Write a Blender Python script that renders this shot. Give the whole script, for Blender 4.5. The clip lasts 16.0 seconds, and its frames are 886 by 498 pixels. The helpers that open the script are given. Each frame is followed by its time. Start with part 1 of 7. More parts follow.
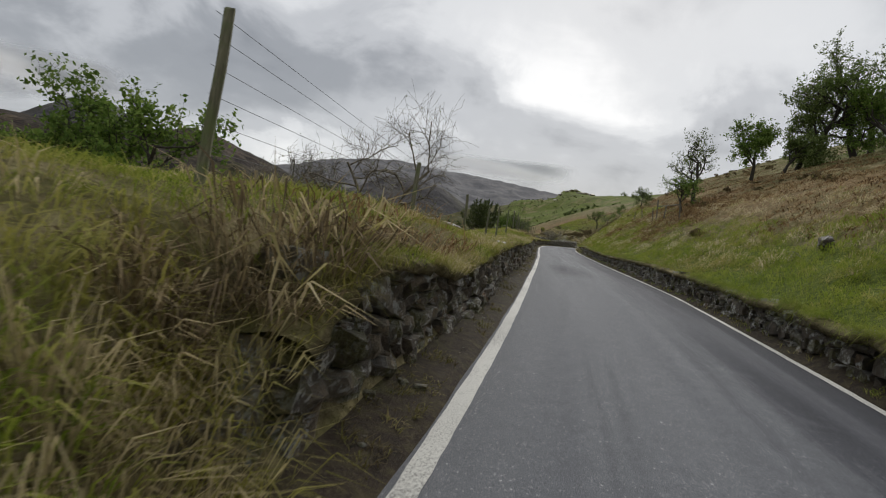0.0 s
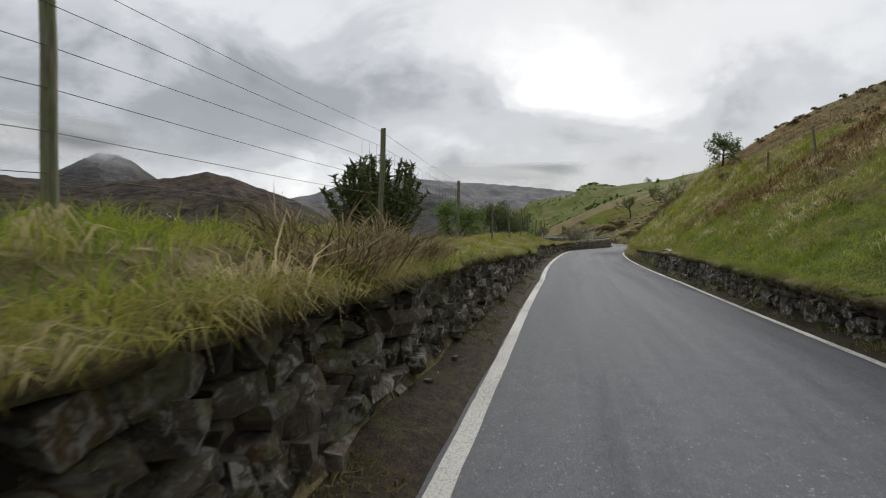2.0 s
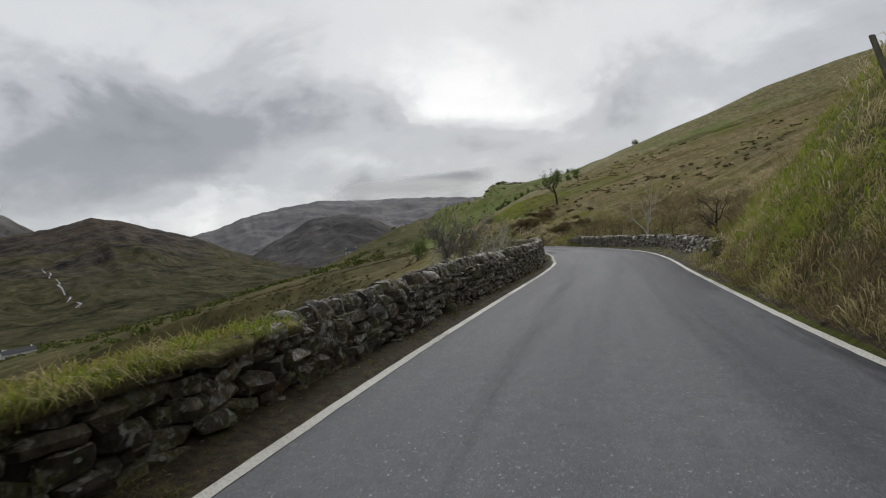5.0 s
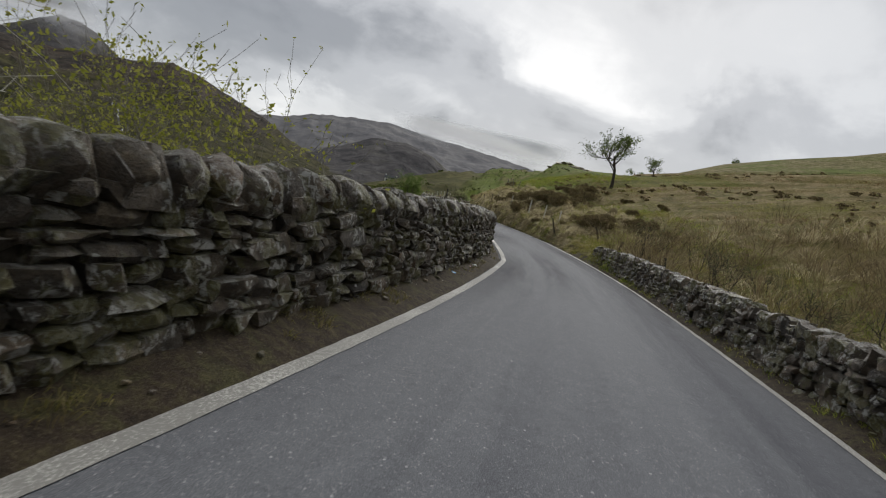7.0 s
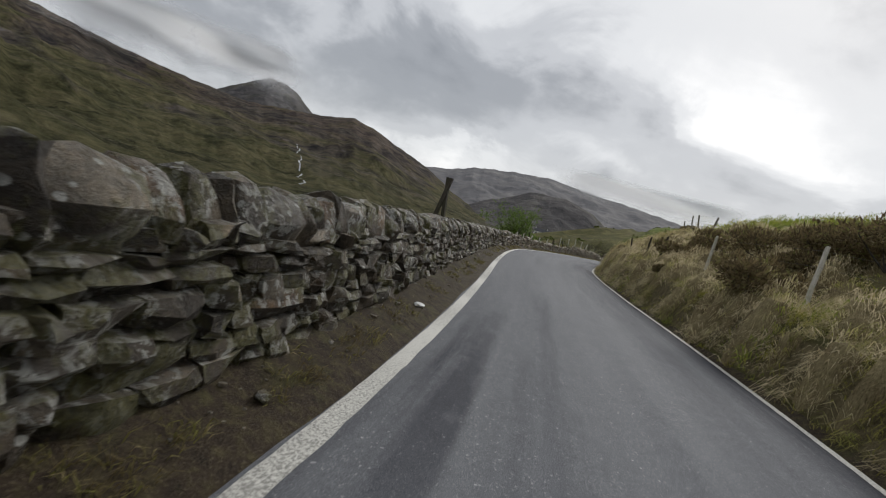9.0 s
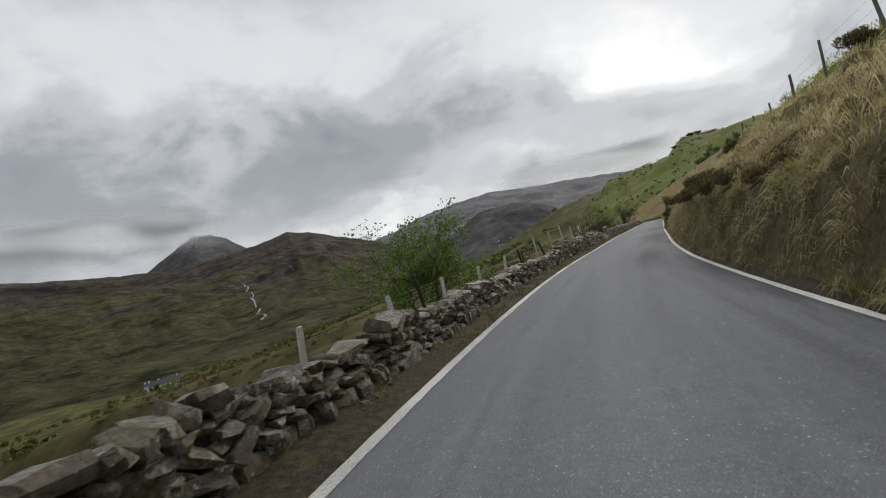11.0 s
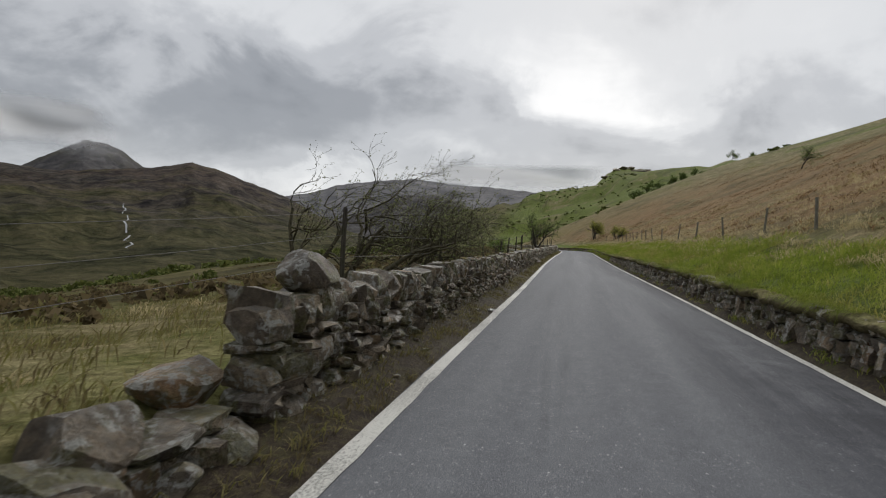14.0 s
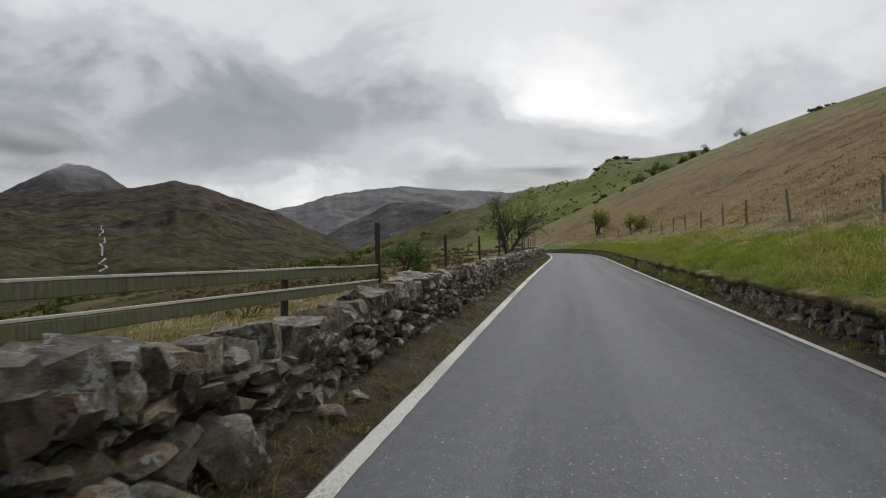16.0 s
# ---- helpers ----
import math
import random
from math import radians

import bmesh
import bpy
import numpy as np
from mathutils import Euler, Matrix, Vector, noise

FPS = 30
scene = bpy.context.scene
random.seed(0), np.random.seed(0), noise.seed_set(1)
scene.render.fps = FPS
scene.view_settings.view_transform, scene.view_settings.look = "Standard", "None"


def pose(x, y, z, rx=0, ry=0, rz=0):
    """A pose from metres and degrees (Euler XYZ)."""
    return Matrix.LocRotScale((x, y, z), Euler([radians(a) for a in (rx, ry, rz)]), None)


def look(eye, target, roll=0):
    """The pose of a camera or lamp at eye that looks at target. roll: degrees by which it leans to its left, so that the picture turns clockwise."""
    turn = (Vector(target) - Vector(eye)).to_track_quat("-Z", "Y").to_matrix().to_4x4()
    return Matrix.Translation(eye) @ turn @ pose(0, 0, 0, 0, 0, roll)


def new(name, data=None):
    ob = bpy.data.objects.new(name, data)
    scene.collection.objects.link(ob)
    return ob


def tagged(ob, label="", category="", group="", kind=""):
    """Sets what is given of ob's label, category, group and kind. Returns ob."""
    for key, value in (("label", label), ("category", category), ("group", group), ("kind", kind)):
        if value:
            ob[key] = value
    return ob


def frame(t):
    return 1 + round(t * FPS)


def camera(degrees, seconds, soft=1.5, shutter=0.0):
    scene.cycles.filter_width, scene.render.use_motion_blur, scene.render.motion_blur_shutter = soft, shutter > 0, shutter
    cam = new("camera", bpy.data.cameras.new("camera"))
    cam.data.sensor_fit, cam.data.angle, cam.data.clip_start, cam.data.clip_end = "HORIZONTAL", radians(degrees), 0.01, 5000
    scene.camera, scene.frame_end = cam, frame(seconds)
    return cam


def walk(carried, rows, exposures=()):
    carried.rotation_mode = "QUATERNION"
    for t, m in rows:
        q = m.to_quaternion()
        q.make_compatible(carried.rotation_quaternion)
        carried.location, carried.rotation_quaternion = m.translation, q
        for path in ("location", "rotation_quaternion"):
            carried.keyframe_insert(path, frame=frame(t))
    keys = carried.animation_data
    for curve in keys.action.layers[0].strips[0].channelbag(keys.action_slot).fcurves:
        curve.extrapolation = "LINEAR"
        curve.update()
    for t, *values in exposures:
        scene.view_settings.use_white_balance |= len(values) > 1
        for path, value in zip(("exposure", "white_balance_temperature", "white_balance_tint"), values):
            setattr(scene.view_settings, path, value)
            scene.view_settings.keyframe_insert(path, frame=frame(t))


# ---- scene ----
cam = camera(76.19, 16.0, 1.1, 0.03)
ROWS = [
    (0.0, 0.94, -281.27, 3.83, 9.29, -3.20, -7.09),
    (0.5, 1.45, -272.17, 3.77, 10.35, -2.73, -4.95),
    (1.0, 1.76, -263.07, 3.69, 10.83, -2.18, -1.96),
    (1.5, 1.94, -253.98, 3.59, 11.20, -2.53, -1.24),
    (2.0, 2.07, -244.90, 3.49, 11.39, -1.98, 0.02),
    (2.5, 2.22, -235.83, 3.39, 11.45, -1.20, 1.75),
    (3.0, 2.45, -226.78, 3.29, 10.51, -1.03, 5.47),
    (3.5, 2.94, -217.75, 3.17, 9.46, -0.01, 8.38),
    (4.0, 3.69, -208.74, 3.06, 6.56, 0.87, 13.33),
    (4.2, 4.03, -205.15, 3.01, 5.19, 1.27, 13.56),
    (4.6, 4.78, -197.99, 2.91, 4.04, 0.77, 12.24),
    (5.0, 5.76, -190.88, 2.80, 3.12, -0.95, 6.83),
    (5.4, 7.06, -183.84, 2.69, 2.60, -3.18, -0.39),
    (5.8, 8.62, -176.87, 2.58, 2.63, -5.19, -7.12),
    (6.1, 9.82, -171.67, 2.49, 3.11, -6.11, -10.48),
    (6.3, 10.55, -168.19, 2.43, 3.68, -6.27, -11.37),
    (6.5, 11.20, -164.70, 2.36, 5.13, -6.11, -12.43),
    (7.0, 12.27, -155.92, 2.18, 8.49, -5.87, -13.07),
    (7.5, 12.66, -147.11, 2.02, 11.77, -7.05, -15.08),
    (8.0, 12.55, -138.33, 1.91, 16.36, -6.58, -16.32),
    (8.5, 11.86, -129.59, 1.88, 20.05, -5.24, -16.55),
    (9.0, 10.55, -120.93, 1.90, 24.83, -4.57, -16.26),
    (9.2, 9.87, -117.50, 1.91, 26.64, -4.16, -13.93),
    (9.5, 8.72, -112.37, 1.93, 27.42, -3.70, -11.94),
    (9.8, 7.45, -107.27, 1.94, 27.13, -2.86, -7.74),
    (10.2, 5.70, -100.50, 1.94, 25.60, -1.47, -0.32),
    (10.6, 4.07, -93.70, 1.93, 23.40, -0.11, 7.11),
    (11.0, 2.74, -86.83, 1.91, 21.21, 0.83, 12.32),
    (11.3, 1.96, -81.65, 1.89, 20.00, 1.03, 13.40),
    (11.5, 1.54, -78.18, 1.88, 18.91, 1.05, 13.02),
    (12.0, 0.76, -69.49, 1.85, 15.76, 0.61, 11.11),
    (12.5, 0.28, -60.78, 1.82, 13.81, -0.04, 6.37),
    (13.0, 0.06, -52.08, 1.78, 12.63, -1.10, 4.01),
    (13.5, 0.01, -43.37, 1.74, 11.85, -2.03, 1.63),
    (14.0, -0.02, -34.68, 1.69, 12.32, -1.48, -2.12),
    (14.5, -0.05, -26.00, 1.62, 12.38, -1.25, -0.26),
    (15.0, -0.04, -17.32, 1.55, 12.32, -1.24, 0.87),
    (15.5, -0.02, -8.66, 1.47, 11.79, -1.26, 1.62),
    (16.0, 0.00, 0.00, 1.40, 11.59, -0.88, 0.84),
]
walk(cam, [(t, pose(x, y, z, 90 + pitch, roll, yaw)) for t, x, y, z, yaw, pitch, roll in ROWS],
     [(0.0, 0.02), (1.0, 0.12), (2.0, 0.16), (3.5, 0.0), (4.2, -0.04), (6.5, 0.03), (7.5, 0.03), (8.0, 0.06), (8.5, 0.0), (9.1, 0.14), (11.4, 0.03), (12.0, -0.02), (13.2, -0.04), (14.5, 0.03), (16.0, 0.0)])

# ---- world, sun, exposure ----


class Nodes:
    """Small helper to wire a node tree."""

    def __init__(self, tree):
        self.tree = tree
        tree.nodes.clear()

    def add(self, kind, props=None, **ins):
        n = self.tree.nodes.new(kind)
        for k, v in (props or {}).items():
            setattr(n, k, v)
        for k, v in ins.items():
            key = int(k[1:]) if k[0] == "i" and k[1:].isdigit() else k.replace("_", " ")
            self.put(n.inputs[key], v)
        return n

    def put(self, socket, v):
        if isinstance(v, bpy.types.NodeSocket):
            self.tree.links.new(v, socket)
        elif isinstance(v, bpy.types.Node):
            self.tree.links.new(v.outputs[0], socket)
        else:
            socket.default_value = v

    def math(self, op, a, b=0.0, c=None):
        n = self.add("ShaderNodeMath", {"operation": op})
        self.put(n.inputs[0], a)
        self.put(n.inputs[1], b)
        if c is not None:
            self.put(n.inputs[2], c)
        return n.outputs[0]

    def noise(self, vec, scale, detail=4.0, rough=0.55, dist=0.0):
        n = self.add("ShaderNodeTexNoise", Vector=vec, Scale=scale, Detail=detail, Roughness=rough, Distortion=dist)
        return n.outputs[0]

    def ramp(self, fac, stops, interp="LINEAR"):
        n = self.add("ShaderNodeValToRGB", Fac=fac)
        n.color_ramp.interpolation = interp
        el = n.color_ramp.elements
        while len(el) < len(stops):
            el.new(0.5)
        for e, (p, c) in zip(el, stops):
            e.position = p
            e.color = (*c, 1) if len(c) == 3 else c
        return n.outputs[0]

    def mix(self, fac, a, b, blend="MIX"):
        n = self.add("ShaderNodeMix", {"data_type": "RGBA", "blend_type": blend})
        self.put(n.inputs[0], fac)
        for i, v in ((6, a), (7, b)):
            self.put(n.inputs[i], (*v, 1) if isinstance(v, tuple) and len(v) == 3 else v)
        return n.outputs[2]

    def span(self, v, a, b, lo=0.0, hi=1.0):
        n = self.add("ShaderNodeMapRange", Value=v)
        n.inputs[1].default_value, n.inputs[2].default_value = a, b
        n.inputs[3].default_value, n.inputs[4].default_value = lo, hi
        return n.outputs[0]


SUN_AZ, SUN_EL = radians(6), radians(32)  # azimuth to the right of +y
# banks and gaps of the cloud: bearing, height, half widths in degrees, lighter or darker; the thin place hides the sun
BILLOWS = ((1, 15.5, 9, 3.6, 0.23), (7, 13.2, 7, 3.0, 0.17), (-6, 17.5, 6, 2.6, 0.12), (-1, 23, 16, 6, 0.12), (-42, 11, 22, 5, -0.17), (-20, 13, 9, 4, -0.05), (-28, 5.0, 8, 1.8, 0.26),
           (-9, 7.2, 7, 2.0, 0.14), (-52, 22, 12, 7, 0.14), (-28, 22, 16, 6, 0.10), (20, 16, 10, 8, 0.10), (12, 25, 8, 4, -0.10), (-44, 7.0, 8, 1.6, 0.10))
world = bpy.data.worlds.new("overcast")
scene.world = world
world.use_nodes = True
w = Nodes(world.node_tree)
coord = w.add("ShaderNodeTexCoord").outputs["Generated"]
sep = w.add("ShaderNodeSeparateXYZ", i0=coord)
up = w.math("MAXIMUM", sep.outputs[2], 0.02)
up2 = w.math("ADD", up, 0.42)
cloud_pos = w.add("ShaderNodeCombineXYZ", i0=w.math("DIVIDE", sep.outputs[0], up2), i1=w.math("DIVIDE", sep.outputs[1], up2), i2=0.3).outputs[0]
n_big = w.noise(cloud_pos, 1.3, 6.0, 0.55, 0.6)
n_mid = w.noise(cloud_pos, 3.6, 7.0, 0.56, 0.5)
n_puff = w.noise(coord, 6.5, 7.0, 0.56, 0.35)
n_roll = w.noise(w.add("ShaderNodeMapping", Vector=coord, Scale=(1.0, 1.0, 1.9)).outputs[0], 3.4, 8.0, 0.55, 0.5)
# bearing and height in the sky, their edges broken up by the clouds' own billows
bearing = w.math("ADD", w.math("ARCTAN2", sep.outputs[0], sep.outputs[1]), w.math("MULTIPLY", w.math("SUBTRACT", n_puff, 0.5), 0.62))
height_ = w.math("ADD", w.math("ARCSINE", sep.outputs[2]), w.math("MULTIPLY", w.math("SUBTRACT", n_roll, 0.5), 0.34))


def billow(az, el, wide, tall, gain):
    """A soft bank or gap of the overcast, centred at a bearing and a height in degrees."""
    u = w.math("DIVIDE", w.math("SUBTRACT", bearing, radians(az)), radians(wide))
    v = w.math("DIVIDE", w.math("SUBTRACT", height_, radians(el)), radians(tall))
    r2 = w.math("ADD", w.math("MULTIPLY", u, u), w.math("MULTIPLY", v, v))
    return w.math("MULTIPLY", w.math("EXPONENT", w.math("MULTIPLY", r2, -1.0)), gain)


cloud = w.math("ADD", w.math("MULTIPLY", w.math("SUBTRACT", n_big, 0.5), 0.40), w.math("ADD", w.math("MULTIPLY", w.math("SUBTRACT", n_mid, 0.5), 0.22), w.math("MULTIPLY", w.math("SUBTRACT", n_roll, 0.5), 0.55)))
deep = w.math("ADD", cloud, 0.505)
for az, el, wide, tall, gain in BILLOWS:
    deep = w.math("ADD", deep, billow(az, el, wide, tall, gain))
tint = w.ramp(deep, [(0.18, (0.225, 0.238, 0.262)), (0.34, (0.33, 0.345, 0.372)), (0.50, (0.53, 0.545, 0.572)), (0.66, (0.72, 0.733, 0.752)), (0.93, (1.0, 1.0, 1.0))], "EASE")
below = w.span(sep.outputs[2], -0.02, 0.0, 0.0, 1.0)
sky = w.add("ShaderNodeTexSky", {"sky_type": "NISHITA", "sun_disc": False, "sun_elevation": SUN_EL, "sun_rotation": SUN_AZ})
sky_dim = w.mix(1.0, sky.outputs[0], (0.10, 0.10, 0.10), "MULTIPLY")
veil = w.mix(0.94, sky_dim, tint)
land = w.mix(below, (0.10, 0.11, 0.08), veil)
w.add("ShaderNodeOutputWorld", Surface=w.add("ShaderNodeBackground", Color=land, Strength=1.0).outputs[0])

sun = new("sun", bpy.data.lights.new("sun", "SUN"))
sun.data.energy, sun.data.angle, sun.data.color = 1.7, radians(25), (1.0, 0.97, 0.92)
sun.matrix_world = look((0, 0, 0), (-math.sin(SUN_AZ) * math.cos(SUN_EL), -math.cos(SUN_AZ) * math.cos(SUN_EL), -math.sin(SUN_EL)))

# ---- materials ----


def material(name, build, rough=0.9, spec=0.2, metal=0.0, bump=None):
    m = bpy.data.materials.new(name)
    m.use_nodes = True
    t = Nodes(m.node_tree)
    tc = t.add("ShaderNodeTexCoord").outputs["Object"]
    geo = t.add("ShaderNodeNewGeometry")
    info = t.add("ShaderNodeObjectInfo")
    env = {"pos": geo.outputs["Position"], "obj": tc, "island": geo.outputs["Random Per Island"], "rand": info.outputs["Random"], "nor": geo.outputs["Normal"]}
    res = build(t, env)
    col, extra = res if isinstance(res, tuple) and isinstance(res[1], dict) else (res, {})
    bs = t.add("ShaderNodeBsdfPrincipled", Roughness=extra.get("rough", rough), Metallic=metal)
    t.put(bs.inputs["Base Color"], (*col, 1) if isinstance(col, tuple) else col)
    bs.inputs["Specular IOR Level"].default_value = spec
    if "bump" in extra:
        b = t.add("ShaderNodeBump", Height=extra["bump"], Strength=extra.get("bs", 0.5), Distance=extra.get("bd", 0.02))
        t.put(bs.inputs["Normal"], b.outputs[0])
    if "trans" in extra:
        tr = t.add("ShaderNodeBsdfTranslucent", Color=col)
        out = t.add("ShaderNodeMixShader", i0=extra["trans"], i1=bs.outputs[0], i2=tr.outputs[0]).outputs[0]
    else:
        out = bs.outputs[0]
    t.add("ShaderNodeOutputMaterial", Surface=out)
    return m


# damp places on the road: metres along it, half length, place across it from 0 to 1, half width
WET_PATCHES = ((6.0, 7.0, 0.72, 0.16), (15.0, 7.0, 0.86, 0.16), (82.0, 10.0, 0.76, 0.32), (24.0, 5.0, 0.34, 0.22), (27.0, 20.0, 0.84, 0.29), (138.0, 7.0, 0.12, 0.16), (142.0, 8.0, 0.42, 0.12), (151.0, 8.0, 0.82, 0.10), (154.0, 6.0, 0.22, 0.24), (163.0, 6.0, 0.15, 0.07), (167.0, 13.0, 0.93, 0.13), (214.0, 6.0, 0.72, 0.12), (230.0, 11.0, 0.80, 0.30), (252.0, 9.0, 0.82, 0.22))


def m_asphalt(t, e):
    p = e["pos"]
    across = t.add("ShaderNodeAttribute", {"attribute_name": "across"}).outputs["Fac"]
    along = t.add("ShaderNodeAttribute", {"attribute_name": "along"}).outputs["Fac"]
    uv = t.add("ShaderNodeCombineXYZ", i0=across, i1=along, i2=0.0).outputs[0]
    fine = t.noise(p, 170.0, 2.0, 0.6)
    chips = t.noise(p, 48.0, 3.0, 0.6)
    mott = t.noise(p, 6.0, 5.0, 0.65)
    lanes = t.noise(t.add("ShaderNodeMapping", Vector=uv, Scale=(7.0, 0.05, 1.0)).outputs[0], 1.0, 3.0, 0.55)
    damp = t.noise(t.add("ShaderNodeMapping", Vector=uv, Scale=(8.0, 0.07, 1.0), Location=(3.0, 7.0, 0.0)).outputs[0], 1.0, 7.0, 0.66, 0.25)
    side = t.math("ABSOLUTE", t.math("SUBTRACT", across, 0.30))
    side2 = t.math("ABSOLUTE", t.math("SUBTRACT", across, 0.80))
    track = t.math("MAXIMUM", t.span(side, 0.16, 0.02), t.span(side2, 0.20, 0.02))
    base = t.ramp(fine, [(0.30, (0.088, 0.092, 0.100)), (0.58, (0.192, 0.198, 0.210)), (0.74, (0.38, 0.385, 0.39))])
    base = t.mix(t.span(chips, 0.63, 0.68), base, (0.42, 0.42, 0.415))
    grit = t.add("ShaderNodeTexVoronoi", {"feature": "F1"}, Vector=p, Scale=16.0)
    pale = t.add("ShaderNodeSeparateXYZ", i0=grit.outputs["Color"]).outputs[0]
    base = t.mix(t.math("MULTIPLY", t.span(grit.outputs["Distance"], 0.17, 0.11), t.span(pale, 0.84, 0.86, 0.0, 0.75)), base, (0.55, 0.55, 0.54))
    base = t.mix(t.span(mott, 0.35, 0.65, 0.0, 0.35), base, t.mix(1.0, base, (0.66, 0.66, 0.67), "MULTIPLY"))
    col = t.mix(t.span(lanes, 0.40, 0.62, 0.0, 0.40), base, t.mix(1.0, base, (0.66, 0.66, 0.70), "MULTIPLY"))
    wet = t.math("MULTIPLY", track, t.span(damp, 0.50, 0.66, 0.0, 0.45))
    brim = t.math("MULTIPLY", t.span(across, 0.80, 0.93), t.span(t.noise(t.add("ShaderNodeMapping", Vector=uv, Scale=(6.0, 0.10, 1.0), Location=(9.0, 2.0, 0.0)).outputs[0], 1.0, 6.0, 0.65, 0.3), 0.46, 0.56))
    brim = t.math("MAXIMUM", brim, t.math("MULTIPLY", t.span(t.math("ADD", across, t.math("MULTIPLY", t.math("SUBTRACT", lanes, 0.5), 0.25)), 0.80, 0.86), t.span(along, 50.0, 38.0)))
    wet = t.math("MAXIMUM", wet, brim)
    shift = t.math("ADD", across, t.math("MULTIPLY", t.math("SUBTRACT", damp, 0.5), 0.35))
    broken = t.span(t.math("ADD", t.math("MULTIPLY", damp, 0.55), t.math("MULTIPLY", t.noise(p, 1.1, 5.0, 0.62, 0.4), 0.45)), 0.33, 0.48)
    for mid, half, lane, wide in WET_PATCHES:
        run = t.span(t.math("ABSOLUTE", t.math("SUBTRACT", along, mid)), half, half * 0.1)
        patch = t.math("MULTIPLY", run, t.span(t.math("ABSOLUTE", t.math("SUBTRACT", shift, lane)), wide, wide * 0.2))
        wet = t.math("MAXIMUM", wet, t.math("MULTIPLY", patch, broken))
    col = t.mix(t.span(t.math("ADD", across, t.math("MULTIPLY", t.math("SUBTRACT", lanes, 0.5), 0.5)), 0.48, 0.80, 0.0, 0.75), col, t.mix(1.0, col, (0.66, 0.66, 0.69), "MULTIPLY"))
    col = t.mix(t.math("MULTIPLY", wet, 0.85), col, t.mix(1.0, col, (0.32, 0.32, 0.36), "MULTIPLY"))
    return col, {"rough": 0.80, "bump": t.math("ADD", fine, chips), "bs": 0.55, "bd": 0.006}


def m_paint_line(t, e):
    n = t.noise(e["pos"], 60.0, 5.0, 0.72)
    g = t.noise(e["pos"], 150.0, 2.0, 0.6)
    w_ = t.noise(e["pos"], 0.45, 2.0, 0.5)
    wear = t.math("ADD", n, t.math("MULTIPLY", w_, 0.45))
    along = t.add("ShaderNodeSeparateXYZ", i0=e["pos"]).outputs[1]
    scuffed = t.span(t.math("ABSOLUTE", t.math("ADD", along, 146.0)), 16.0, 7.0, 0.0, 0.14)
    c = t.mix(t.span(t.math("ADD", wear, scuffed), 0.70, 0.84, 0.0, 0.75), (0.66, 0.65, 0.60), (0.10, 0.096, 0.088))
    return t.mix(t.span(g, 0.3, 0.7, 0.25, 0.0), c, (0.3, 0.29, 0.26)), {"bump": g, "bs": 0.3, "bd": 0.004}


def m_soil(t, e):
    n = t.noise(e["pos"], 9.0, 6.0, 0.65, 0.3)
    g = t.noise(e["pos"], 60.0, 4.0, 0.7)
    c = t.ramp(n, [(0.3, (0.016, 0.012, 0.008)), (0.48, (0.040, 0.028, 0.018)), (0.62, (0.064, 0.052, 0.025)), (0.78, (0.13, 0.105, 0.060))])
    c = t.mix(t.span(g, 0.52, 0.66, 0.0, 0.7), c, (0.13, 0.105, 0.064))
    c = t.mix(t.span(t.noise(e["pos"], 2.2, 5.0, 0.66, 0.4), 0.54, 0.66, 0.0, 0.55), c, t.ramp(g, [(0.35, (0.040, 0.042, 0.014)), (0.65, (0.13, 0.125, 0.045))]))
    return c, {"bump": t.math("ADD", n, g), "bs": 0.8, "bd": 0.03}


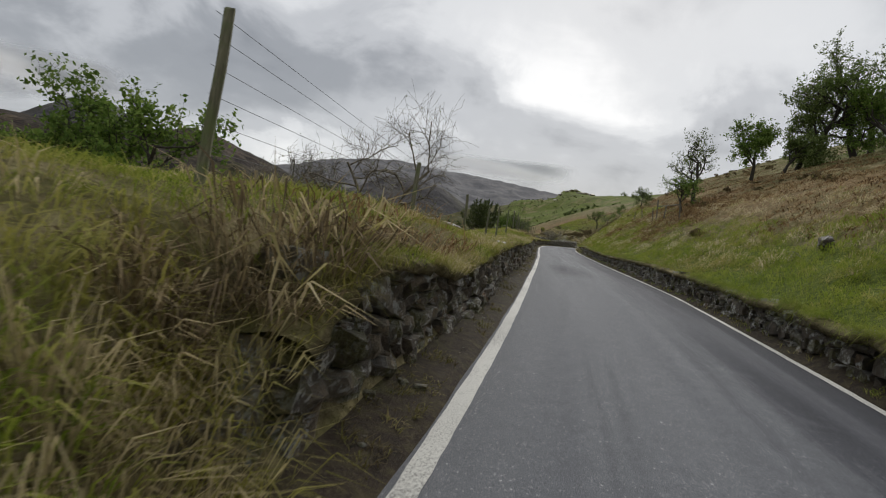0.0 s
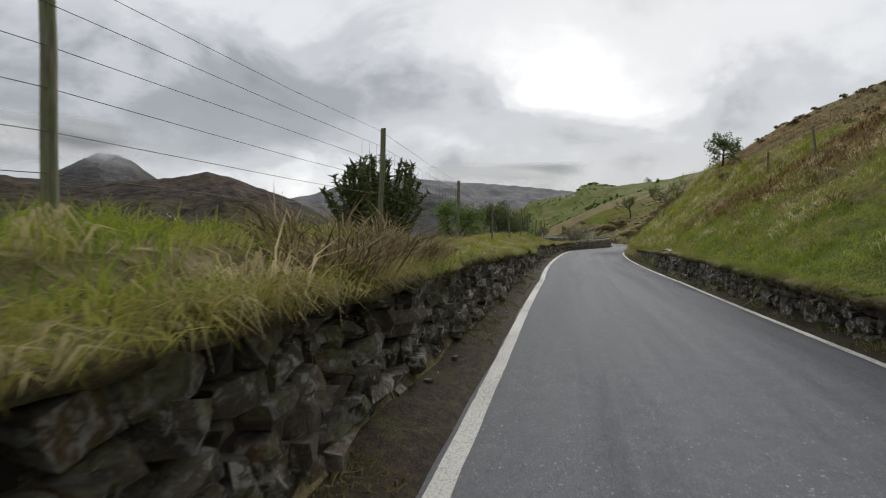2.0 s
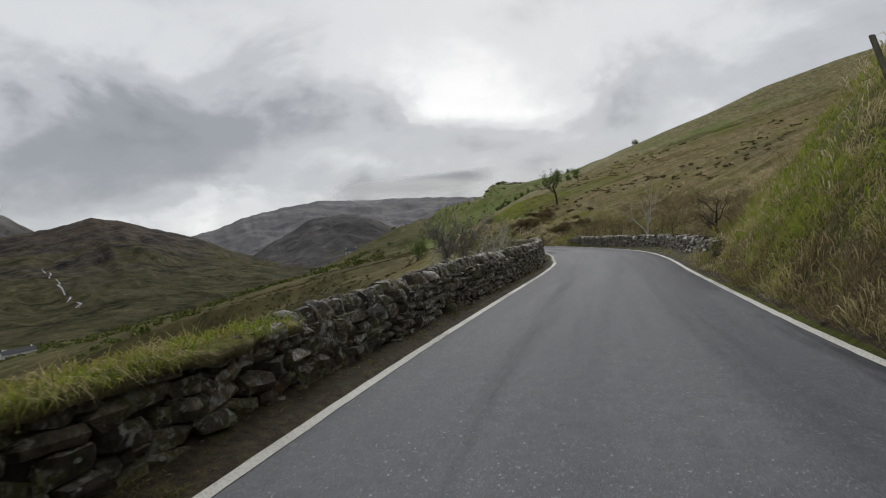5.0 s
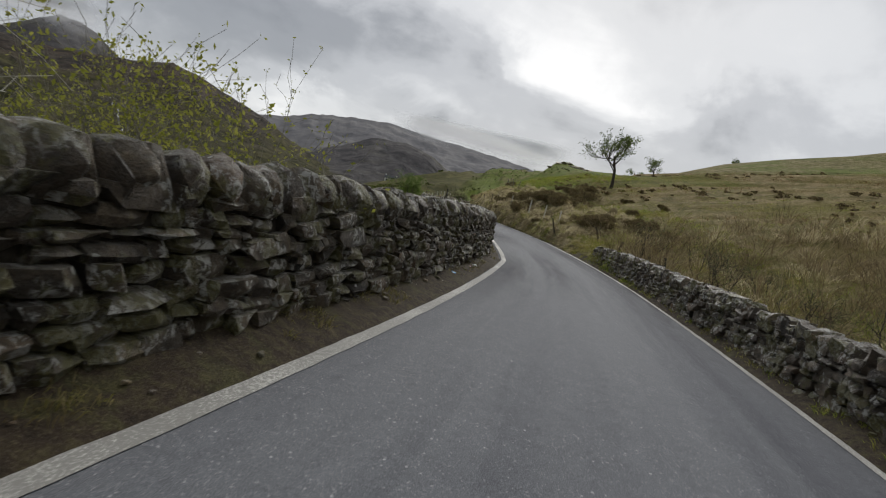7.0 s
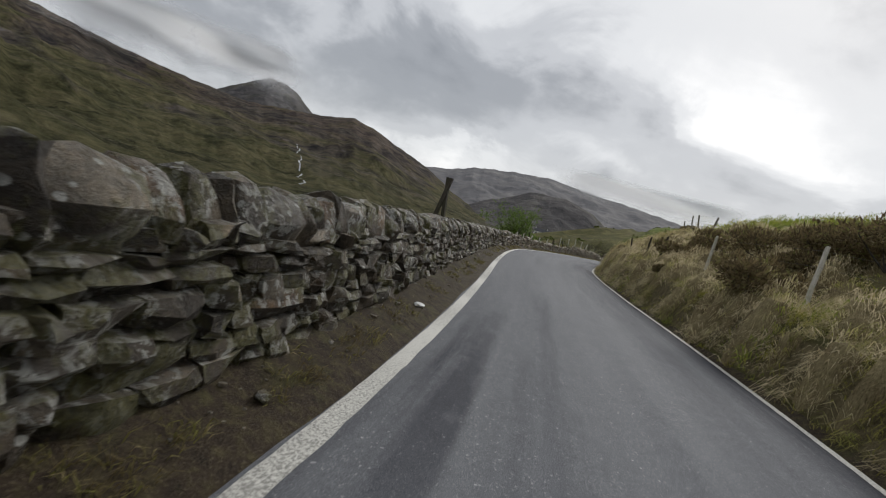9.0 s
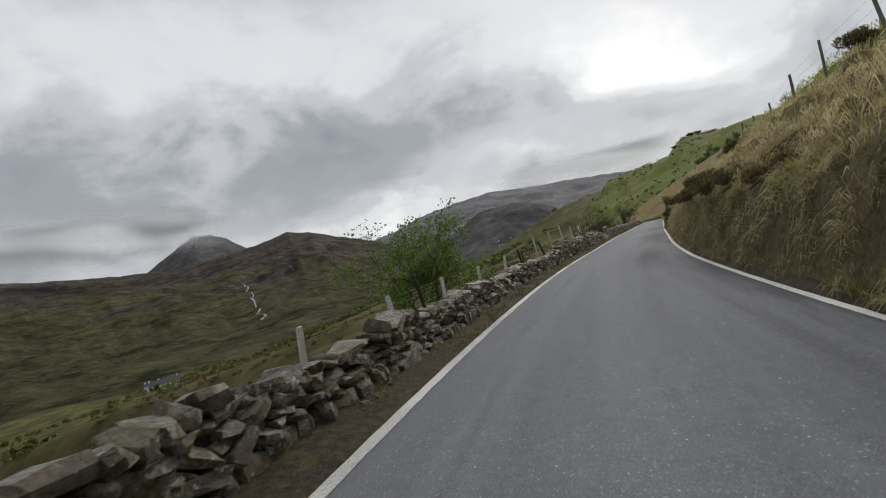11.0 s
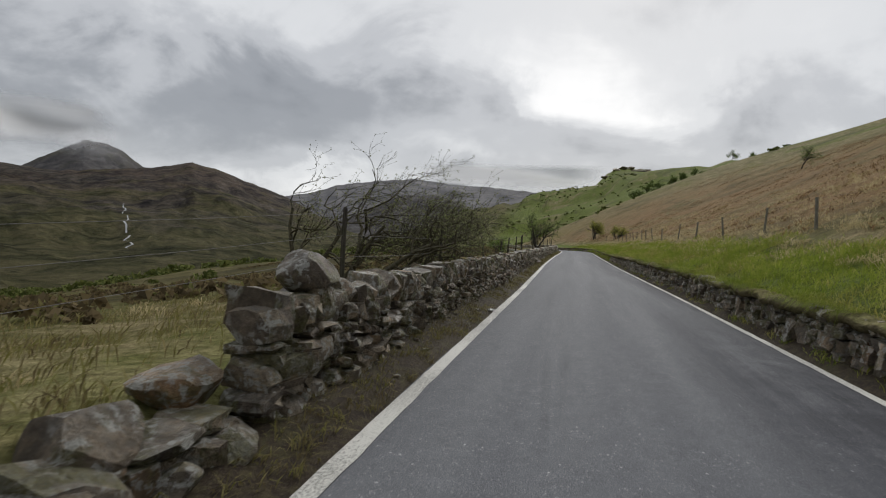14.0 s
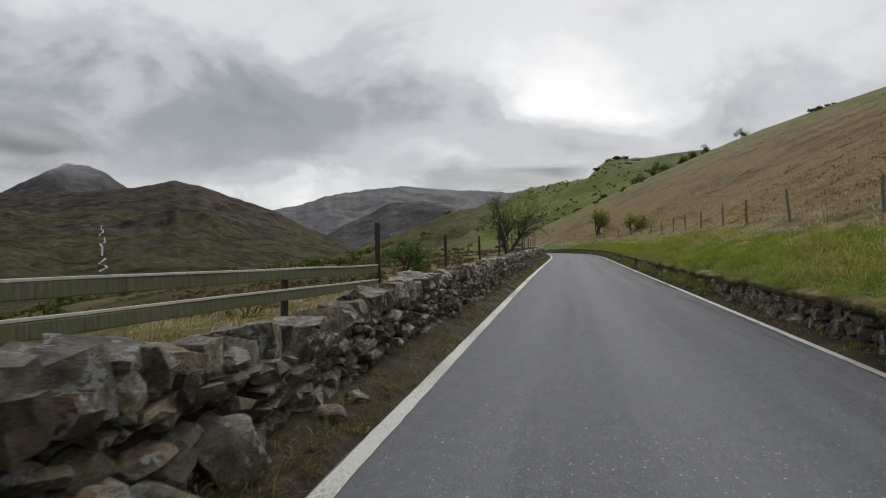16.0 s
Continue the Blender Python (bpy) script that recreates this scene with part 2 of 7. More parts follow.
def m_turf(t, e):
    p = e["pos"]
    rustm = t.add("ShaderNodeAttribute", {"attribute_name": "bracken"}).outputs["Fac"]
    lush = t.add("ShaderNodeAttribute", {"attribute_name": "lush"}).outputs["Fac"]
    big = t.noise(p, 0.10, 5.0, 0.62, 0.6)
    mid = t.noise(p, 0.9, 5.0, 0.62, 0.5)
    fine = t.noise(p, 7.0, 5.0, 0.7, 0.4)
    far = t.noise(p, 0.022, 6.0, 0.65, 0.5)
    green = t.ramp(fine, [(0.3, (0.052, 0.070, 0.014)), (0.55, (0.135, 0.170, 0.034)), (0.75, (0.25, 0.260, 0.072))])
    straw = t.ramp(fine, [(0.3, (0.14, 0.116, 0.060)), (0.55, (0.31, 0.260, 0.140)), (0.75, (0.50, 0.42, 0.25))])
    rust = t.ramp(fine, [(0.3, (0.100, 0.064, 0.032)), (0.55, (0.262, 0.170, 0.082)), (0.78, (0.40, 0.285, 0.148))])
    olive = t.ramp(fine, [(0.3, (0.078, 0.072, 0.030)), (0.55, (0.175, 0.160, 0.066)), (0.75, (0.29, 0.255, 0.125))])
    c = t.mix(t.span(mid, 0.45, 0.60), olive, straw)
    c = t.mix(t.span(t.math("ADD", t.math("MULTIPLY", big, 0.5), t.math("ADD", t.math("MULTIPLY", far, 0.5), t.math("MULTIPLY", lush, 0.25))), 0.50, 0.62), c, green)
    c = t.mix(t.math("MULTIPLY", rustm, t.span(t.math("ADD", t.math("MULTIPLY", big, 0.6), t.math("MULTIPLY", mid, 0.4)), 0.36, 0.50)), c, rust)
    c = t.mix(t.span(t.noise(p, 0.30, 6.0, 0.68), 0.60, 0.67, 0.0, 0.42), c, (0.060, 0.054, 0.027))
    # Brown moor tone that also paints cloud shade and shade between tussocks
    moor = t.add("ShaderNodeAttribute", {"attribute_name": "moor"}).outputs["Fac"]
    dark = t.ramp(t.noise(p, 0.05, 8.0, 0.7, 0.5), [(0.38, (0.034, 0.030, 0.015)), (0.50, (0.080, 0.070, 0.032)), (0.62, (0.142, 0.122, 0.056))])
    c = t.mix(t.math("MULTIPLY", moor, 0.85), c, dark)
    c = t.mix(t.span(t.noise(p, 0.045, 7.0, 0.7, 0.4), 0.55, 0.64, 0.0, 0.52), c, (0.060, 0.066, 0.026))
    scrub_ = t.noise(p, 0.16, 7.0, 0.72, 0.6)
    c = t.mix(t.span(scrub_, 0.545, 0.62, 0.0, 0.42), c, t.ramp(fine, [(0.3, (0.026, 0.028, 0.012)), (0.7, (0.075, 0.072, 0.030))]))
    steep = t.add("ShaderNodeSeparateXYZ", i0=e["nor"]).outputs[2]
    c = t.mix(t.span(t.math("ADD", steep, t.math("MULTIPLY", mid, 0.2)), 0.80, 0.70, 0.0, 0.8), c, t.ramp(fine, [(0.3, (0.050, 0.040, 0.022)), (0.7, (0.205, 0.170, 0.098))]))
    return c, {"bump": t.math("ADD", mid, t.math("MULTIPLY", fine, 0.6)), "bs": 1.0, "bd": 0.16}


def m_mountain(t, e):
    p = e["pos"]
    place = t.add("ShaderNodeSeparateXYZ", i0=p)
    hgt = place.outputs[2]
    a = t.noise(p, 0.013, 10.0, 0.70, 0.8)
    b = t.noise(p, 0.0032, 6.0, 0.62, 0.5)
    rock = t.ramp(a, [(0.36, (0.029, 0.026, 0.028)), (0.48, (0.066, 0.058, 0.049)), (0.58, (0.104, 0.088, 0.070)), (0.68, (0.145, 0.131, 0.128))])
    heath = t.ramp(a, [(0.36, (0.040, 0.032, 0.030)), (0.50, (0.099, 0.073, 0.062)), (0.64, (0.149, 0.114, 0.084))])
    grass_ = t.ramp(a, [(0.36, (0.035, 0.038, 0.016)), (0.50, (0.086, 0.083, 0.038)), (0.66, (0.140, 0.126, 0.066))])
    c = t.mix(t.span(b, 0.44, 0.58), rock, heath)
    low = t.math("ADD", t.math("ADD", t.span(hgt, 170.0, -60.0, 0.0, 0.20), b), t.span(place.outputs[1], 1100.0, 600.0, -0.04, 0.05))
    c = t.mix(t.span(low, 0.49, 0.62, 0.0, 0.9), c, grass_)
    woods = t.noise(p, 0.011, 6.0, 0.66, 0.3)
    c = t.mix(t.math("MULTIPLY", t.span(woods, 0.57, 0.62), t.span(hgt, 60.0, -20.0, 0.0, 0.8)), c, (0.021, 0.023, 0.012))
    crag = t.noise(p, 0.045, 8.0, 0.75, 0.6)
    c = t.mix(1.0, c, t.ramp(crag, [(0.34, (0.62, 0.62, 0.64)), (0.5, (0.95, 0.95, 0.95)), (0.66, (1.32, 1.30, 1.28))]), "MULTIPLY")
    return c, {"bump": t.math("ADD", a, t.math("MULTIPLY", crag, 0.35)), "bs": 1.0, "bd": 24.0}


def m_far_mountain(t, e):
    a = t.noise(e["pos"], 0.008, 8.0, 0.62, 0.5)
    # Distance haze is put into these pale blue-grey base colours
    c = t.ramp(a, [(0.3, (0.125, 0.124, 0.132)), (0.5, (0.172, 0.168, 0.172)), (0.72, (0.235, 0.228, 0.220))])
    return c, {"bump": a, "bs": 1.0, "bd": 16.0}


def m_hazed_mountain(t, e):
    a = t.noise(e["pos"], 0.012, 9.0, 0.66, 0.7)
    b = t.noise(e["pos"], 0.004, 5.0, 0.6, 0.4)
    # Slopes greyed towards blue: haze between them and the road is painted in
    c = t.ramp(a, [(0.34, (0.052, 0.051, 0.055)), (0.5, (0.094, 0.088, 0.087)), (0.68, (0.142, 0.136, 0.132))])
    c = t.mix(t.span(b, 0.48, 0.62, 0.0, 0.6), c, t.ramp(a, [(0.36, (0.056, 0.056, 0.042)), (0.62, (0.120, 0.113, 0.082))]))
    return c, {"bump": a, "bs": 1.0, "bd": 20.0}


def m_stone(t, e, gain=1.0):
    p = e["pos"]
    n = t.noise(p, 4.5, 6.0, 0.68, 0.4)
    g = t.noise(p, 26.0, 7.0, 0.74, 0.3)
    lich = t.noise(p, 13.0, 6.0, 0.68, 0.4)
    spot = t.noise(p, 2.6, 2.0, 0.5)
    r = t.math("FRACT", t.math("ADD", t.math("MULTIPLY", e["rand"], 7.31), t.math("MULTIPLY", e["island"], 5.17)))
    hue = t.ramp(r, [(0.0, (0.082, 0.067, 0.052)), (0.2, (0.252, 0.198, 0.138)), (0.4, (0.142, 0.115, 0.090)), (0.6, (0.345, 0.276, 0.192)), (0.78, (0.225, 0.190, 0.150)), (0.93, (0.47, 0.395, 0.290)), (1.0, (0.30, 0.180, 0.092))])
    c = t.mix(1.0, hue, t.ramp(n, [(0.28, (0.24 * gain, 0.24 * gain, 0.24 * gain)), (0.5, (0.86 * gain, 0.85 * gain, 0.83 * gain)), (0.70, (1.8 * gain, 1.77 * gain, 1.68 * gain))]), "MULTIPLY")
    c = t.mix(1.0, c, t.ramp(g, [(0.30, (0.55, 0.55, 0.55)), (0.6, (1.15, 1.15, 1.15))]), "MULTIPLY")
    c = t.mix(t.math("MULTIPLY", t.span(lich, 0.50, 0.56, 0.0, 0.8), t.span(t.math("ADD", spot, t.math("MULTIPLY", r, 0.16)), 0.53, 0.60)), c, (0.56, 0.56, 0.52))
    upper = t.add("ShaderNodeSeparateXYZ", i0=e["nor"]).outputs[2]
    # Upward faces paler: patchy lichen, plus sky light put into the colour
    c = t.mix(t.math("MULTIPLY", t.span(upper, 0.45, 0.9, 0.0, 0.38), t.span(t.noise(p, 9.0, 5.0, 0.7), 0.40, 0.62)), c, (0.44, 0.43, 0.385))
    dots = t.add("ShaderNodeTexVoronoi", {"feature": "F1"}, Vector=p, Scale=7.0).outputs["Distance"]
    c = t.mix(t.math("MULTIPLY", t.span(t.math("ADD", dots, t.math("MULTIPLY", g, 0.25)), 0.30, 0.26), t.span(t.noise(p, 1.7, 3.0, 0.6), 0.48, 0.52)), c, (0.50, 0.50, 0.46))
    r2 = t.math("FRACT", t.math("MULTIPLY", r, 13.7))
    c = t.mix(t.span(t.math("ADD", t.noise(p, 2.6, 5.0, 0.68), t.math("MULTIPLY", r2, 0.16)), 0.58, 0.68, 0.0, 0.75), c, t.ramp(g, [(0.35, (0.060, 0.058, 0.018)), (0.65, (0.185, 0.175, 0.058))]))
    return c, {"bump": t.math("ADD", t.math("ADD", n, t.math("MULTIPLY", g, 0.9)), t.math("MULTIPLY", t.noise(p, 70.0, 3.0, 0.6), 0.25)), "bs": 1.0, "bd": 0.075, "rough": t.span(g, 0.3, 0.7, 0.42, 0.80)}


def m_core(t, e):
    n = t.noise(e["pos"], 14.0, 4.0, 0.6)
    return t.ramp(n, [(0.35, (0.018, 0.016, 0.013)), (0.7, (0.05, 0.043, 0.034))])


ASPHALT = material("asphalt", m_asphalt, spec=0.10)
LINE_PAINT = material("worn_white_paint", m_paint_line, 0.7)
SOIL = material("verge_soil", m_soil)
TURF = material("rough_turf", m_turf, spec=0.03)
MOUNTAIN = material("heather_and_rock", m_mountain, spec=0.03)
FAR_MOUNTAIN = material("haze_grey_far_slopes", m_far_mountain, spec=0.03)
HAZED_MOUNTAIN = material("hazed_grey_brown_slopes", m_hazed_mountain, spec=0.03)
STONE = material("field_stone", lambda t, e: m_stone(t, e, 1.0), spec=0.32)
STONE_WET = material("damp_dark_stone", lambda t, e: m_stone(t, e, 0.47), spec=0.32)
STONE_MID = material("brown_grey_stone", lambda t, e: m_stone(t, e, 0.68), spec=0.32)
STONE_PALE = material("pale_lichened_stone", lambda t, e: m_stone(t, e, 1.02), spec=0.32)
CORE = material("earth_core", m_core)

# ---- plan of the road: heading every half second of travel at about 17.5 m/s ----
HEADING = [-4.0, -2.4, -1.6, -0.7, -1.1, -0.8, -2.1, -4.2, -5.3, -6.1, -9.0, -12.6, -13.2, -9.9, -4.1, -0.9, 2.4, 6.6, 10.6, 13.5,
           14.8, 13.2, 9.5, 6.2, 4.1, 2.2, 0.7, 0.0, 0.5, -0.1, 0.0, -0.2, 0.0, -0.5, -0.5, -0.8, -1.0, -1.0, 0.0, 4.0, 9.0, 14.0, 18.0, 20.0]
LEVEL = [2.43, 2.09, 1.66, 1.12, 0.51, 0.54, 0.45, 0.29, 0.0, -0.2, -0.45, -1.2, -2.4, -4.0]
EDGE_L = [-0.62, -0.75, -0.65, -0.82, -1.68, -2.54, -2.22, -1.86, -0.55, -0.89, -1.53, -2.05, -1.67, -1.19, -1.3, -1.22, -1.32, -1.31, -1.26, -1.23]
EDGE_R = [3.27, 3.68, 3.42, 3.31, 2.67, 2.35, 2.43, 3.02, 3.51, 3.57, 2.91, 2.62, 2.65, 3.0, 2.96, 3.16, 3.2, 3.27, 3.23, 3.21]
SPEED = ([0, 4, 8, 12, 16, 19], [18.25, 18.05, 17.54, 17.45, 17.3, 17.21])
STEP = 0.02
ss = np.arange(-8.0, 24.0, STEP)
_h = np.radians(np.interp(ss, np.arange(len(HEADING)) * 0.5, HEADING))
_v = np.interp(ss, *SPEED)
_px, _py = np.cumsum(-np.sin(_h) * _v * STEP), np.cumsum(np.cos(_h) * _v * STEP)
_o = int(round((16.0 - ss[0]) / STEP))
_px, _py = _px - _px[_o], _py - _py[_o]


def smooth_knots(s, knots, gap):
    k = np.asarray(knots, float)
    u = np.clip(np.asarray(s, float) / gap, 0, len(k) - 1.001)
    i = u.astype(int)
    f = u - i
    a, b, c, d = k[np.maximum(i - 1, 0)], k[i], k[np.minimum(i + 1, len(k) - 1)], k[np.minimum(i + 2, len(k) - 1)]
    return 0.5 * (2 * b + (c - a) * f + (2 * a - 5 * b + 4 * c - d) * f * f + (3 * b - a - 3 * c + d) * f ** 3)


def road_z(s):
    return smooth_knots(s, LEVEL, 2.0) - 0.17 * np.minimum(np.asarray(s, float), 0) * 1.0


def edge_l(s):
    return np.interp(s, np.arange(20), EDGE_L)


def edge_r(s):
    return np.interp(s, np.arange(20), EDGE_R)


def at(s, lat):
    """World x, y of a point beside the road."""
    h = np.interp(s, ss, _h)
    return np.interp(s, ss, _px) + np.cos(h) * lat, np.interp(s, ss, _py) + np.sin(h) * lat


def s_of_y(y):
    return np.interp(y, _py, ss)


def hash2(i, j, seed):
    v = np.sin(i * 127.1 + j * 311.7 + seed * 74.7) * 43758.5453
    return v - np.floor(v)


def value_noise(x, y, seed=0):
    i, j = np.floor(x), np.floor(y)
    f, g = x - i, y - j
    f, g = f * f * (3 - 2 * f), g * g * (3 - 2 * g)
    a, b = hash2(i, j, seed), hash2(i + 1, j, seed)
    c, d = hash2(i, j + 1, seed), hash2(i + 1, j + 1, seed)
    return (a + (b - a) * f) * (1 - g) + (c + (d - c) * f) * g


def fbm(x, y, octaves=4, seed=0):
    t, a, n = 0.0, 1.0, 0.0
    for k in range(octaves):
        t = t + a * (value_noise(x, y, seed + k) - 0.5)
        n += a
        a *= 0.5
        x, y = x * 2.03 + 17.3, y * 2.03 + 5.7
    return t / n * 2


# heights above the road beside it, by distance outside the edge line, at some times of travel
Q_L = [0.0, 0.55, 0.75, 1.15, 2.2, 5, 12, 30, 80, 200, 400, 700]
LEFT = [(-2, [0, .12, .55, 1.0, 1.5, 1.6, .8, -4, -16, -42, -62, -66]), (0.1, [0, .12, .55, 1.05, 1.4, 1.5, .8, -4, -16, -42, -62, -66]), (0.16, [0, .03, .3, 1.25, 1.45, 1.55, .7, -4, -16, -42, -62, -66]), (0.4, [0, .03, .3, 1.3, 1.5, 1.5, .5, -5, -17, -42, -62, -66]),
        (0.85, [0, .03, .3, .98, 1.1, .7, -1, -6, -18, -42, -62, -66]), (1.3, [0, .03, .3, .86, .82, .5, -1, -6, -18, -42, -62, -66]), (1.7, [0, .03, .3, .9, 1.1, .8, -1, -6, -18, -42, -62, -66]), (2.0, [0, .03, .3, 1.3, 1.45, .9, -1, -6, -18, -42, -62, -66]), (2.35, [0, .03, .3, 1.3, 1.45, .9, -1, -6, -18, -42, -62, -66]), (2.6, [0, .03, .3, 1.0, 1.25, .8, -1, -6, -18, -42, -62, -66]),
        (3.3, [0, .03, .3, .85, 1.25, .9, -1, -6, -18, -42, -62, -66]), (3.8, [0, .03, .3, .8, 1.5, 1.2, -.6, -6, -18, -42, -62, -66]), (4.2, [0, .03, .3, .85, 1.62, 1.3, -.5, -6, -18, -42, -62, -66]),
        (4.8, [0, .03, .3, .8, 1.2, .9, -1, -6, -18, -42, -62, -66]), (5.6, [0, .03, .05, -.2, -.5, -1.2, -3, -8, -20, -44, -62, -66]),
        (9.4, [0, .03, .05, -.2, -.5, -1.2, -3, -8, -20, -44, -62, -66]), (11.2, [0, .03, .05, .2, -.1, -1.6, -4.5, -11, -26, -50, -66, -70]),
        (12.3, [0, .03, .05, .35, .2, -1.4, -4, -10, -25, -50, -66, -70]), (12.9, [0, .03, .05, .75, .65, -.5, -2.4, -7, -20, -48, -66, -70]),
        (13.7, [0, .03, .05, .45, .35, -.6, -2.2, -6, -18, -46, -66, -70]), (14.3, [0, .03, .05, .3, .25, -.1, -1, -3.5, -11, -38, -62, -66]),
        (24, [0, .03, .05, .3, .2, -.2, -1, -3, -9, -34, -60, -66])]
Q_R = [0.0, 0.25, 0.45, 0.75, 3, 7, 15, 30, 60, 120, 300, 700]
RIGHT = [(-2, [0, .03, .2, .62, 1.7, 4.0, 6.8, 11.5, 18, 28, 48, 72]), (2.0, [0, .03, .2, .66, 1.9, 4.5, 7.6, 12.6, 19.5, 31, 52, 80]),
         (3.4, [0, .03, .2, .75, 2.3, 5.1, 9.2, 14.6, 23, 35, 60, 90]), (4.4, [0, .1, .35, .8, 2.7, 5.6, 9.6, 16, 26, 38, 62, 92]),
         (5.6, [0, .1, .35, .8, 3.6, 8.0, 13.3, 19.6, 29.5, 43, 70, 100]), (6.3, [0, .03, .05, -.3, -1.2, -.8, 5, 14, 22, 34, 60, 100]),
         (7.7, [0, .03, .05, -.3, -1.2, -1.0, 3, 11, 19, 30, 50, 80]), (8.4, [0, .03, .12, .3, .2, .4, 3.6, 10.5, 19, 30, 50, 80]),
         (9.2, [0, .05, .3, .8, 1.6, 2.7, 4.9, 9.6, 17.5, 29, 52, 85]), (9.7, [0, .05, .4, 1.0, 2.0, 3.2, 5.4, 9.7, 17.2, 29, 53, 87]), (10.4, [0, .05, .45, 1.1, 2.35, 4.2, 6.3, 9.9, 16.5, 29, 56, 90]),
         (11.2, [0, .05, .5, 1.3, 2.7, 4.9, 7.3, 11.3, 18, 32, 60, 95]), (12.2, [0, .05, .6, 1.55, 2.7, 5.3, 8.4, 11.8, 18.5, 31, 58, 95]), (13.15, [0, .05, .6, 1.5, 2.6, 5.5, 9.0, 12.6, 19.2, 32, 60, 95]), (13.5, [0, .05, .3, .9, 2.6, 5.6, 9.2, 13.0, 19.5, 32, 60, 95]),
         (14.0, [0, .03, .15, .70, 1.45, 3.5, 8.4, 14.0, 21.5, 36, 70, 110]), (16.5, [0, .03, .15, .72, 1.4, 2.9, 6.8, 14.2, 26.5, 46, 80, 110]),
         (24, [0, .03, .15, .62, 1.2, 2.8, 6.8, 14, 27.5, 48, 84, 120])]


def profile(s, q, table, qs):
    """Height beside the road, smooth in s and q."""
    s, q = np.broadcast_arrays(np.asarray(s, float), np.asarray(q, float))
    rows = np.array([np.interp(q.ravel(), qs, h) for _, h in table])
    st = np.array([t for t, _ in table])
    sc = np.clip(s.ravel(), st[0], st[-1] - 1e-6)
    i = np.clip(np.searchsorted(st, sc, side="right") - 1, 0, len(st) - 2)
    f = (sc - st[i]) / (st[i + 1] - st[i])
    f = f * f * (3 - 2 * f)
    k = np.arange(len(sc))
    return (rows[i, k] * (1 - f) + rows[i + 1, k] * f).reshape(s.shape)


def bluff(x, y):
    """The craggy hill ahead, beyond the bend of the road."""
    prof = np.interp(x, [-420, -200, -130, -105, -78, -20, 22, 30, 100, 130, 220, 500], [-50, -20, 4, 8, 16, 33, 41, 53, 49, 41, 50, 100])
    rise = np.clip((y - 125) / 290.0, 0, 1)
    rise = (rise * rise * (3 - 2 * rise)) ** 1.7
    return prof, rise * np.clip((x + 200) / 120, 0, 1)


def ground_z(s, side, q, x, y):
    """Height of the ground at q metres outside an edge line; side -1 left, 1 right."""
    h = profile(s, q, LEFT, Q_L) if side < 0 else profile(s, q, RIGHT, Q_R)
    z = road_z(s) + h
    prof, k = bluff(x, y)
    z = z * (1 - k) + np.maximum(prof, z) * k
    z = z - 0.06 * np.clip((0.6 - q) / 0.2, 0, 1)
    amp = np.where((side > 0) & (s > 10.9) & (s < 13.9), np.clip((q - 0.35) / 0.9, 0, 1), np.clip((q - 0.8) / 3, 0, 1))
    tuss = np.where((side > 0) & (s > 8) & (s < 13.9), 0.42, np.where((side > 0) & (s < 6.2), 0.28, 0.16))
    lump = np.where((side > 0) & (s > 10.8) & (s < 13.95), 0.30, np.where((side > 0) & (s < 13.9), 0.16, 0.05))
    z = z + amp * (tuss * fbm(x * 0.9, y * 0.9, 3, 3) + lump * fbm(x * 2.3, y * 2.3, 3, 9))
    far = np.clip((q - 8) / 60, 0, 1)
    z = z + far * 1.3 * fbm(x * 0.035, y * 0.035, 4, 21) + np.clip((q - 60) / 400, 0, 1) * 14 * fbm(x * 0.006, y * 0.006, 4, 31)
    crag = fbm(x * 0.055, y * 0.04, 5, 41)
    z = z + np.clip((y - 140) / 120, 0, 1) * np.clip((700 - y) / 100, 0, 1) * np.clip((x + 160) / 60, 0, 1) * (3.0 * crag + 2.5 * np.clip(crag - 0.1, 0, 0.12) * 8)
    return z


def mesh_object(name, verts, faces, mat, parent=None, label="", smooth=False):
    me = bpy.data.meshes.new(name)
    verts = np.asarray(verts, dtype=np.float32)
    faces = np.asarray(faces, dtype=np.int32)
    nf, k = faces.shape
    me.vertices.add(len(verts))
    me.vertices.foreach_set("co", verts.ravel())
    me.loops.add(nf * k)
    me.loops.foreach_set("vertex_index", faces.ravel())
    me.polygons.add(nf)
    me.polygons.foreach_set("loop_start", np.arange(0, nf * k, k, dtype=np.int32))
    me.polygons.foreach_set("use_smooth", np.full(nf, smooth))
    me.update(calc_edges=True)
    me.materials.append(mat)
    ob = new(name, me)
    if parent:
        ob.parent = parent
    return tagged(ob, label=label)


def grid_faces(rows, cols):
    i = np.arange(rows - 1)[:, None] * cols + np.arange(cols - 1)[None, :]
    return np.stack([i, i + 1, i + cols + 1, i + cols], -1).reshape(-1, 4)


# ---- ground: one sheet from the road to the horizon ----
yy = [-420.0 + 4 * k for k in range(33)] + list(np.arange(-288, 75, 0.36))
step = 0.5
while yy[-1] < 4200:
    step *= 1.045
    yy.append(yy[-1] + step)
yy = np.array(yy)
sy = s_of_y(yy)
QS = np.array([0.04, 0.25, 0.4, 0.55, 0.66, 0.75, 0.9, 1.05, 1.25, 1.45, 1.7, 1.95, 2.25, 2.55, 2.9, 3.25, 3.65, 4.1, 4.6, 5.1, 5.7, 6.4, 7.2, 8, 9.6, 11.5, 14, 17, 20.5, 25, 30, 37, 46, 57, 70, 86, 105, 130, 160, 200, 250, 320, 400, 520, 700, 1000, 1500, 2400])
cosx = np.maximum(np.cos(np.interp(sy, ss, _h)), 0.9)
xc = np.interp(yy, _py, _px)
cols_x, cols_z = [], []
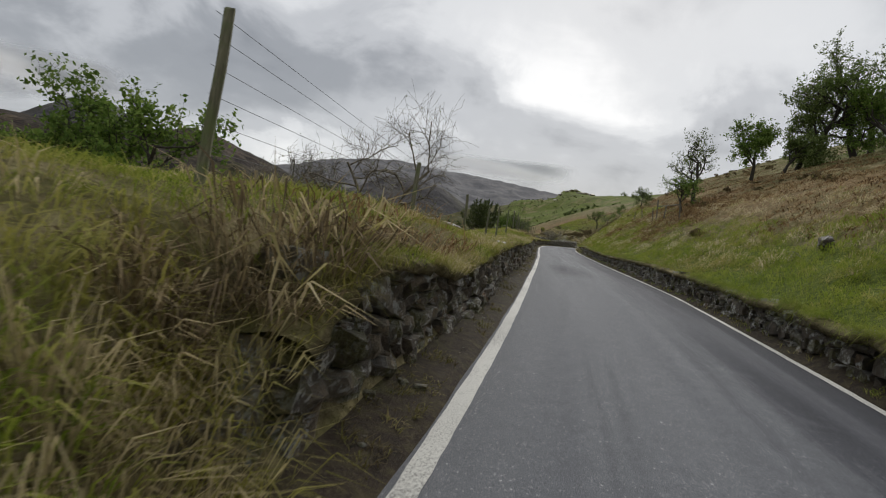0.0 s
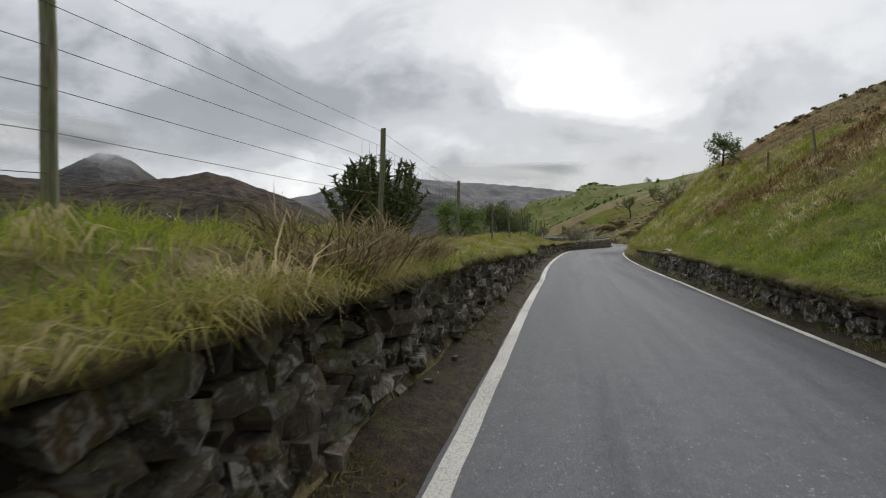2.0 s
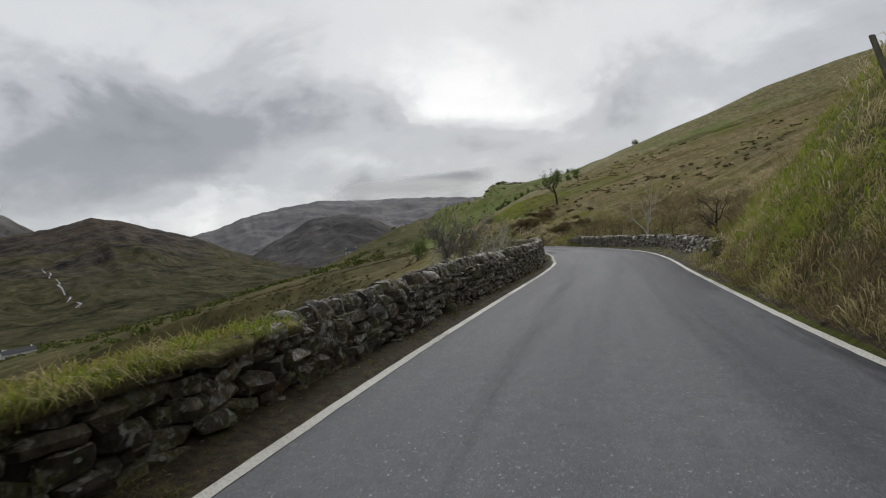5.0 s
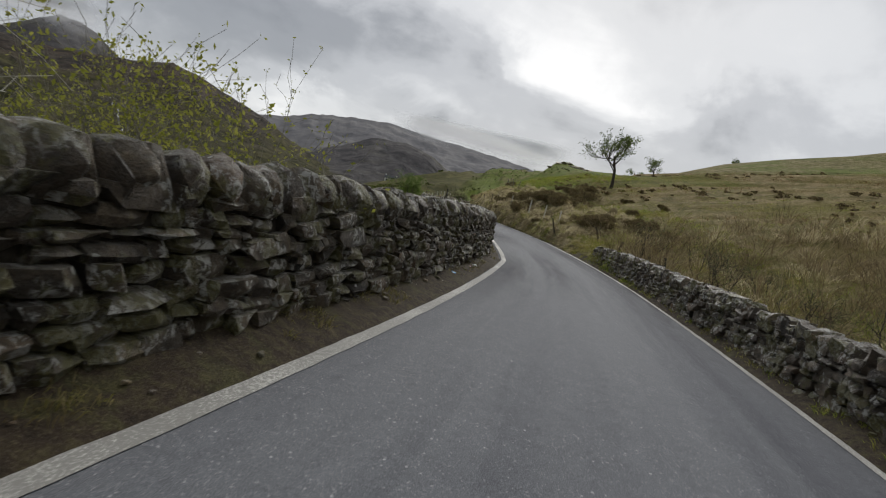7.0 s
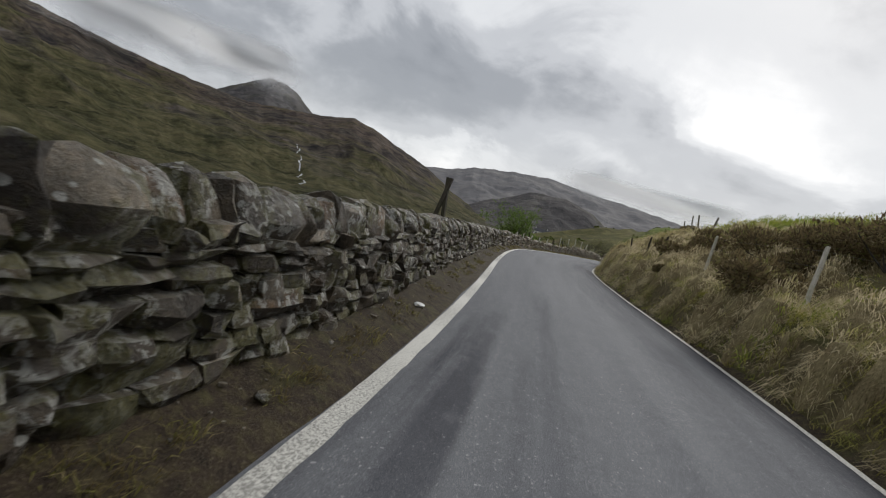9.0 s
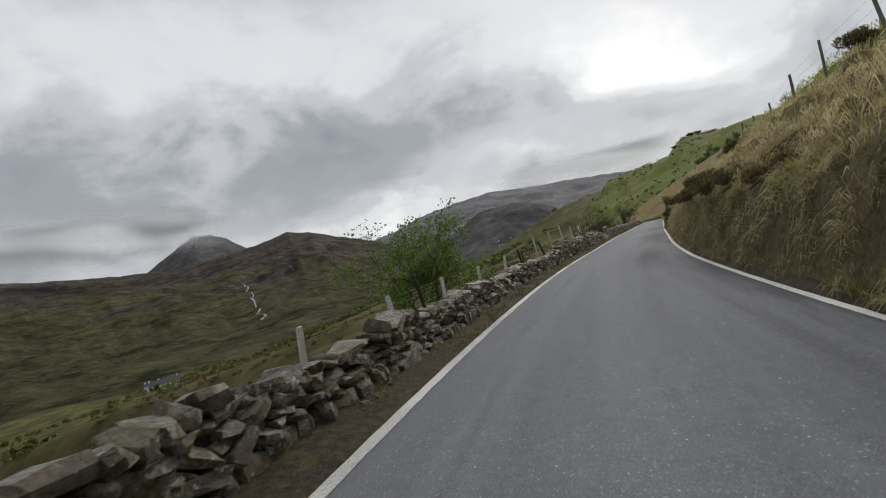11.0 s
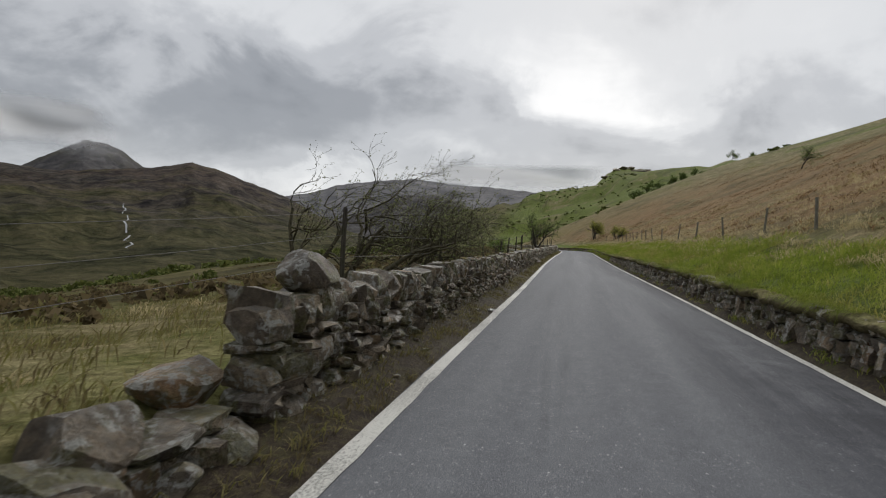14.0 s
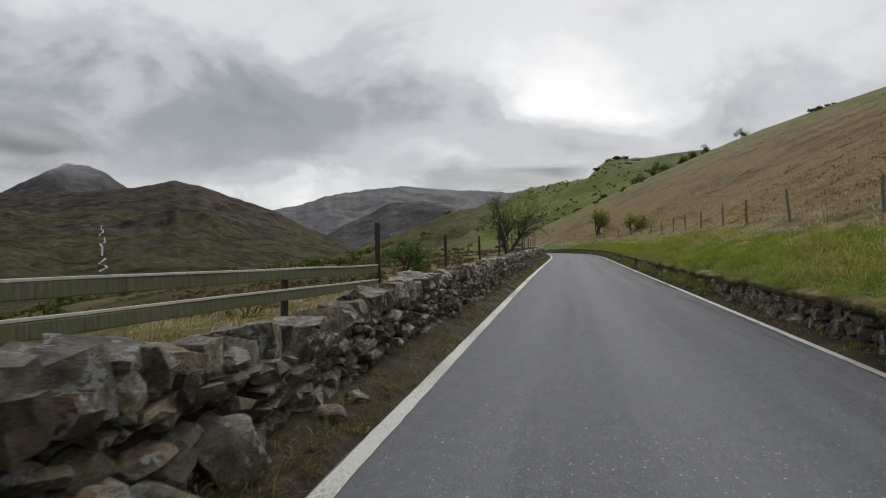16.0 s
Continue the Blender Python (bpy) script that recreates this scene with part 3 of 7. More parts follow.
for q in QS[::-1]:
    x = xc + (edge_l(sy) - q) / cosx
    cols_x.append(x)
    cols_z.append(ground_z(sy, -1, np.full_like(yy, q), x, yy))
for f in (0.02, 0.35, 0.65, 0.98):
    x = xc + (edge_l(sy) * (1 - f) + edge_r(sy) * f) / cosx
    cols_x.append(x)
    cols_z.append(np.where(yy < 110, road_z(sy) - 0.09, ground_z(sy, 1, np.zeros_like(yy), x, yy) - 0.09 * (yy < 140)))
for q in QS:
    x = xc + (edge_r(sy) + q) / cosx
    cols_x.append(x)
    cols_z.append(ground_z(sy, 1, np.full_like(yy, q), x, yy))
gv = np.stack([np.array(cols_x).T, np.broadcast_to(yy[:, None], (len(yy), len(cols_x))), np.array(cols_z).T], -1)
ground = mesh_object("ground", gv.reshape(-1, 3), grid_faces(*gv.shape[:2]), TURF, smooth=True)
gs, gx, gy = np.broadcast_to(sy[:, None], gv.shape[:2]), gv[..., 0], gv[..., 1]
gq = np.concatenate([-QS[::-1], [0, 0, 0, 0], QS])[None, :] + 0 * gs
zone = np.clip((gq - 3.5) / 3, 0, 1) * np.clip((55 - gq) / 30, 0, 1)
east = np.clip((gs - 13.5) / 0.6, 0, 1) * np.clip((150 - gy) / 60, 0, 1)
west = 0.85 * np.clip((6.2 - gs) / 0.6, 0, 1) * np.clip((20 - gq) / 8, 0, 1)
# Dark ground tone: heath and cloud shade left, tussock gaps on right banks
for key, val in (("bracken", zone * np.maximum(east, west) + 0.35 * np.clip((gq - 6) / 8, 0, 1) * np.clip((gs - 6) / 0.5, 0, 1) * (gs < 13.5)), ("moor", np.clip((-gq - 4) / 14, 0, 1) + 0.9 * np.clip((5.5 - gq) / 2, 0, 1) * (gq > 0) * ((gs > 9.0) & (gs < 13.9)) + 0.5 * np.clip((4 - gq) / 2, 0, 1) * (gq > 0) * ((gs > 3.8) & (gs < 6.0))), ("lush", np.where((gq > 0) & (gq < 3.2) & ((gs < 6) | (gs > 13.2)), 0.6, 0.0) + np.where(gy > 150, 0.5, 0.0) + np.where((gq > 4) & (gq < 30) & (gs > 10.6) & (gs < 13.9), 0.55, 0.0))):
    ground.data.attributes.new(key, "FLOAT", "POINT").data.foreach_set("value", np.ascontiguousarray(val, dtype=np.float32).ravel())
tagged(ground, "rough hill pasture with green turf, straw grass and bracken", "ground", kind="structure")


def ribbon(name, s0, s1, ds, lats, zs, mat, label, category, kind="structure", thick=0.0):
    """A strip along the road; lats and zs are functions of s for each column."""
    s = np.arange(s0, s1 + ds / 2, ds)
    V = []
    for lat, z in zip(lats, zs):
        x, y = at(s, lat(s))
        V.append(np.stack([x, y, road_z(s) + z(s)], -1))
    V = np.stack(V, 1)
    ob = mesh_object(name, V.reshape(-1, 3), grid_faces(*V.shape[:2]), mat, smooth=True)
    if name == "road":
        for key, val in (("across", np.broadcast_to(np.linspace(0, 1, V.shape[1])[None], V.shape[:2])), ("along", np.broadcast_to(s[:, None] * 17.6, V.shape[:2]))):
            ob.data.attributes.new(key, "FLOAT", "POINT").data.foreach_set("value", np.ascontiguousarray(val, dtype=np.float32).ravel())
    return tagged(ob, label, category, kind=kind)


def camber(f):
    return lambda s: 0.035 * (1 - (2 * f - 1) ** 2) + 0 * s


fr = [k / 16 for k in range(17)]
wob_l = lambda s: 0.05 * fbm(s * 14, s * 0 + 3.3, 3, 5)
wob_r = lambda s: 0.06 * fbm(s * 14, s * 0 + 8.3, 3, 6)
lats = [lambda s: edge_l(s) - 0.20 + wob_l(s)] + [(lambda f: lambda s: edge_l(s) * (1 - f) + edge_r(s) * f)(f) for f in fr] + [lambda s: edge_r(s) + 0.16 + wob_r(s)]
zs = [lambda s: -0.05 + 0 * s] + [camber(f) for f in fr] + [lambda s: -0.05 + 0 * s]
ribbon("road", -7.5, 23.5, 0.04, lats, zs, ASPHALT, "narrow grey asphalt country road with darker wet tracks", "road")
for name, lat, wd in (("edge_line_left", lambda s: edge_l(s), 0.075), ("edge_line_right", lambda s: edge_r(s) - 0.02, 0.05)):
    rag = lambda s, k: 0.009 * fbm(s * 90, s * 0 + k, 2, 8)
    ribbon(name, -7.0, 23.0, 0.012, [lambda s: lat(s) - wd + rag(s, 1.0), lambda s: lat(s) + wd + rag(s, 5.0)], [lambda s: 0.007 + 0 * s, lambda s: 0.009 + 0 * s], LINE_PAINT,
           "worn white painted edge line on the asphalt", "road marking")
ribbon("verge_left", -7.5, 23.5, 0.03, [lambda s: edge_l(s) - 0.95, lambda s: edge_l(s) - 0.62, lambda s: edge_l(s) - 0.42, lambda s: edge_l(s) - 0.25, lambda s: edge_l(s) - 0.11 + wob_l(s)],
       [lambda s: 0.16 + 0 * s, lambda s: 0.11 + 0.05 * fbm(s * 20, s * 0, 3, 2), lambda s: 0.05 + 0.05 * fbm(s * 24, s * 0 + 2, 3, 2), lambda s: 0.03 + 0.03 * fbm(s * 30, s * 0 + 4, 3, 2), lambda s: -0.03 + 0 * s],
       SOIL, "strip of damp brown soil and dead grass", "verge")
ribbon("verge_right", -7.5, 23.5, 0.03, [lambda s: edge_r(s) + 0.10 + wob_r(s), lambda s: edge_r(s) + 0.2, lambda s: edge_r(s) + 0.34, lambda s: edge_r(s) + 0.5],
       [lambda s: -0.03 + 0 * s, lambda s: 0.04 + 0.03 * fbm(s * 20, s * 0, 3, 4), lambda s: 0.10 + 0.05 * fbm(s * 24, s * 0 + 2, 3, 4), lambda s: 0.22 + 0.05 * fbm(s * 24, s * 0 + 6, 3, 4)],
       SOIL, "strip of damp brown soil and dead grass", "verge")


# ---- mountains across the valley ----
def mountain(name, sky_line, r_crest, r_foot, foot_z, mat, label, seed, az_step=0.12, amp=0.06):
    """A ridge whose crest follows (azimuth, elevation) in degrees from the end of the road."""
    az = np.arange(sky_line[0][0], sky_line[-1][0] + 1e-6, az_step)
    el = np.interp(az, *zip(*sky_line)) + 0.10 * fbm(az * 1.4, az * 0 + seed, 4, seed)
    u = np.concatenate([np.linspace(0, 1, 80), np.linspace(1.02, 1.5, 8)])
    A, U = np.meshgrid(np.radians(az), u, indexing="ij")
    crest = np.tan(np.radians(el))[:, None] * r_crest + 1.4
    r_c = r_crest * (1 + 0.06 * fbm(A * 9, A * 0 + seed, 3, seed + 5))
    crest = crest * r_c / r_crest
    r = r_foot + (r_c - r_foot) * np.minimum(U, 1) + np.maximum(U - 1, 0) * (r_c - r_foot)
    X, Y = np.sin(A) * r, np.cos(A) * r
    shape = np.where(U <= 1, U ** 1.25, 1 - (U - 1) * 1.2)
    Z = foot_z + (crest - foot_z) * shape
    rough = (1 - np.clip(np.abs(U - 1) * 0 + U, 0, 1) ** 6) * np.clip(U * 4, 0, 1)
    gully = fbm(A * 34 + 0.6 * fbm(A * 20, U * 5, 2, seed + 9), U * 1.6, 4, seed + 2)
    Z = Z + (crest - foot_z) * rough * (amp * fbm(X * 0.004, Y * 0.004, 4, seed + 1) * 2.4 + amp * 0.45 * gully)
    V = np.stack([X, Y, Z], -1)
    ob = mesh_object(name, V.reshape(-1, 3), grid_faces(*V.shape[:2]), mat, smooth=True)
    tagged(ob, label, "mountain", kind="structure")
    return az, u, V


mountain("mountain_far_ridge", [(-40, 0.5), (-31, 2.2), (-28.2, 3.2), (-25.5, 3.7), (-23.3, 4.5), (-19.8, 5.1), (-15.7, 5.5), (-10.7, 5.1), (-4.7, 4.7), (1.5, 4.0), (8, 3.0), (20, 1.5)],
         4000, 2300, -40, FAR_MOUNTAIN, "long mountain ridge in pale grey painted haze under low cloud", 3)
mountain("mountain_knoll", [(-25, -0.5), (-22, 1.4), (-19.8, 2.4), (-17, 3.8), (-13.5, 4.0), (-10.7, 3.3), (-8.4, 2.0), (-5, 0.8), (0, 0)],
         2700, 1700, -50, HAZED_MOUNTAIN, "dark rocky knoll in front of the far ridge", 7)
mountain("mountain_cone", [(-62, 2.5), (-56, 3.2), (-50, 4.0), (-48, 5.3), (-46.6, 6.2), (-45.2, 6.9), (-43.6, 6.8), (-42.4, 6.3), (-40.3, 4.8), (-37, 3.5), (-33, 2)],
         3800, 2600, -30, HAZED_MOUNTAIN, "cone-shaped dark mountain with its top in cloud", 11)
ridge_az, ridge_u, ridge_v = mountain("mountain_ridge", [(-120, 16.0), (-105, 14.0), (-90, 11.5), (-75, 8.2), (-65, 6.3), (-58, 5.2), (-52, 4.5), (-47, 4.2), (-43, 4.7), (-40.6, 5.0), (-38.6, 5.4), (-36.8, 5.8), (-34.8, 5.4), (-32, 4.4), (-28.2, 3.1),
                            (-25, 1.4), (-21.5, 0.2), (-16, -0.6), (-8, -1.4), (0, -2.0)],
         2700, 620, -66, MOUNTAIN, "dark brown heather mountainside with crags across the valley", 15, az_step=0.2)


def m_mist(t, e):
    fade = t.add("ShaderNodeAttribute", {"attribute_name": "fade"}).outputs["Fac"]
    n = t.noise(t.add("ShaderNodeMapping", Vector=e["pos"], Scale=(1.0, 1.0, 1.3)).outputs[0], 0.0034, 6.0, 0.58, 0.3)
    return t.math("MULTIPLY", fade, t.span(t.math("ADD", n, t.math("MULTIPLY", fade, 0.35)), 0.44, 0.74))


def low_cloud(az0, az1, el0, el1, r, label):
    """A thin veil of cloud that lies against the mountain tops."""
    az, el = np.linspace(az0, az1, 60), np.linspace(el0, el1, 16)
    A, E = np.meshgrid(np.radians(az), np.radians(el), indexing="ij")
    rr = r * (1 + 0.02 * np.sin(A * 31) + 0.02 * np.cos(E * 90 + A * 12))
    V = np.stack([np.sin(A) * rr, np.cos(A) * rr, np.tan(E) * rr + 1.4], -1)
    m = bpy.data.materials.new("mist")
    m.use_nodes = True
    t = Nodes(m.node_tree)
    geo = t.add("ShaderNodeNewGeometry")
    body = t.add("ShaderNodeMixShader", i0=0.5, i1=t.add("ShaderNodeBsdfDiffuse", Color=(0.86, 0.87, 0.89, 1)).outputs[0], i2=t.add("ShaderNodeBsdfTranslucent", Color=(0.86, 0.87, 0.89, 1)).outputs[0])
    out = t.add("ShaderNodeMixShader", i0=m_mist(t, {"pos": geo.outputs["Position"]}), i1=t.add("ShaderNodeBsdfTransparent").outputs[0], i2=body.outputs[0])
    t.add("ShaderNodeOutputMaterial", Surface=out.outputs[0])
    ob = mesh_object("low_cloud", V.reshape(-1, 3), grid_faces(*V.shape[:2]), m, smooth=True)
    u, v = np.meshgrid(np.linspace(0, 1, 60), np.linspace(0, 1, 16), indexing="ij")
    fade = np.clip(np.minimum(u, 1 - u) / 0.2, 0, 1) * np.clip(v / 0.55, 0, 1) * np.clip((1 - v) / 0.2, 0, 1)
    ob.data.attributes.new("fade", "FLOAT", "POINT").data.foreach_set("value", np.ascontiguousarray(fade, dtype=np.float32).ravel())
    return tagged(ob, label, "cloud", kind="structure")


low_cloud(-66, -41, 4.6, 10.5, 2500, "grey cloud lying on the mountain tops")
low_cloud(-16, 4, 4.5, 7.4, 2600, "pale cloud brushing the far ridge")


def surface_z(x, y):
    """Height of the ground at a place in the plan."""
    x, y = np.atleast_1d(np.asarray(x, float)), np.atleast_1d(np.asarray(y, float))
    s = s_of_y(y)
    lat = (x - np.interp(y, _py, _px)) * np.maximum(np.cos(np.interp(s, ss, _h)), 0.9)
    zl = ground_z(s, -1, np.maximum(edge_l(s) - lat, 0), x, y)
    zr = ground_z(s, 1, np.maximum(lat - edge_r(s), 0), x, y)
    return np.where(lat < edge_l(s), zl, np.where(lat > edge_r(s), zr, road_z(s)))

# ---- plants: materials ----


def leafy(name, stops, patch=None, trans=0.52, tuft=None):
    def build(t, e):
        pick = t.math("FRACT", t.math("ADD", e["island"], t.math("MULTIPLY", e["rand"], 0.3)))
        if tuft:
            pick = t.math("ADD", t.math("MULTIPLY", pick, 0.38), t.span(t.noise(e["pos"], tuft, 2.5, 0.6), 0.34, 0.66, 0.0, 0.62))
        c = t.ramp(pick, stops)
        if patch:
            c = t.mix(t.span(t.noise(e["pos"], patch[0], 3.0, 0.6), patch[1], patch[2]), c, t.ramp(e["island"], patch[3]))
        return c, {"trans": trans}
    return material(name, build, 0.8, 0.05)


STRAW = [(0.0, (0.202, 0.170, 0.085)), (0.35, (0.423, 0.350, 0.184)), (0.7, (0.644, 0.543, 0.329)), (1.0, (0.331, 0.304, 0.119))]
GREEN = [(0.0, (0.113, 0.161, 0.018)), (0.4, (0.211, 0.276, 0.036)), (0.75, (0.335, 0.379, 0.067)), (1.0, (0.494, 0.457, 0.149))]
OLIVE = [(0.0, (0.147, 0.146, 0.033)), (0.4, (0.316, 0.298, 0.069)), (0.75, (0.405, 0.360, 0.130)), (1.0, (0.52, 0.44, 0.21))]
RUST = [(0.0, (0.111, 0.068, 0.034)), (0.4, (0.233, 0.141, 0.067)), (0.75, (0.360, 0.237, 0.118)), (1.0, (0.477, 0.358, 0.184))]
BLADE_BANK = leafy("bank_grass", OLIVE, (0.55, 0.46, 0.56, GREEN), 0.42, 2.2)
BLADE_STRAW = leafy("straw_grass", STRAW, (0.4, 0.60, 0.70, OLIVE), 0.42, 2.0)
TUSSOCK = [(0.0, (0.20, 0.165, 0.095)), (0.3, (0.43, 0.36, 0.215)), (0.6, (0.76, 0.66, 0.45)), (0.85, (0.58, 0.52, 0.30)), (1.0, (0.38, 0.36, 0.14))]
TUSSOCK_OLIVE = [(0.0, (0.138, 0.140, 0.043)), (0.4, (0.287, 0.287, 0.087)), (0.75, (0.448, 0.425, 0.160)), (1.0, (0.575, 0.494, 0.256))]
BLADE_TUSSOCK = leafy("tussock_grass", TUSSOCK, (0.9, 0.52, 0.60, TUSSOCK_OLIVE), 0.48, 2.0)
BROWN_BANK = [(0.0, (0.110, 0.082, 0.042)), (0.22, (0.24, 0.19, 0.10)), (0.42, (0.56, 0.47, 0.28)), (0.62, (0.38, 0.34, 0.13)), (0.82, (0.72, 0.62, 0.40)), (1.0, (0.34, 0.26, 0.14))]
BLADE_BROWN = leafy("bank_tussock", BROWN_BANK, (0.7, 0.55, 0.62, TUSSOCK_OLIVE), 0.48, 2.4)
BLADE_VERGE = leafy("verge_grass", [(0.0, (0.085, 0.066, 0.036)), (0.35, (0.18, 0.145, 0.072)), (0.6, (0.20, 0.195, 0.058)), (0.85, (0.36, 0.29, 0.155)), (1.0, (0.24, 0.25, 0.07))], None, 0.4, 3.0)
BLADE_GREEN = leafy("green_grass", GREEN, (0.5, 0.50, 0.62, OLIVE), 0.45, 1.8)
BRACKEN = leafy("dead_bracken", RUST, None, 0.1)
PEAT = [(0.0, (0.094, 0.071, 0.043)), (0.4, (0.200, 0.152, 0.088)), (0.75, (0.312, 0.244, 0.131)), (1.0, (0.438, 0.350, 0.188))]
DEAD_STALK = leafy("dead_stalk", PEAT, None, 0.1)
HEATHER = leafy("brown_heather", [(0.0, (0.075, 0.060, 0.034)), (0.5, (0.160, 0.123, 0.068)), (0.85, (0.25, 0.195, 0.100)), (1.0, (0.20, 0.215, 0.070))], None, 0.3)
SCRUB_GREEN = leafy("hill_scrub", [(0.0, (0.060, 0.076, 0.022)), (0.5, (0.120, 0.142, 0.040)), (1.0, (0.20, 0.215, 0.068))], None, 0.15)
LEAF_FRESH = leafy("spring_leaf", [(0.0, (0.075, 0.128, 0.027)), (0.5, (0.143, 0.225, 0.045)), (1.0, (0.225, 0.300, 0.075))], None, 0.35)
LEAF_YELLOW = leafy("yellow_bud", [(0.0, (0.19, 0.21, 0.035)), (0.5, (0.32, 0.34, 0.060)), (1.0, (0.46, 0.45, 0.11))], None, 0.35)
LEAF_DARK = leafy("dull_leaf", [(0.0, (0.080, 0.115, 0.036)), (0.5, (0.145, 0.195, 0.060)), (1.0, (0.235, 0.285, 0.100))], None, 0.25)
LEAF_BUD = leafy("pale_bud", [(0.0, (0.145, 0.170, 0.068)), (0.5, (0.221, 0.238, 0.102)), (1.0, (0.306, 0.306, 0.153))], None, 0.3)
GORSE = leafy("gorse_spine", [(0.0, (0.055, 0.078, 0.030)), (0.5, (0.095, 0.125, 0.044)), (1.0, (0.155, 0.172, 0.066))], None, 0.1)


def m_bark(dark, pale):
    def build(t, e):
        n = t.noise(e["pos"], 16.0, 4.0, 0.65)
        return t.ramp(n, [(0.35, dark), (0.7, pale)]), {"bump": n, "bs": 0.6, "bd": 0.01}
    return build


BARK = material("dark_bark", m_bark((0.030, 0.026, 0.021), (0.085, 0.076, 0.060)))
BARK_TWIG = material("brown_twig_bark", m_bark((0.075, 0.062, 0.044), (0.27, 0.235, 0.175)))
BARK_MOSS = material("mossy_dark_bark", m_bark((0.034, 0.030, 0.020), (0.125, 0.112, 0.070)))
BARK_GREY = material("lichen_grey_bark", m_bark((0.11, 0.10, 0.082), (0.28, 0.265, 0.22)))
BARK_WHITE = material("bleached_bark", m_bark((0.36, 0.345, 0.31), (0.72, 0.69, 0.63)))

rng = np.random.default_rng(4)


def blades(name, x, y, z, length, width, mat, label, category="grass", lean=0.5, wind=(0.25, 0.35), droop=0.35, kind="stuff", tilt0=None):
    """Tapered bent blades rooted at the given places, joined in one mesh."""
    n = len(x)
    a = rng.uniform(0, 2 * np.pi, n)
    l = length * rng.uniform(0.55, 1.25, n)
    w_ = width * rng.uniform(0.75, 1.5, n)
    tilt = rng.normal(0, lean, (n, 2)) + np.array(wind)
    if tilt0 is not None:
        tilt = tilt + tilt0
    side = np.stack([np.cos(a), np.sin(a), np.zeros(n)], -1) * w_[:, None] * 0.5
    root = np.stack([x, y, z - 0.03], -1)
    d1 = np.stack([tilt[:, 0] * 0.5, tilt[:, 1] * 0.5, np.ones(n)], -1)
    d1 /= np.linalg.norm(d1, axis=1)[:, None]
    d2 = np.stack([tilt[:, 0] * 1.5, tilt[:, 1] * 1.5, np.ones(n) - droop * rng.uniform(0.3, 2.0, n)], -1)
    d2 /= np.linalg.norm(d2, axis=1)[:, None]
    mid = root + d1 * (l * 0.5)[:, None]
    tip = mid + d2 * (l * 0.55)[:, None]
    V = np.stack([root, mid + side, tip, mid - side], 1)
    F = np.arange(n * 4).reshape(-1, 4)
    ob = mesh_object(name, V.reshape(-1, 3), F, mat)
    return tagged(ob, label, category, kind=kind)


def scatter(side, s0, s1, q0, q1, n, clump=0.0, power=1.0):
    """Places beside the road: s, q, x, y; clump draws them into tufts."""
    k = int(n / 14) if clump else n
    s = rng.uniform(s0, s1, k)
    q = q0 + (q1 - q0) * rng.uniform(0, 1, k) ** power
    if clump:
        s, q = np.repeat(s, 14), np.repeat(q, 14)
        s = s + rng.normal(0, clump / 17.5, len(s))
        q = np.abs(q + rng.normal(0, clump, len(q)) - q0) + q0
    lat = edge_l(s) - q if side < 0 else edge_r(s) + q
    x, y = at(s, lat)
    return s, q, x, y


def hanging(name, side, s0, s1, q, n, top, length, width, mat, label):
    """Uneven tufts that hang over the lip of a bank towards the road."""
    k = n // 26
    cs = rng.uniform(s0, s1, k)
    cs = cs[fbm(cs * 23, cs * 0 + q, 3, 77) > -0.12]
    s = np.repeat(cs, 26)
    reach = np.repeat(rng.uniform(0.35, 1.35, len(cs)) ** 1.5, 26)
    s = s + rng.normal(0, 0.006, len(s))
    qq = lip(s, side) + rng.uniform(0.0, 0.34, len(s))
    x, y = at(s, edge_l(s) - qq if side < 0 else edge_r(s) + qq)
    z = road_z(s) + top(s) * rng.uniform(0.97, 1.05, len(s)) + (0.04 if side < 0 else 0.09)
    h = np.interp(s, ss, _h)
    out = -side * rng.uniform(0.3, 1.5, len(s))
    root = np.stack([x, y, z], -1)
    dirx = np.stack([np.cos(h) * out + rng.normal(0, 0.35, len(s)), np.sin(h) * out + rng.normal(0, 0.6, len(s)), rng.uniform(0.1, 0.9, len(s))], -1)
    dirx /= np.linalg.norm(dirx, axis=1)[:, None]
    l = length * reach * rng.uniform(0.5, 1.3, len(s))
    mid = root + dirx * (l * 0.45)[:, None]
    fall = dirx * rng.uniform(0.2, 0.7, (len(s), 1)) + np.stack([rng.normal(0, 0.2, len(s)), rng.normal(0, 0.25, len(s)), -rng.uniform(0.3, 1.0, len(s))], -1)
    tip = mid + fall * (l * 0.5)[:, None]
    a = np.stack([np.sin(h), np.cos(h), np.zeros(len(s))], -1) * width * 0.5
    V = np.stack([root, mid + a, tip, mid - a], 1)
    F = np.arange(len(s) * 4).reshape(-1, 4)
    return tagged(mesh_object(name, V.reshape(-1, 3), F, mat), label, "grass", kind="stuff")


def lip(s, side):
    """How far outside the edge line the torn turf reaches over the top of a roadside wall."""
    base = 0.56 if side < 0 else 0.32
    return base - 0.13 * np.clip(fbm(s * 26, s * 0 + side, 3, 71) * 1.6 + 0.35, 0, 1) - 0.07 * np.clip(fbm(s * 90, s * 0 + side, 2, 72), 0, 1)


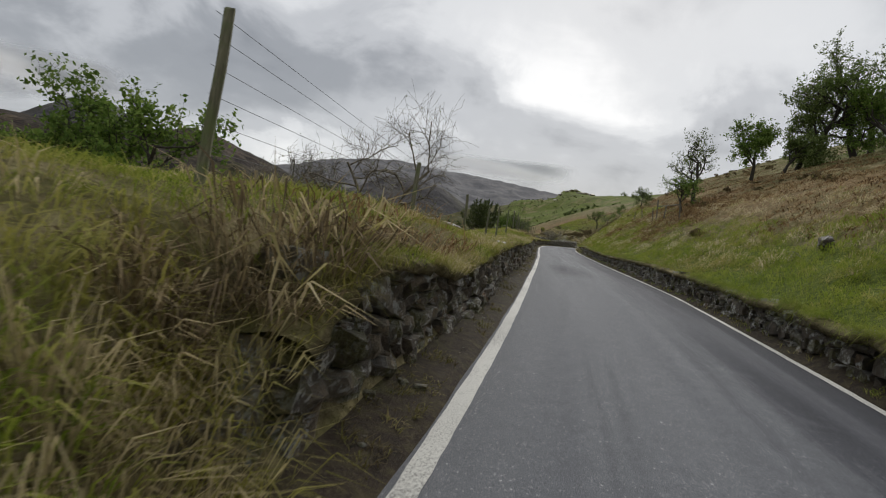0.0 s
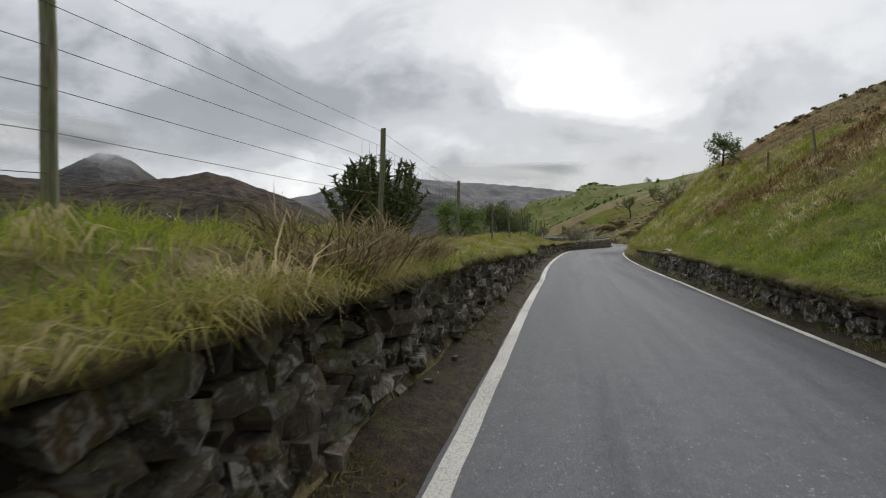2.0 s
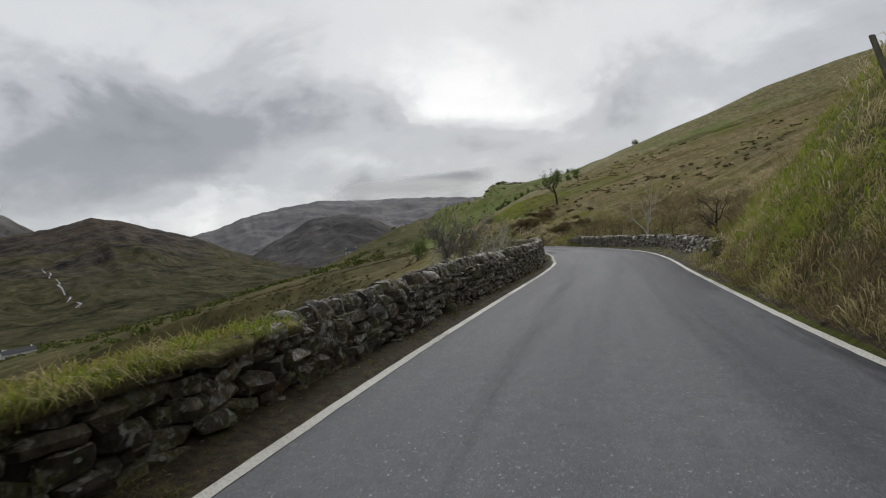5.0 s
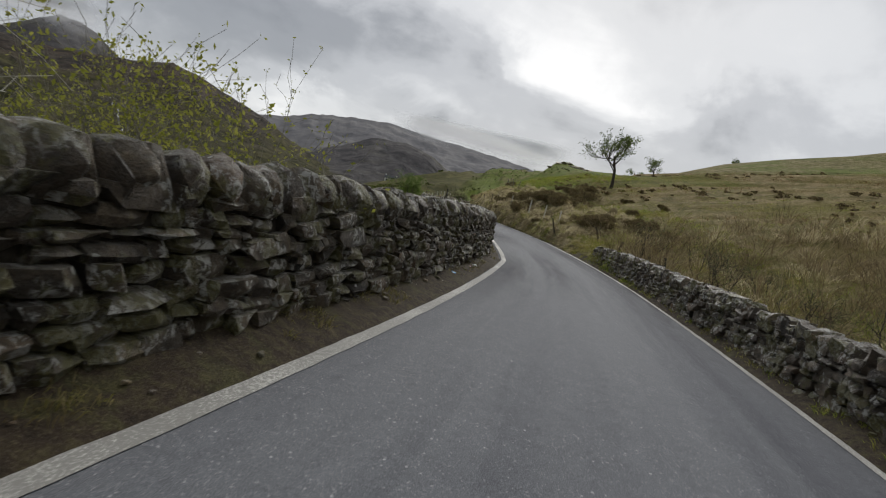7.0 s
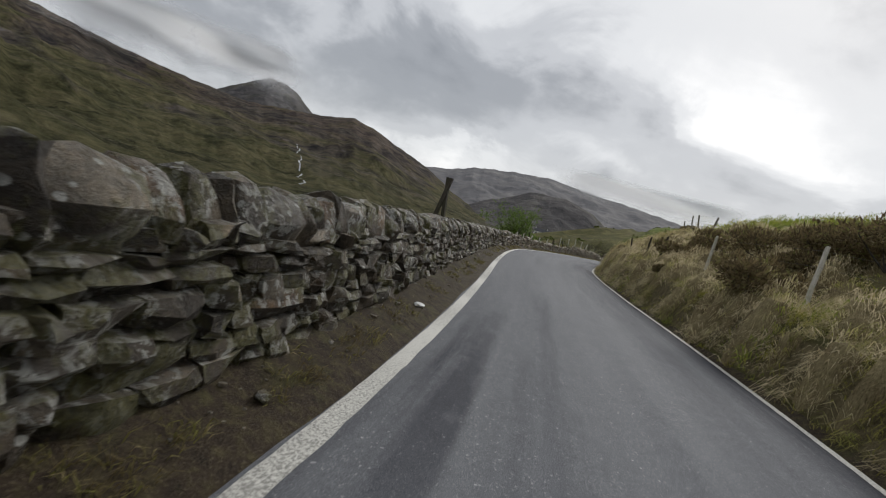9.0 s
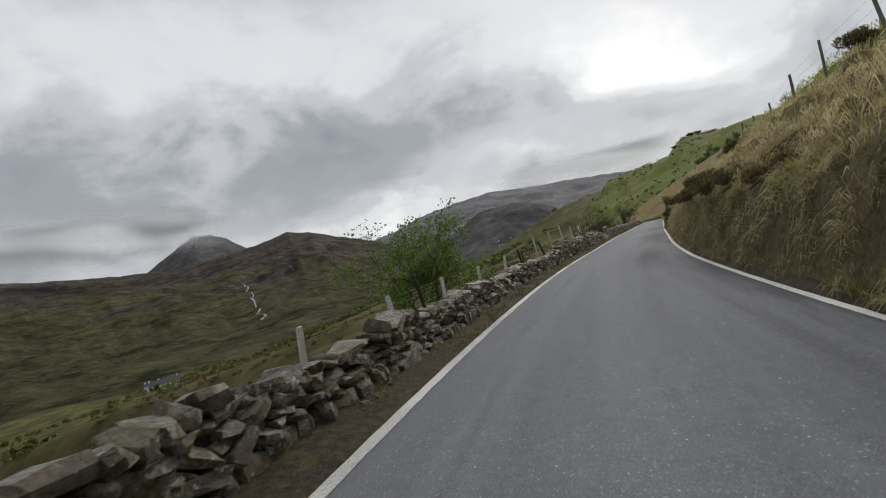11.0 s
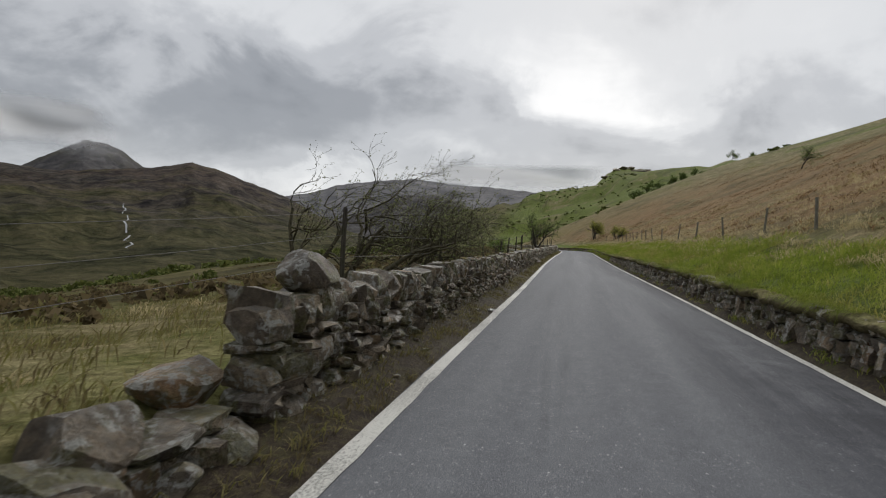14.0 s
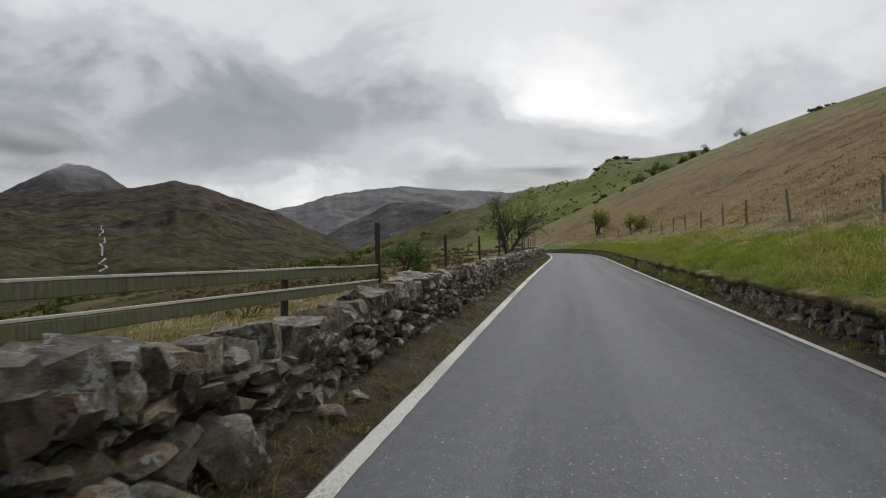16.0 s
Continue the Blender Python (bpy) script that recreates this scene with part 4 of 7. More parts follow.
def turf_lip(name, side, s0, s1, top, label):
    """A ragged sod that overhangs the wall under it: upper face, torn edge and underside."""
    s = np.arange(s0, s1, 0.006)
    reach = lip(s, side)
    sag = 0.05 * fbm(s * 40, s * 0 + 4 + side, 3, 73)
    cols = []
    for dq, dz in ((0.62, -0.02), (0.40, 0.06), (0.22, 0.08), (0.06, 0.05), (0.0, 0.0), (0.05, -0.07), (0.20, -0.06), (0.45, -0.10)):
        q = reach + dq + (0.03 * fbm(s * 120, s * 0 + dq * 9, 2, 74) if dq < 0.2 else 0)
        x, y = at(s, edge_l(s) - q if side < 0 else edge_r(s) + q)
        cols.append(np.stack([x, y, road_z(s) + top(s) + dz + sag * (1.0 if dq < 0.3 else 0.3) + 0.02 * fbm(s * 150, s * 0 + dq * 5, 2, 75)], -1))
    V = np.stack(cols, 1)
    return tagged(mesh_object(name, V.reshape(-1, 3), grid_faces(*V.shape[:2]), TURF, smooth=True), label, "turf", kind="stuff")


def on_lip(side, s, q, z, top):
    """Lifts roots on to the sod over a roadside wall."""
    d = q - lip(s, side)
    return np.where((d > -0.1) & (d < 0.75), np.maximum(z, road_z(s) + top(s) + np.interp(d, [0, 0.06, 0.22, 0.40, 0.62], [0.0, 0.05, 0.08, 0.06, -0.02])), z)


def over_verge(side, s, q, z):
    """Lifts roots on to the strip of soil beside the asphalt."""
    strip = np.interp(q, [0.1, 0.25, 0.42, 0.62, 0.95], [-0.02, 0.03, 0.05, 0.11, 0.16]) if side < 0 else np.interp(q, [0.1, 0.2, 0.34, 0.5], [-0.02, 0.04, 0.10, 0.22])
    return np.where(q < (0.95 if side < 0 else 0.5), np.maximum(z, road_z(s) + strip), z)


def m_thatch(t, e):
    stretched = t.add("ShaderNodeMapping", Vector=e["pos"], Scale=(1.0, 1.0, 0.22)).outputs[0]
    fib = t.noise(stretched, 55.0, 4.0, 0.7, 0.5)
    c = t.mix(t.span(t.noise(e["pos"], 1.4, 3.0, 0.6), 0.4, 0.6), t.ramp(fib, [(0.3, (0.060, 0.046, 0.024)), (0.7, (0.27, 0.215, 0.118))]), t.ramp(fib, [(0.3, (0.085, 0.074, 0.032)), (0.7, (0.40, 0.335, 0.19))]))
    return c, {"bump": fib, "bs": 1.0, "bd": 0.03}


THATCH = material("matted_dead_grass", m_thatch, spec=0.04)


def hearts(x, y, z, radius, high, label):
    """Low uneven domes of matted grass under the blades of the tussocks."""
    n, k = len(x), 9
    a = np.linspace(0, 2 * np.pi, k, endpoint=False)[None, :] + rng.uniform(0, 6.28, (n, 1))
    rings = []
    for f, up_ in ((1.05, -0.35), (0.80, 0.42), (0.42, 0.88)):
        rad = radius[:, None] * f * rng.uniform(0.8, 1.2, (n, k))
        px_, py_ = x[:, None] + np.cos(a) * rad, y[:, None] + np.sin(a) * rad
        g = surface_z(px_.ravel(), py_.ravel()).reshape(n, k) * (1.0 if f > 1 else 0.5) + z[:, None] * (0.0 if f > 1 else 0.5) if f > 0.7 else z[:, None]
        rings.append(np.stack([px_, py_, g + high[:, None] * (up_ + rng.normal(0, 0.08, (n, k)))], -1))
    tip = np.stack([x, y, z + high], -1)[:, None, :].repeat(k, 1)
    V = np.stack(rings + [tip], 1)
    j = np.arange(k)
    quad = np.concatenate([np.stack([r_ * k + j, r_ * k + (j + 1) % k, (r_ + 1) * k + (j + 1) % k, (r_ + 1) * k + j], -1) for r_ in range(3)])
    F = (quad[None] + (np.arange(n) * 4 * k)[:, None, None]).reshape(-1, 4)
    return tagged(mesh_object("grass_mounds", V.reshape(-1, 3), F, THATCH, smooth=True), label, "grass", kind="stuff")


def tussocks(name, side, s0, s1, q0, q1, count, per, spread, length, width, mat, label, power=1.0, mask=None, top=None, category="grass", droop=1.1, dome=0.3, heart=""):
    """Round tufts whose blades arch outwards from each centre."""
    s = rng.uniform(s0, s1, count)
    q = q0 + (q1 - q0) * rng.uniform(0, 1, count) ** power
    if mask:
        x, y = at(s, edge_l(s) - q if side < 0 else edge_r(s) + q)
        keep = fbm(x * mask[0], y * mask[0], 3, mask[1]) > mask[2]
        s, q = s[keep], q[keep]
    size = rng.uniform(0.5, 1.4, len(s))
    if heart:
        x, y = at(s, edge_l(s) - q if side < 0 else edge_r(s) + q)
        hearts(x, y, over_verge(side, s, q, surface_z(x, y)), spread * size * 0.9, dome * spread * size * 0.9, heart)
    big = np.repeat(size, per)
    s, q = np.repeat(s, per), np.repeat(q, per)
    n = len(s)
    a, r = rng.uniform(0, 2 * np.pi, n), np.sqrt(rng.uniform(0, 1, n))
    x, y = at(s, edge_l(s) - q if side < 0 else edge_r(s) + q)
    x, y = x + np.cos(a) * r * spread * big, y + np.sin(a) * r * spread * big
    z = over_verge(side, s, q, surface_z(x, y)) + dome * spread * big * (1 - r * r)
    if top:
        z = on_lip(side, s, q, z, top)
    t0 = np.stack([np.cos(a), np.sin(a)], -1) * (r * 1.5)[:, None]
    return blades(name, x, y, z, length * big, width, mat, label, category=category, lean=0.35, wind=(0.1, 0.2), droop=droop, tilt0=t0)


def scrub(name, x, y, size, mat, label, leaves, leaf, category="scrub", low=0.6):
    """Many uneven leafy mounds, joined in one mesh."""
    n = len(x)
    z = surface_z(x, y)
    blobs = 4
    c = np.stack([x, y, z], -1)[:, None, :] + rng.normal(0, 0.42, (n, blobs, 3)) * size[:, None, None] * np.array([1, 1, 0.35]) + np.array([0, 0, 0.25]) * size[:, None, None]
    d = rng.normal(0, 1, (n, blobs, leaves, 3))
    d /= np.linalg.norm(d, axis=-1)[..., None]
    d[..., 2] = np.abs(d[..., 2]) * low
    rad = (size[:, None] * rng.uniform(0.3, 0.6, (n, blobs)))[..., None, None] * rng.uniform(0.75, 1.08, (n, blobs, leaves, 1))
    p = (c[:, :, None, :] + d * rad).reshape(-1, 3)
    m = len(p)
    a, b = rng.normal(0, 1, (m, 3)), rng.normal(0, 1, (m, 3))
    a /= np.linalg.norm(a, axis=1)[:, None]
    b -= (a * b).sum(1)[:, None] * a
    b /= np.linalg.norm(b, axis=1)[:, None]
    sz = leaf * np.repeat(size / size.mean(), blobs * leaves)[:, None] * rng.uniform(0.5, 1.4, (m, 1))
    L = np.stack([p - a * sz, p + b * sz * 0.5, p + a * sz, p - b * sz * 0.5], 1)
    return tagged(mesh_object(name, L.reshape(-1, 3), np.arange(m * 4).reshape(-1, 4), mat), label, category, kind="stuff")


def grass(name, side, s0, s1, q0, q1, n, length, width, mat, label, clump=0.0, power=1.0, top=None, mask=None, **kw):
    s, q, x, y = scatter(side, s0, s1, q0, q1, n, clump, power)
    if mask:
        keep = fbm(x * mask[0], y * mask[0], 3, mask[1]) > mask[2]
        s, q, x, y = s[keep], q[keep], x[keep], y[keep]
    z = over_verge(side, s, q, surface_z(x, y))
    if top:
        z = on_lip(side, s, q, z, top)
    return blades(name, x, y, z, length, width, mat, label, **kw)


def draped(name, side, s0, s1, q0, q1, tufts, per, length, width, mat, label, power=1.0, mask=None):
    """Tufts combed down a steep bank: each rises a little, leans out and falls."""
    s = rng.uniform(s0, s1, tufts)
    q = q0 + (q1 - q0) * rng.uniform(0, 1, tufts) ** power
    if mask:
        x, y = at(s, edge_r(s) + q)
        keep = fbm(x * mask[0], y * mask[0], 3, mask[1]) > mask[2]
        s, q = s[keep], q[keep]
    big = np.repeat(rng.uniform(0.5, 1.3, len(s)), per)
    fan = np.repeat(rng.normal(0, 0.7, len(s)), per)
    s, q = np.repeat(s, per) + rng.normal(0, 0.008, len(s) * per), np.repeat(q, per) + rng.normal(0, 0.06, len(s) * per)
    q = np.maximum(q, 0.22)
    n = len(s)
    x, y = at(s, edge_r(s) + q)
    z = over_verge(side, s, q, surface_z(x, y))
    h = np.interp(s, ss, _h)
    out, along_ = rng.uniform(0.2, 1.1, n), fan + rng.normal(0, 0.55, n)
    d1 = np.stack([-np.cos(h) * out - np.sin(h) * along_, -np.sin(h) * out + np.cos(h) * along_, rng.uniform(0.1, 1.1, n)], -1)
    d1 /= np.linalg.norm(d1, axis=1)[:, None]
    l = length * big * rng.uniform(0.6, 1.3, n)
    root = np.stack([x, y, z - 0.02], -1)
    mid = root + d1 * (l * 0.45)[:, None]
    fall = d1 * np.array([0.75, 0.75, 0.0]) + np.array([0, 0, -1.0]) * rng.uniform(0.35, 1.1, (n, 1))
    tip = mid + fall / np.linalg.norm(fall, axis=1)[:, None] * (l * 0.6)[:, None]
    a = np.stack([-np.sin(h), np.cos(h), rng.normal(0, 0.4, n)], -1) * (width * rng.uniform(0.6, 1.4, n))[:, None] * 0.5
    V = np.stack([root, mid + a, tip, mid - a], 1)
    return tagged(mesh_object(name, V.reshape(-1, 3), np.arange(n * 4).reshape(-1, 4), mat), label, "grass", kind="stuff")


# ---- heights of the walls along the road ----
def knots(*pairs):
    return lambda s: np.interp(s, *zip(*pairs))


H_LEFT_BANK = knots((-2, 0.3), (0.08, 0.35), (0.12, 0.6), (0.17, 1.08), (0.26, 1.0), (0.36, 0.8), (0.6, 0.95), (1.06, 1.02), (1.14, 0.90), (1.25, 0.96), (1.64, 0.92), (1.93, 1.10), (2.15, 1.06), (2.34, 1.05), (2.63, 0.98),
                    (2.9, 0.85), (3.1, 0.95), (3.2, 0.72), (3.34, 0.64), (3.43, 0.85), (3.63, 1.0), (3.9, 0.78), (4.2, 0.92), (4.5, 0.68), (5.0, 0.78), (5.4, 0.75))
H_PARAPET = knots((5.1, 0.8), (5.7, 1.1), (6.4, 1.2), (7.0, 1.3), (7.6, 1.46), (8.3, 1.32), (8.7, 1.38), (9.3, 1.17), (10.2, 0.98), (10.9, 0.85))
Q_PARAPET = knots((5.1, 0.55), (6.4, 0.42), (7.3, 0.58), (7.65, 0.58), (8.0, 0.50), (8.3, 0.42), (8.7, 0.52), (9.3, 0.62), (9.6, 0.75), (10.9, 0.62))
H_LEFT_FIELD = knots((10.8, 0.85), (11.5, 0.68), (12.35, 0.58), (12.7, 0.9), (13.2, 0.9), (13.75, 0.88), (13.85, 0.40), (14.17, 0.30), (14.20, 1.02), (14.5, 0.98), (15.2, 0.97), (16.0, 0.97), (16.14, 1.0), (16.24, 0.78), (16.34, 0.95), (23, 0.95))
H_RIGHT_BANK = knots((-2, 0.6), (0.7, 0.58), (1.4, 0.68), (2.2, 0.54), (3.2, 0.75), (3.9, 0.62))
H_RIGHT_PARAPET = knots((5.8, 0.8), (6.9, 0.86), (7.6, 0.94), (8.2, 0.98), (8.5, 0.86), (8.55, 0.6))
H_RIGHT_FIELD = knots((13.25, 0.4), (13.9, 0.5), (14.3, 0.58), (15, 0.60), (16, 0.66), (16.9, 0.5), (22, 0.5))

# ---- grass, rushes and bracken ----
grass("bank_grass", -1, -0.6, 5.3, 0.46, 4.6, 120000, 0.23, 0.009, BLADE_BANK, "long wind-blown olive grass on the roadside bank", clump=0.14, power=1.4, top=H_LEFT_BANK, droop=0.95, lean=0.8)
grass("bank_grass", -1, -0.6, 0.12, 0.42, 1.3, 12000, 0.32, 0.010, BLADE_BANK, "matted olive grass down to the road edge", clump=0.14, droop=0.95, lean=0.9)
tussocks("straw_grass", -1, 0.1, 5.3, 0.50, 4.5, 750, 42, 0.16, 0.30, 0.008, BLADE_STRAW, "tufts of bleached straw grass along the bank", power=1.6, top=H_LEFT_BANK, mask=(0.5, 12, -0.1))
grass("green_grass", -1, 0.3, 3.6, 0.78, 4.2, 30000, 0.24, 0.009, BLADE_GREEN, "fresh green grass along the top of the bank", clump=0.14, top=H_LEFT_BANK, mask=(0.35, 14, -0.05))
grass("bank_grass", 1, -0.6, 4.3, 0.50, 3.6, 56000, 0.22, 0.013, BLADE_GREEN, "short green grass above the low wall", clump=0.16, top=H_RIGHT_BANK, droop=0.8, lean=0.8, power=1.25)
tussocks("straw_grass", 1, -0.6, 5.6, 1.0, 14, 1500, 26, 0.2, 0.36, 0.016, BLADE_STRAW, "pale straw tufts over the hillside", mask=(0.25, 15, 0.05))
tussocks("green_grass", 1, -0.6, 3.9, 0.5, 5.0, 1000, 54, 0.30, 0.26, 0.014, BLADE_GREEN, "soft green tussocks above the low wall", mask=(0.5, 67, -0.1), dome=0.8, droop=1.4)
tussocks("straw_grass", 1, 0.6, 3.9, 1.4, 7.0, 500, 54, 0.30, 0.30, 0.014, BLADE_TUSSOCK, "straw tussocks among the green grass of the bank", mask=(0.4, 68, 0.0), dome=0.8, droop=1.4)
tussocks("dead_bracken", 1, 1.9, 4.2, 2.4, 10.0, 900, 40, 0.40, 0.34, 0.030, BRACKEN, "rust-brown bracken beds on the bank", mask=(0.28, 69, 0.02), category="bracken", dome=0.5, droop=1.0)
grass("green_grass", 1, 2.6, 6.0, 0.8, 9.0, 30000, 0.24, 0.014, BLADE_GREEN, "bright green grass on the steep bank", clump=0.2, mask=(0.3, 16, -0.15), droop=0.8)
tussocks("green_grass", 1, 3.4, 6.0, 0.5, 8.0, 800, 80, 0.40, 0.38, 0.015, BLADE_GREEN, "soft green tussocks over the steep bank", mask=(0.35, 16, -0.2), dome=1.0, droop=1.4)
tussocks("straw_grass", 1, 3.4, 6.0, 0.4, 9.0, 400, 80, 0.36, 0.36, 0.013, BLADE_TUSSOCK, "pale straw tussocks over the steep bank", dome=1.0, droop=1.4)
grass("dead_bracken", 1, 4.1, 5.5, 2.6, 9.0, 12000, 0.34, 0.035, BRACKEN, "rust-brown dead bracken above the steep bank", category="bracken", clump=0.35, lean=1.0, droop=0.9, mask=(0.3, 27, -0.1))
grass("bank_grass", 1, 3.6, 6.0, 0.2, 3.0, 9000, 0.34, 0.012, BLADE_STRAW, "rough straw grass at the foot of the steep bank", clump=0.16, droop=0.8)
tussocks("straw_grass", 1, 8.9, 10.9, 0.5, 6.0, 700, 100, 0.36, 0.36, 0.012, BLADE_TUSSOCK, "pale tussock grass on the roadside bank", mask=(0.6, 17, -0.15), dome=0.9, droop=1.7, heart="matted mounds of dead grass on the roadside bank")
draped("hanging_grass", 1, 8.7, 11.0, 0.26, 2.6, 1500, 42, 0.40, 0.012, BLADE_TUSSOCK, "pale straw grass combed down the roadside bank", mask=(0.7, 61, -0.15))
draped("hanging_grass", 1, 8.0, 11.0, 0.24, 2.0, 600, 40, 0.32, 0.012, BLADE_BANK, "olive grass combed down the roadside bank", mask=(0.5, 62, -0.05))
tussocks("green_grass", 1, 7.9, 9.6, 0.3, 9.0, 700, 60, 0.34, 0.26, 0.014, BLADE_BANK, "olive green tussocks beside the gully", mask=(0.4, 63, -0.15), dome=0.8, droop=1.4)
grass("green_grass", 1, 7.6, 10.9, 1.6, 16.0, 24000, 0.13, 0.014, BLADE_GREEN, "green grass between the tussocks of the slope", clump=0.2, power=1.4, mask=(0.22, 18, -0.08), droop=0.7)
grass("bank_grass", 1, 7.6, 11.0, 0.3, 22.0, 26000, 0.15, 0.018, BLADE_BANK, "rough olive grass over the slope", clump=0.2)
tussocks("straw_grass", 1, 10.8, 13.95, 0.9, 4.6, 700, 100, 0.38, 0.36, 0.013, BLADE_BROWN, "dry tussocks covering the steep roadside bank", mask=(0.5, 19, -0.2), dome=0.9, droop=1.7, heart="matted mounds of dead grass on the steep bank")
tussocks("straw_grass", 1, 10.8, 14.05, 1.2, 5.0, 600, 100, 0.38, 0.38, 0.013, BLADE_TUSSOCK, "pale straw tussocks over the top of the steep bank", mask=(0.45, 29, -0.15), dome=0.9, droop=1.7)
draped("hanging_grass", 1, 10.8, 13.95, 0.26, 2.6, 2200, 42, 0.36, 0.015, BLADE_BROWN, "brown straw grass combed down the steep bank", mask=(1.1, 66, -0.2))
draped("hanging_grass", 1, 10.8, 13.95, 0.45, 2.8, 1300, 42, 0.40, 0.013, BLADE_TUSSOCK, "pale straw grass combed down the steep bank", mask=(0.8, 64, 0.0))
tussocks("green_grass", 1, 10.6, 13.9, 4.0, 18.0, 1300, 40, 0.5, 0.30, 0.022, BLADE_GREEN, "green hill grass above the steep bank", mask=(0.3, 65, -0.15), dome=0.6, droop=1.2)
tussocks("straw_grass", 1, 3.85, 6.1, 0.25, 1.8, 520, 44, 0.22, 0.30, 0.010, BLADE_BROWN, "straw tufts along the foot of the steep bank", dome=0.8)
grass("bank_grass", 1, 10.8, 14.05, 0.6, 14.0, 12000, 0.16, 0.014, BLADE_BANK, "olive grass in the tussocks of the bank", clump=0.18, power=1.3)
tussocks("dead_stalks", 1, 3.7, 6.0, 0.2, 0.9, 420, 36, 0.18, 0.32, 0.009, DEAD_STALK, "dark dead grass at the foot of the steep bank", category="dead grass")
tussocks("dead_stalks", 1, 10.8, 13.95, 0.25, 1.6, 900, 40, 0.20, 0.36, 0.009, DEAD_STALK, "dark dead grass and roots hanging on the peat bank", mask=(0.7, 20, -0.05), category="dead grass")
grass("green_grass", 1, 13.8, 20.5, 0.50, 3.4, 80000, 0.27, 0.013, BLADE_GREEN, "bright green grass shelf above the low wall", clump=0.15, top=H_RIGHT_FIELD, droop=0.8, lean=0.7)
tussocks("green_grass", 1, 14.0, 18.5, 0.5, 3.6, 900, 50, 0.28, 0.26, 0.014, BLADE_GREEN, "soft green tussocks on the grass shelf", mask=(0.5, 70, -0.1), dome=0.8, droop=1.4, top=H_RIGHT_FIELD)
tussocks("green_grass", 1, 16.7, 20.5, 0.2, 0.62, 420, 50, 0.24, 0.32, 0.011, BLADE_GREEN, "grass tumbling over the low wall to the road", mask=(0.5, 26, -0.08), dome=0.9)
tussocks("straw_grass", 1, 13.9, 21.0, 2.2, 14.0, 1500, 28, 0.2, 0.34, 0.016, BLADE_STRAW, "straw grass below the bracken slope", power=1.6)
grass("bank_grass", -1, 10.6, 20.5, 1.2, 9.0, 44000, 0.28, 0.016, BLADE_VERGE, "rough field grass behind the wall", clump=0.2, power=1.4)
tussocks("straw_grass", -1, 10.6, 20.5, 1.2, 8.0, 700, 30, 0.18, 0.36, 0.012, BLADE_STRAW, "straw tufts along the fence behind the wall", mask=(0.4, 21, 0.0))
grass("verge_grass", -1, 5.4, 11.0, 0.26, 0.62, 12000, 0.14, 0.008, BLADE_VERGE, "dead grass and stalks in the gutter", droop=0.95, lean=0.9, clump=0.05, mask=(0.9, 22, -0.1))
grass("verge_grass", -1, 10.8, 20.5, 0.13, 0.62, 42000, 0.15, 0.009, BLADE_VERGE, "olive grass and dead stalks in the gutter", droop=0.95, lean=0.9, clump=0.05, mask=(0.8, 23, -0.3))
grass("verge_grass", -1, -0.5, 5.4, 0.20, 0.60, 20000, 0.12, 0.009, BLADE_VERGE, "thin green and dead grass in the gutter", droop=0.9, lean=0.9, clump=0.05, mask=(0.8, 24, -0.1))
grass("verge_grass", 1, -0.5, 20.5, 0.16, 0.5, 26000, 0.13, 0.009, BLADE_BANK, "low grass at the road edge", lean=0.7, clump=0.06)
for s0, s1, q0, q1, n, thr in ((-0.6, 5.6, 3.4, 24, 70000, -0.14), (13.9, 21.5, 4.2, 45, 60000, -0.12), (8.0, 13.5, 8, 40, 22000, 0.1)):
    grass("dead_bracken", 1, s0, s1, q0, q1, n, 0.30, 0.045, BRACKEN, "rust-brown dead bracken on the hillside", category="bracken", clump=0.35, lean=1.0, droop=0.9, mask=(0.16, 25, thr))
grass("dead_bracken", -1, 0.15, 0.5, 0.72, 1.3, 500, 0.5, 0.014, BRACKEN, "dead bracken stems on the bank", category="bracken", clump=0.2, lean=0.9, droop=0.9, top=H_LEFT_BANK)
grass("dead_bracken", -1, 12.3, 13.2, 1.3, 3.0, 1200, 0.35, 0.03, BRACKEN, "small clump of dead bracken behind the wall", category="bracken", clump=0.15, lean=0.9, droop=0.9)

turf_lip("turf_lip", -1, 0.13, 5.3, H_LEFT_BANK, "torn brown turf overhanging the roadside wall")
turf_lip("turf_lip", 1, -1.0, 3.9, H_RIGHT_BANK, "torn brown turf overhanging the low wall")
turf_lip("turf_lip", 1, 13.98, 21.0, H_RIGHT_FIELD, "torn brown turf overhanging the low wall")
hanging("hanging_grass", -1, 0.2, 5.2, 0.64, 24000, H_LEFT_BANK, 0.26, 0.008, BLADE_STRAW, "bleached grass hanging over the lip of the bank")
hanging("hanging_grass", -1, 0.1, 5.2, 0.64, 70000, H_LEFT_BANK, 0.24, 0.008, BLADE_BANK, "olive grass hanging over the lip of the bank")
hanging("hanging_grass", 1, -0.5, 4.2, 0.30, 30000, H_RIGHT_BANK, 0.42, 0.012, BLADE_GREEN, "green grass hanging over the low wall")
hanging("hanging_grass", 1, 13.95, 20.5, 0.32, 42000, H_RIGHT_FIELD, 0.38, 0.012, BLADE_GREEN, "green turf hanging over the low wall")

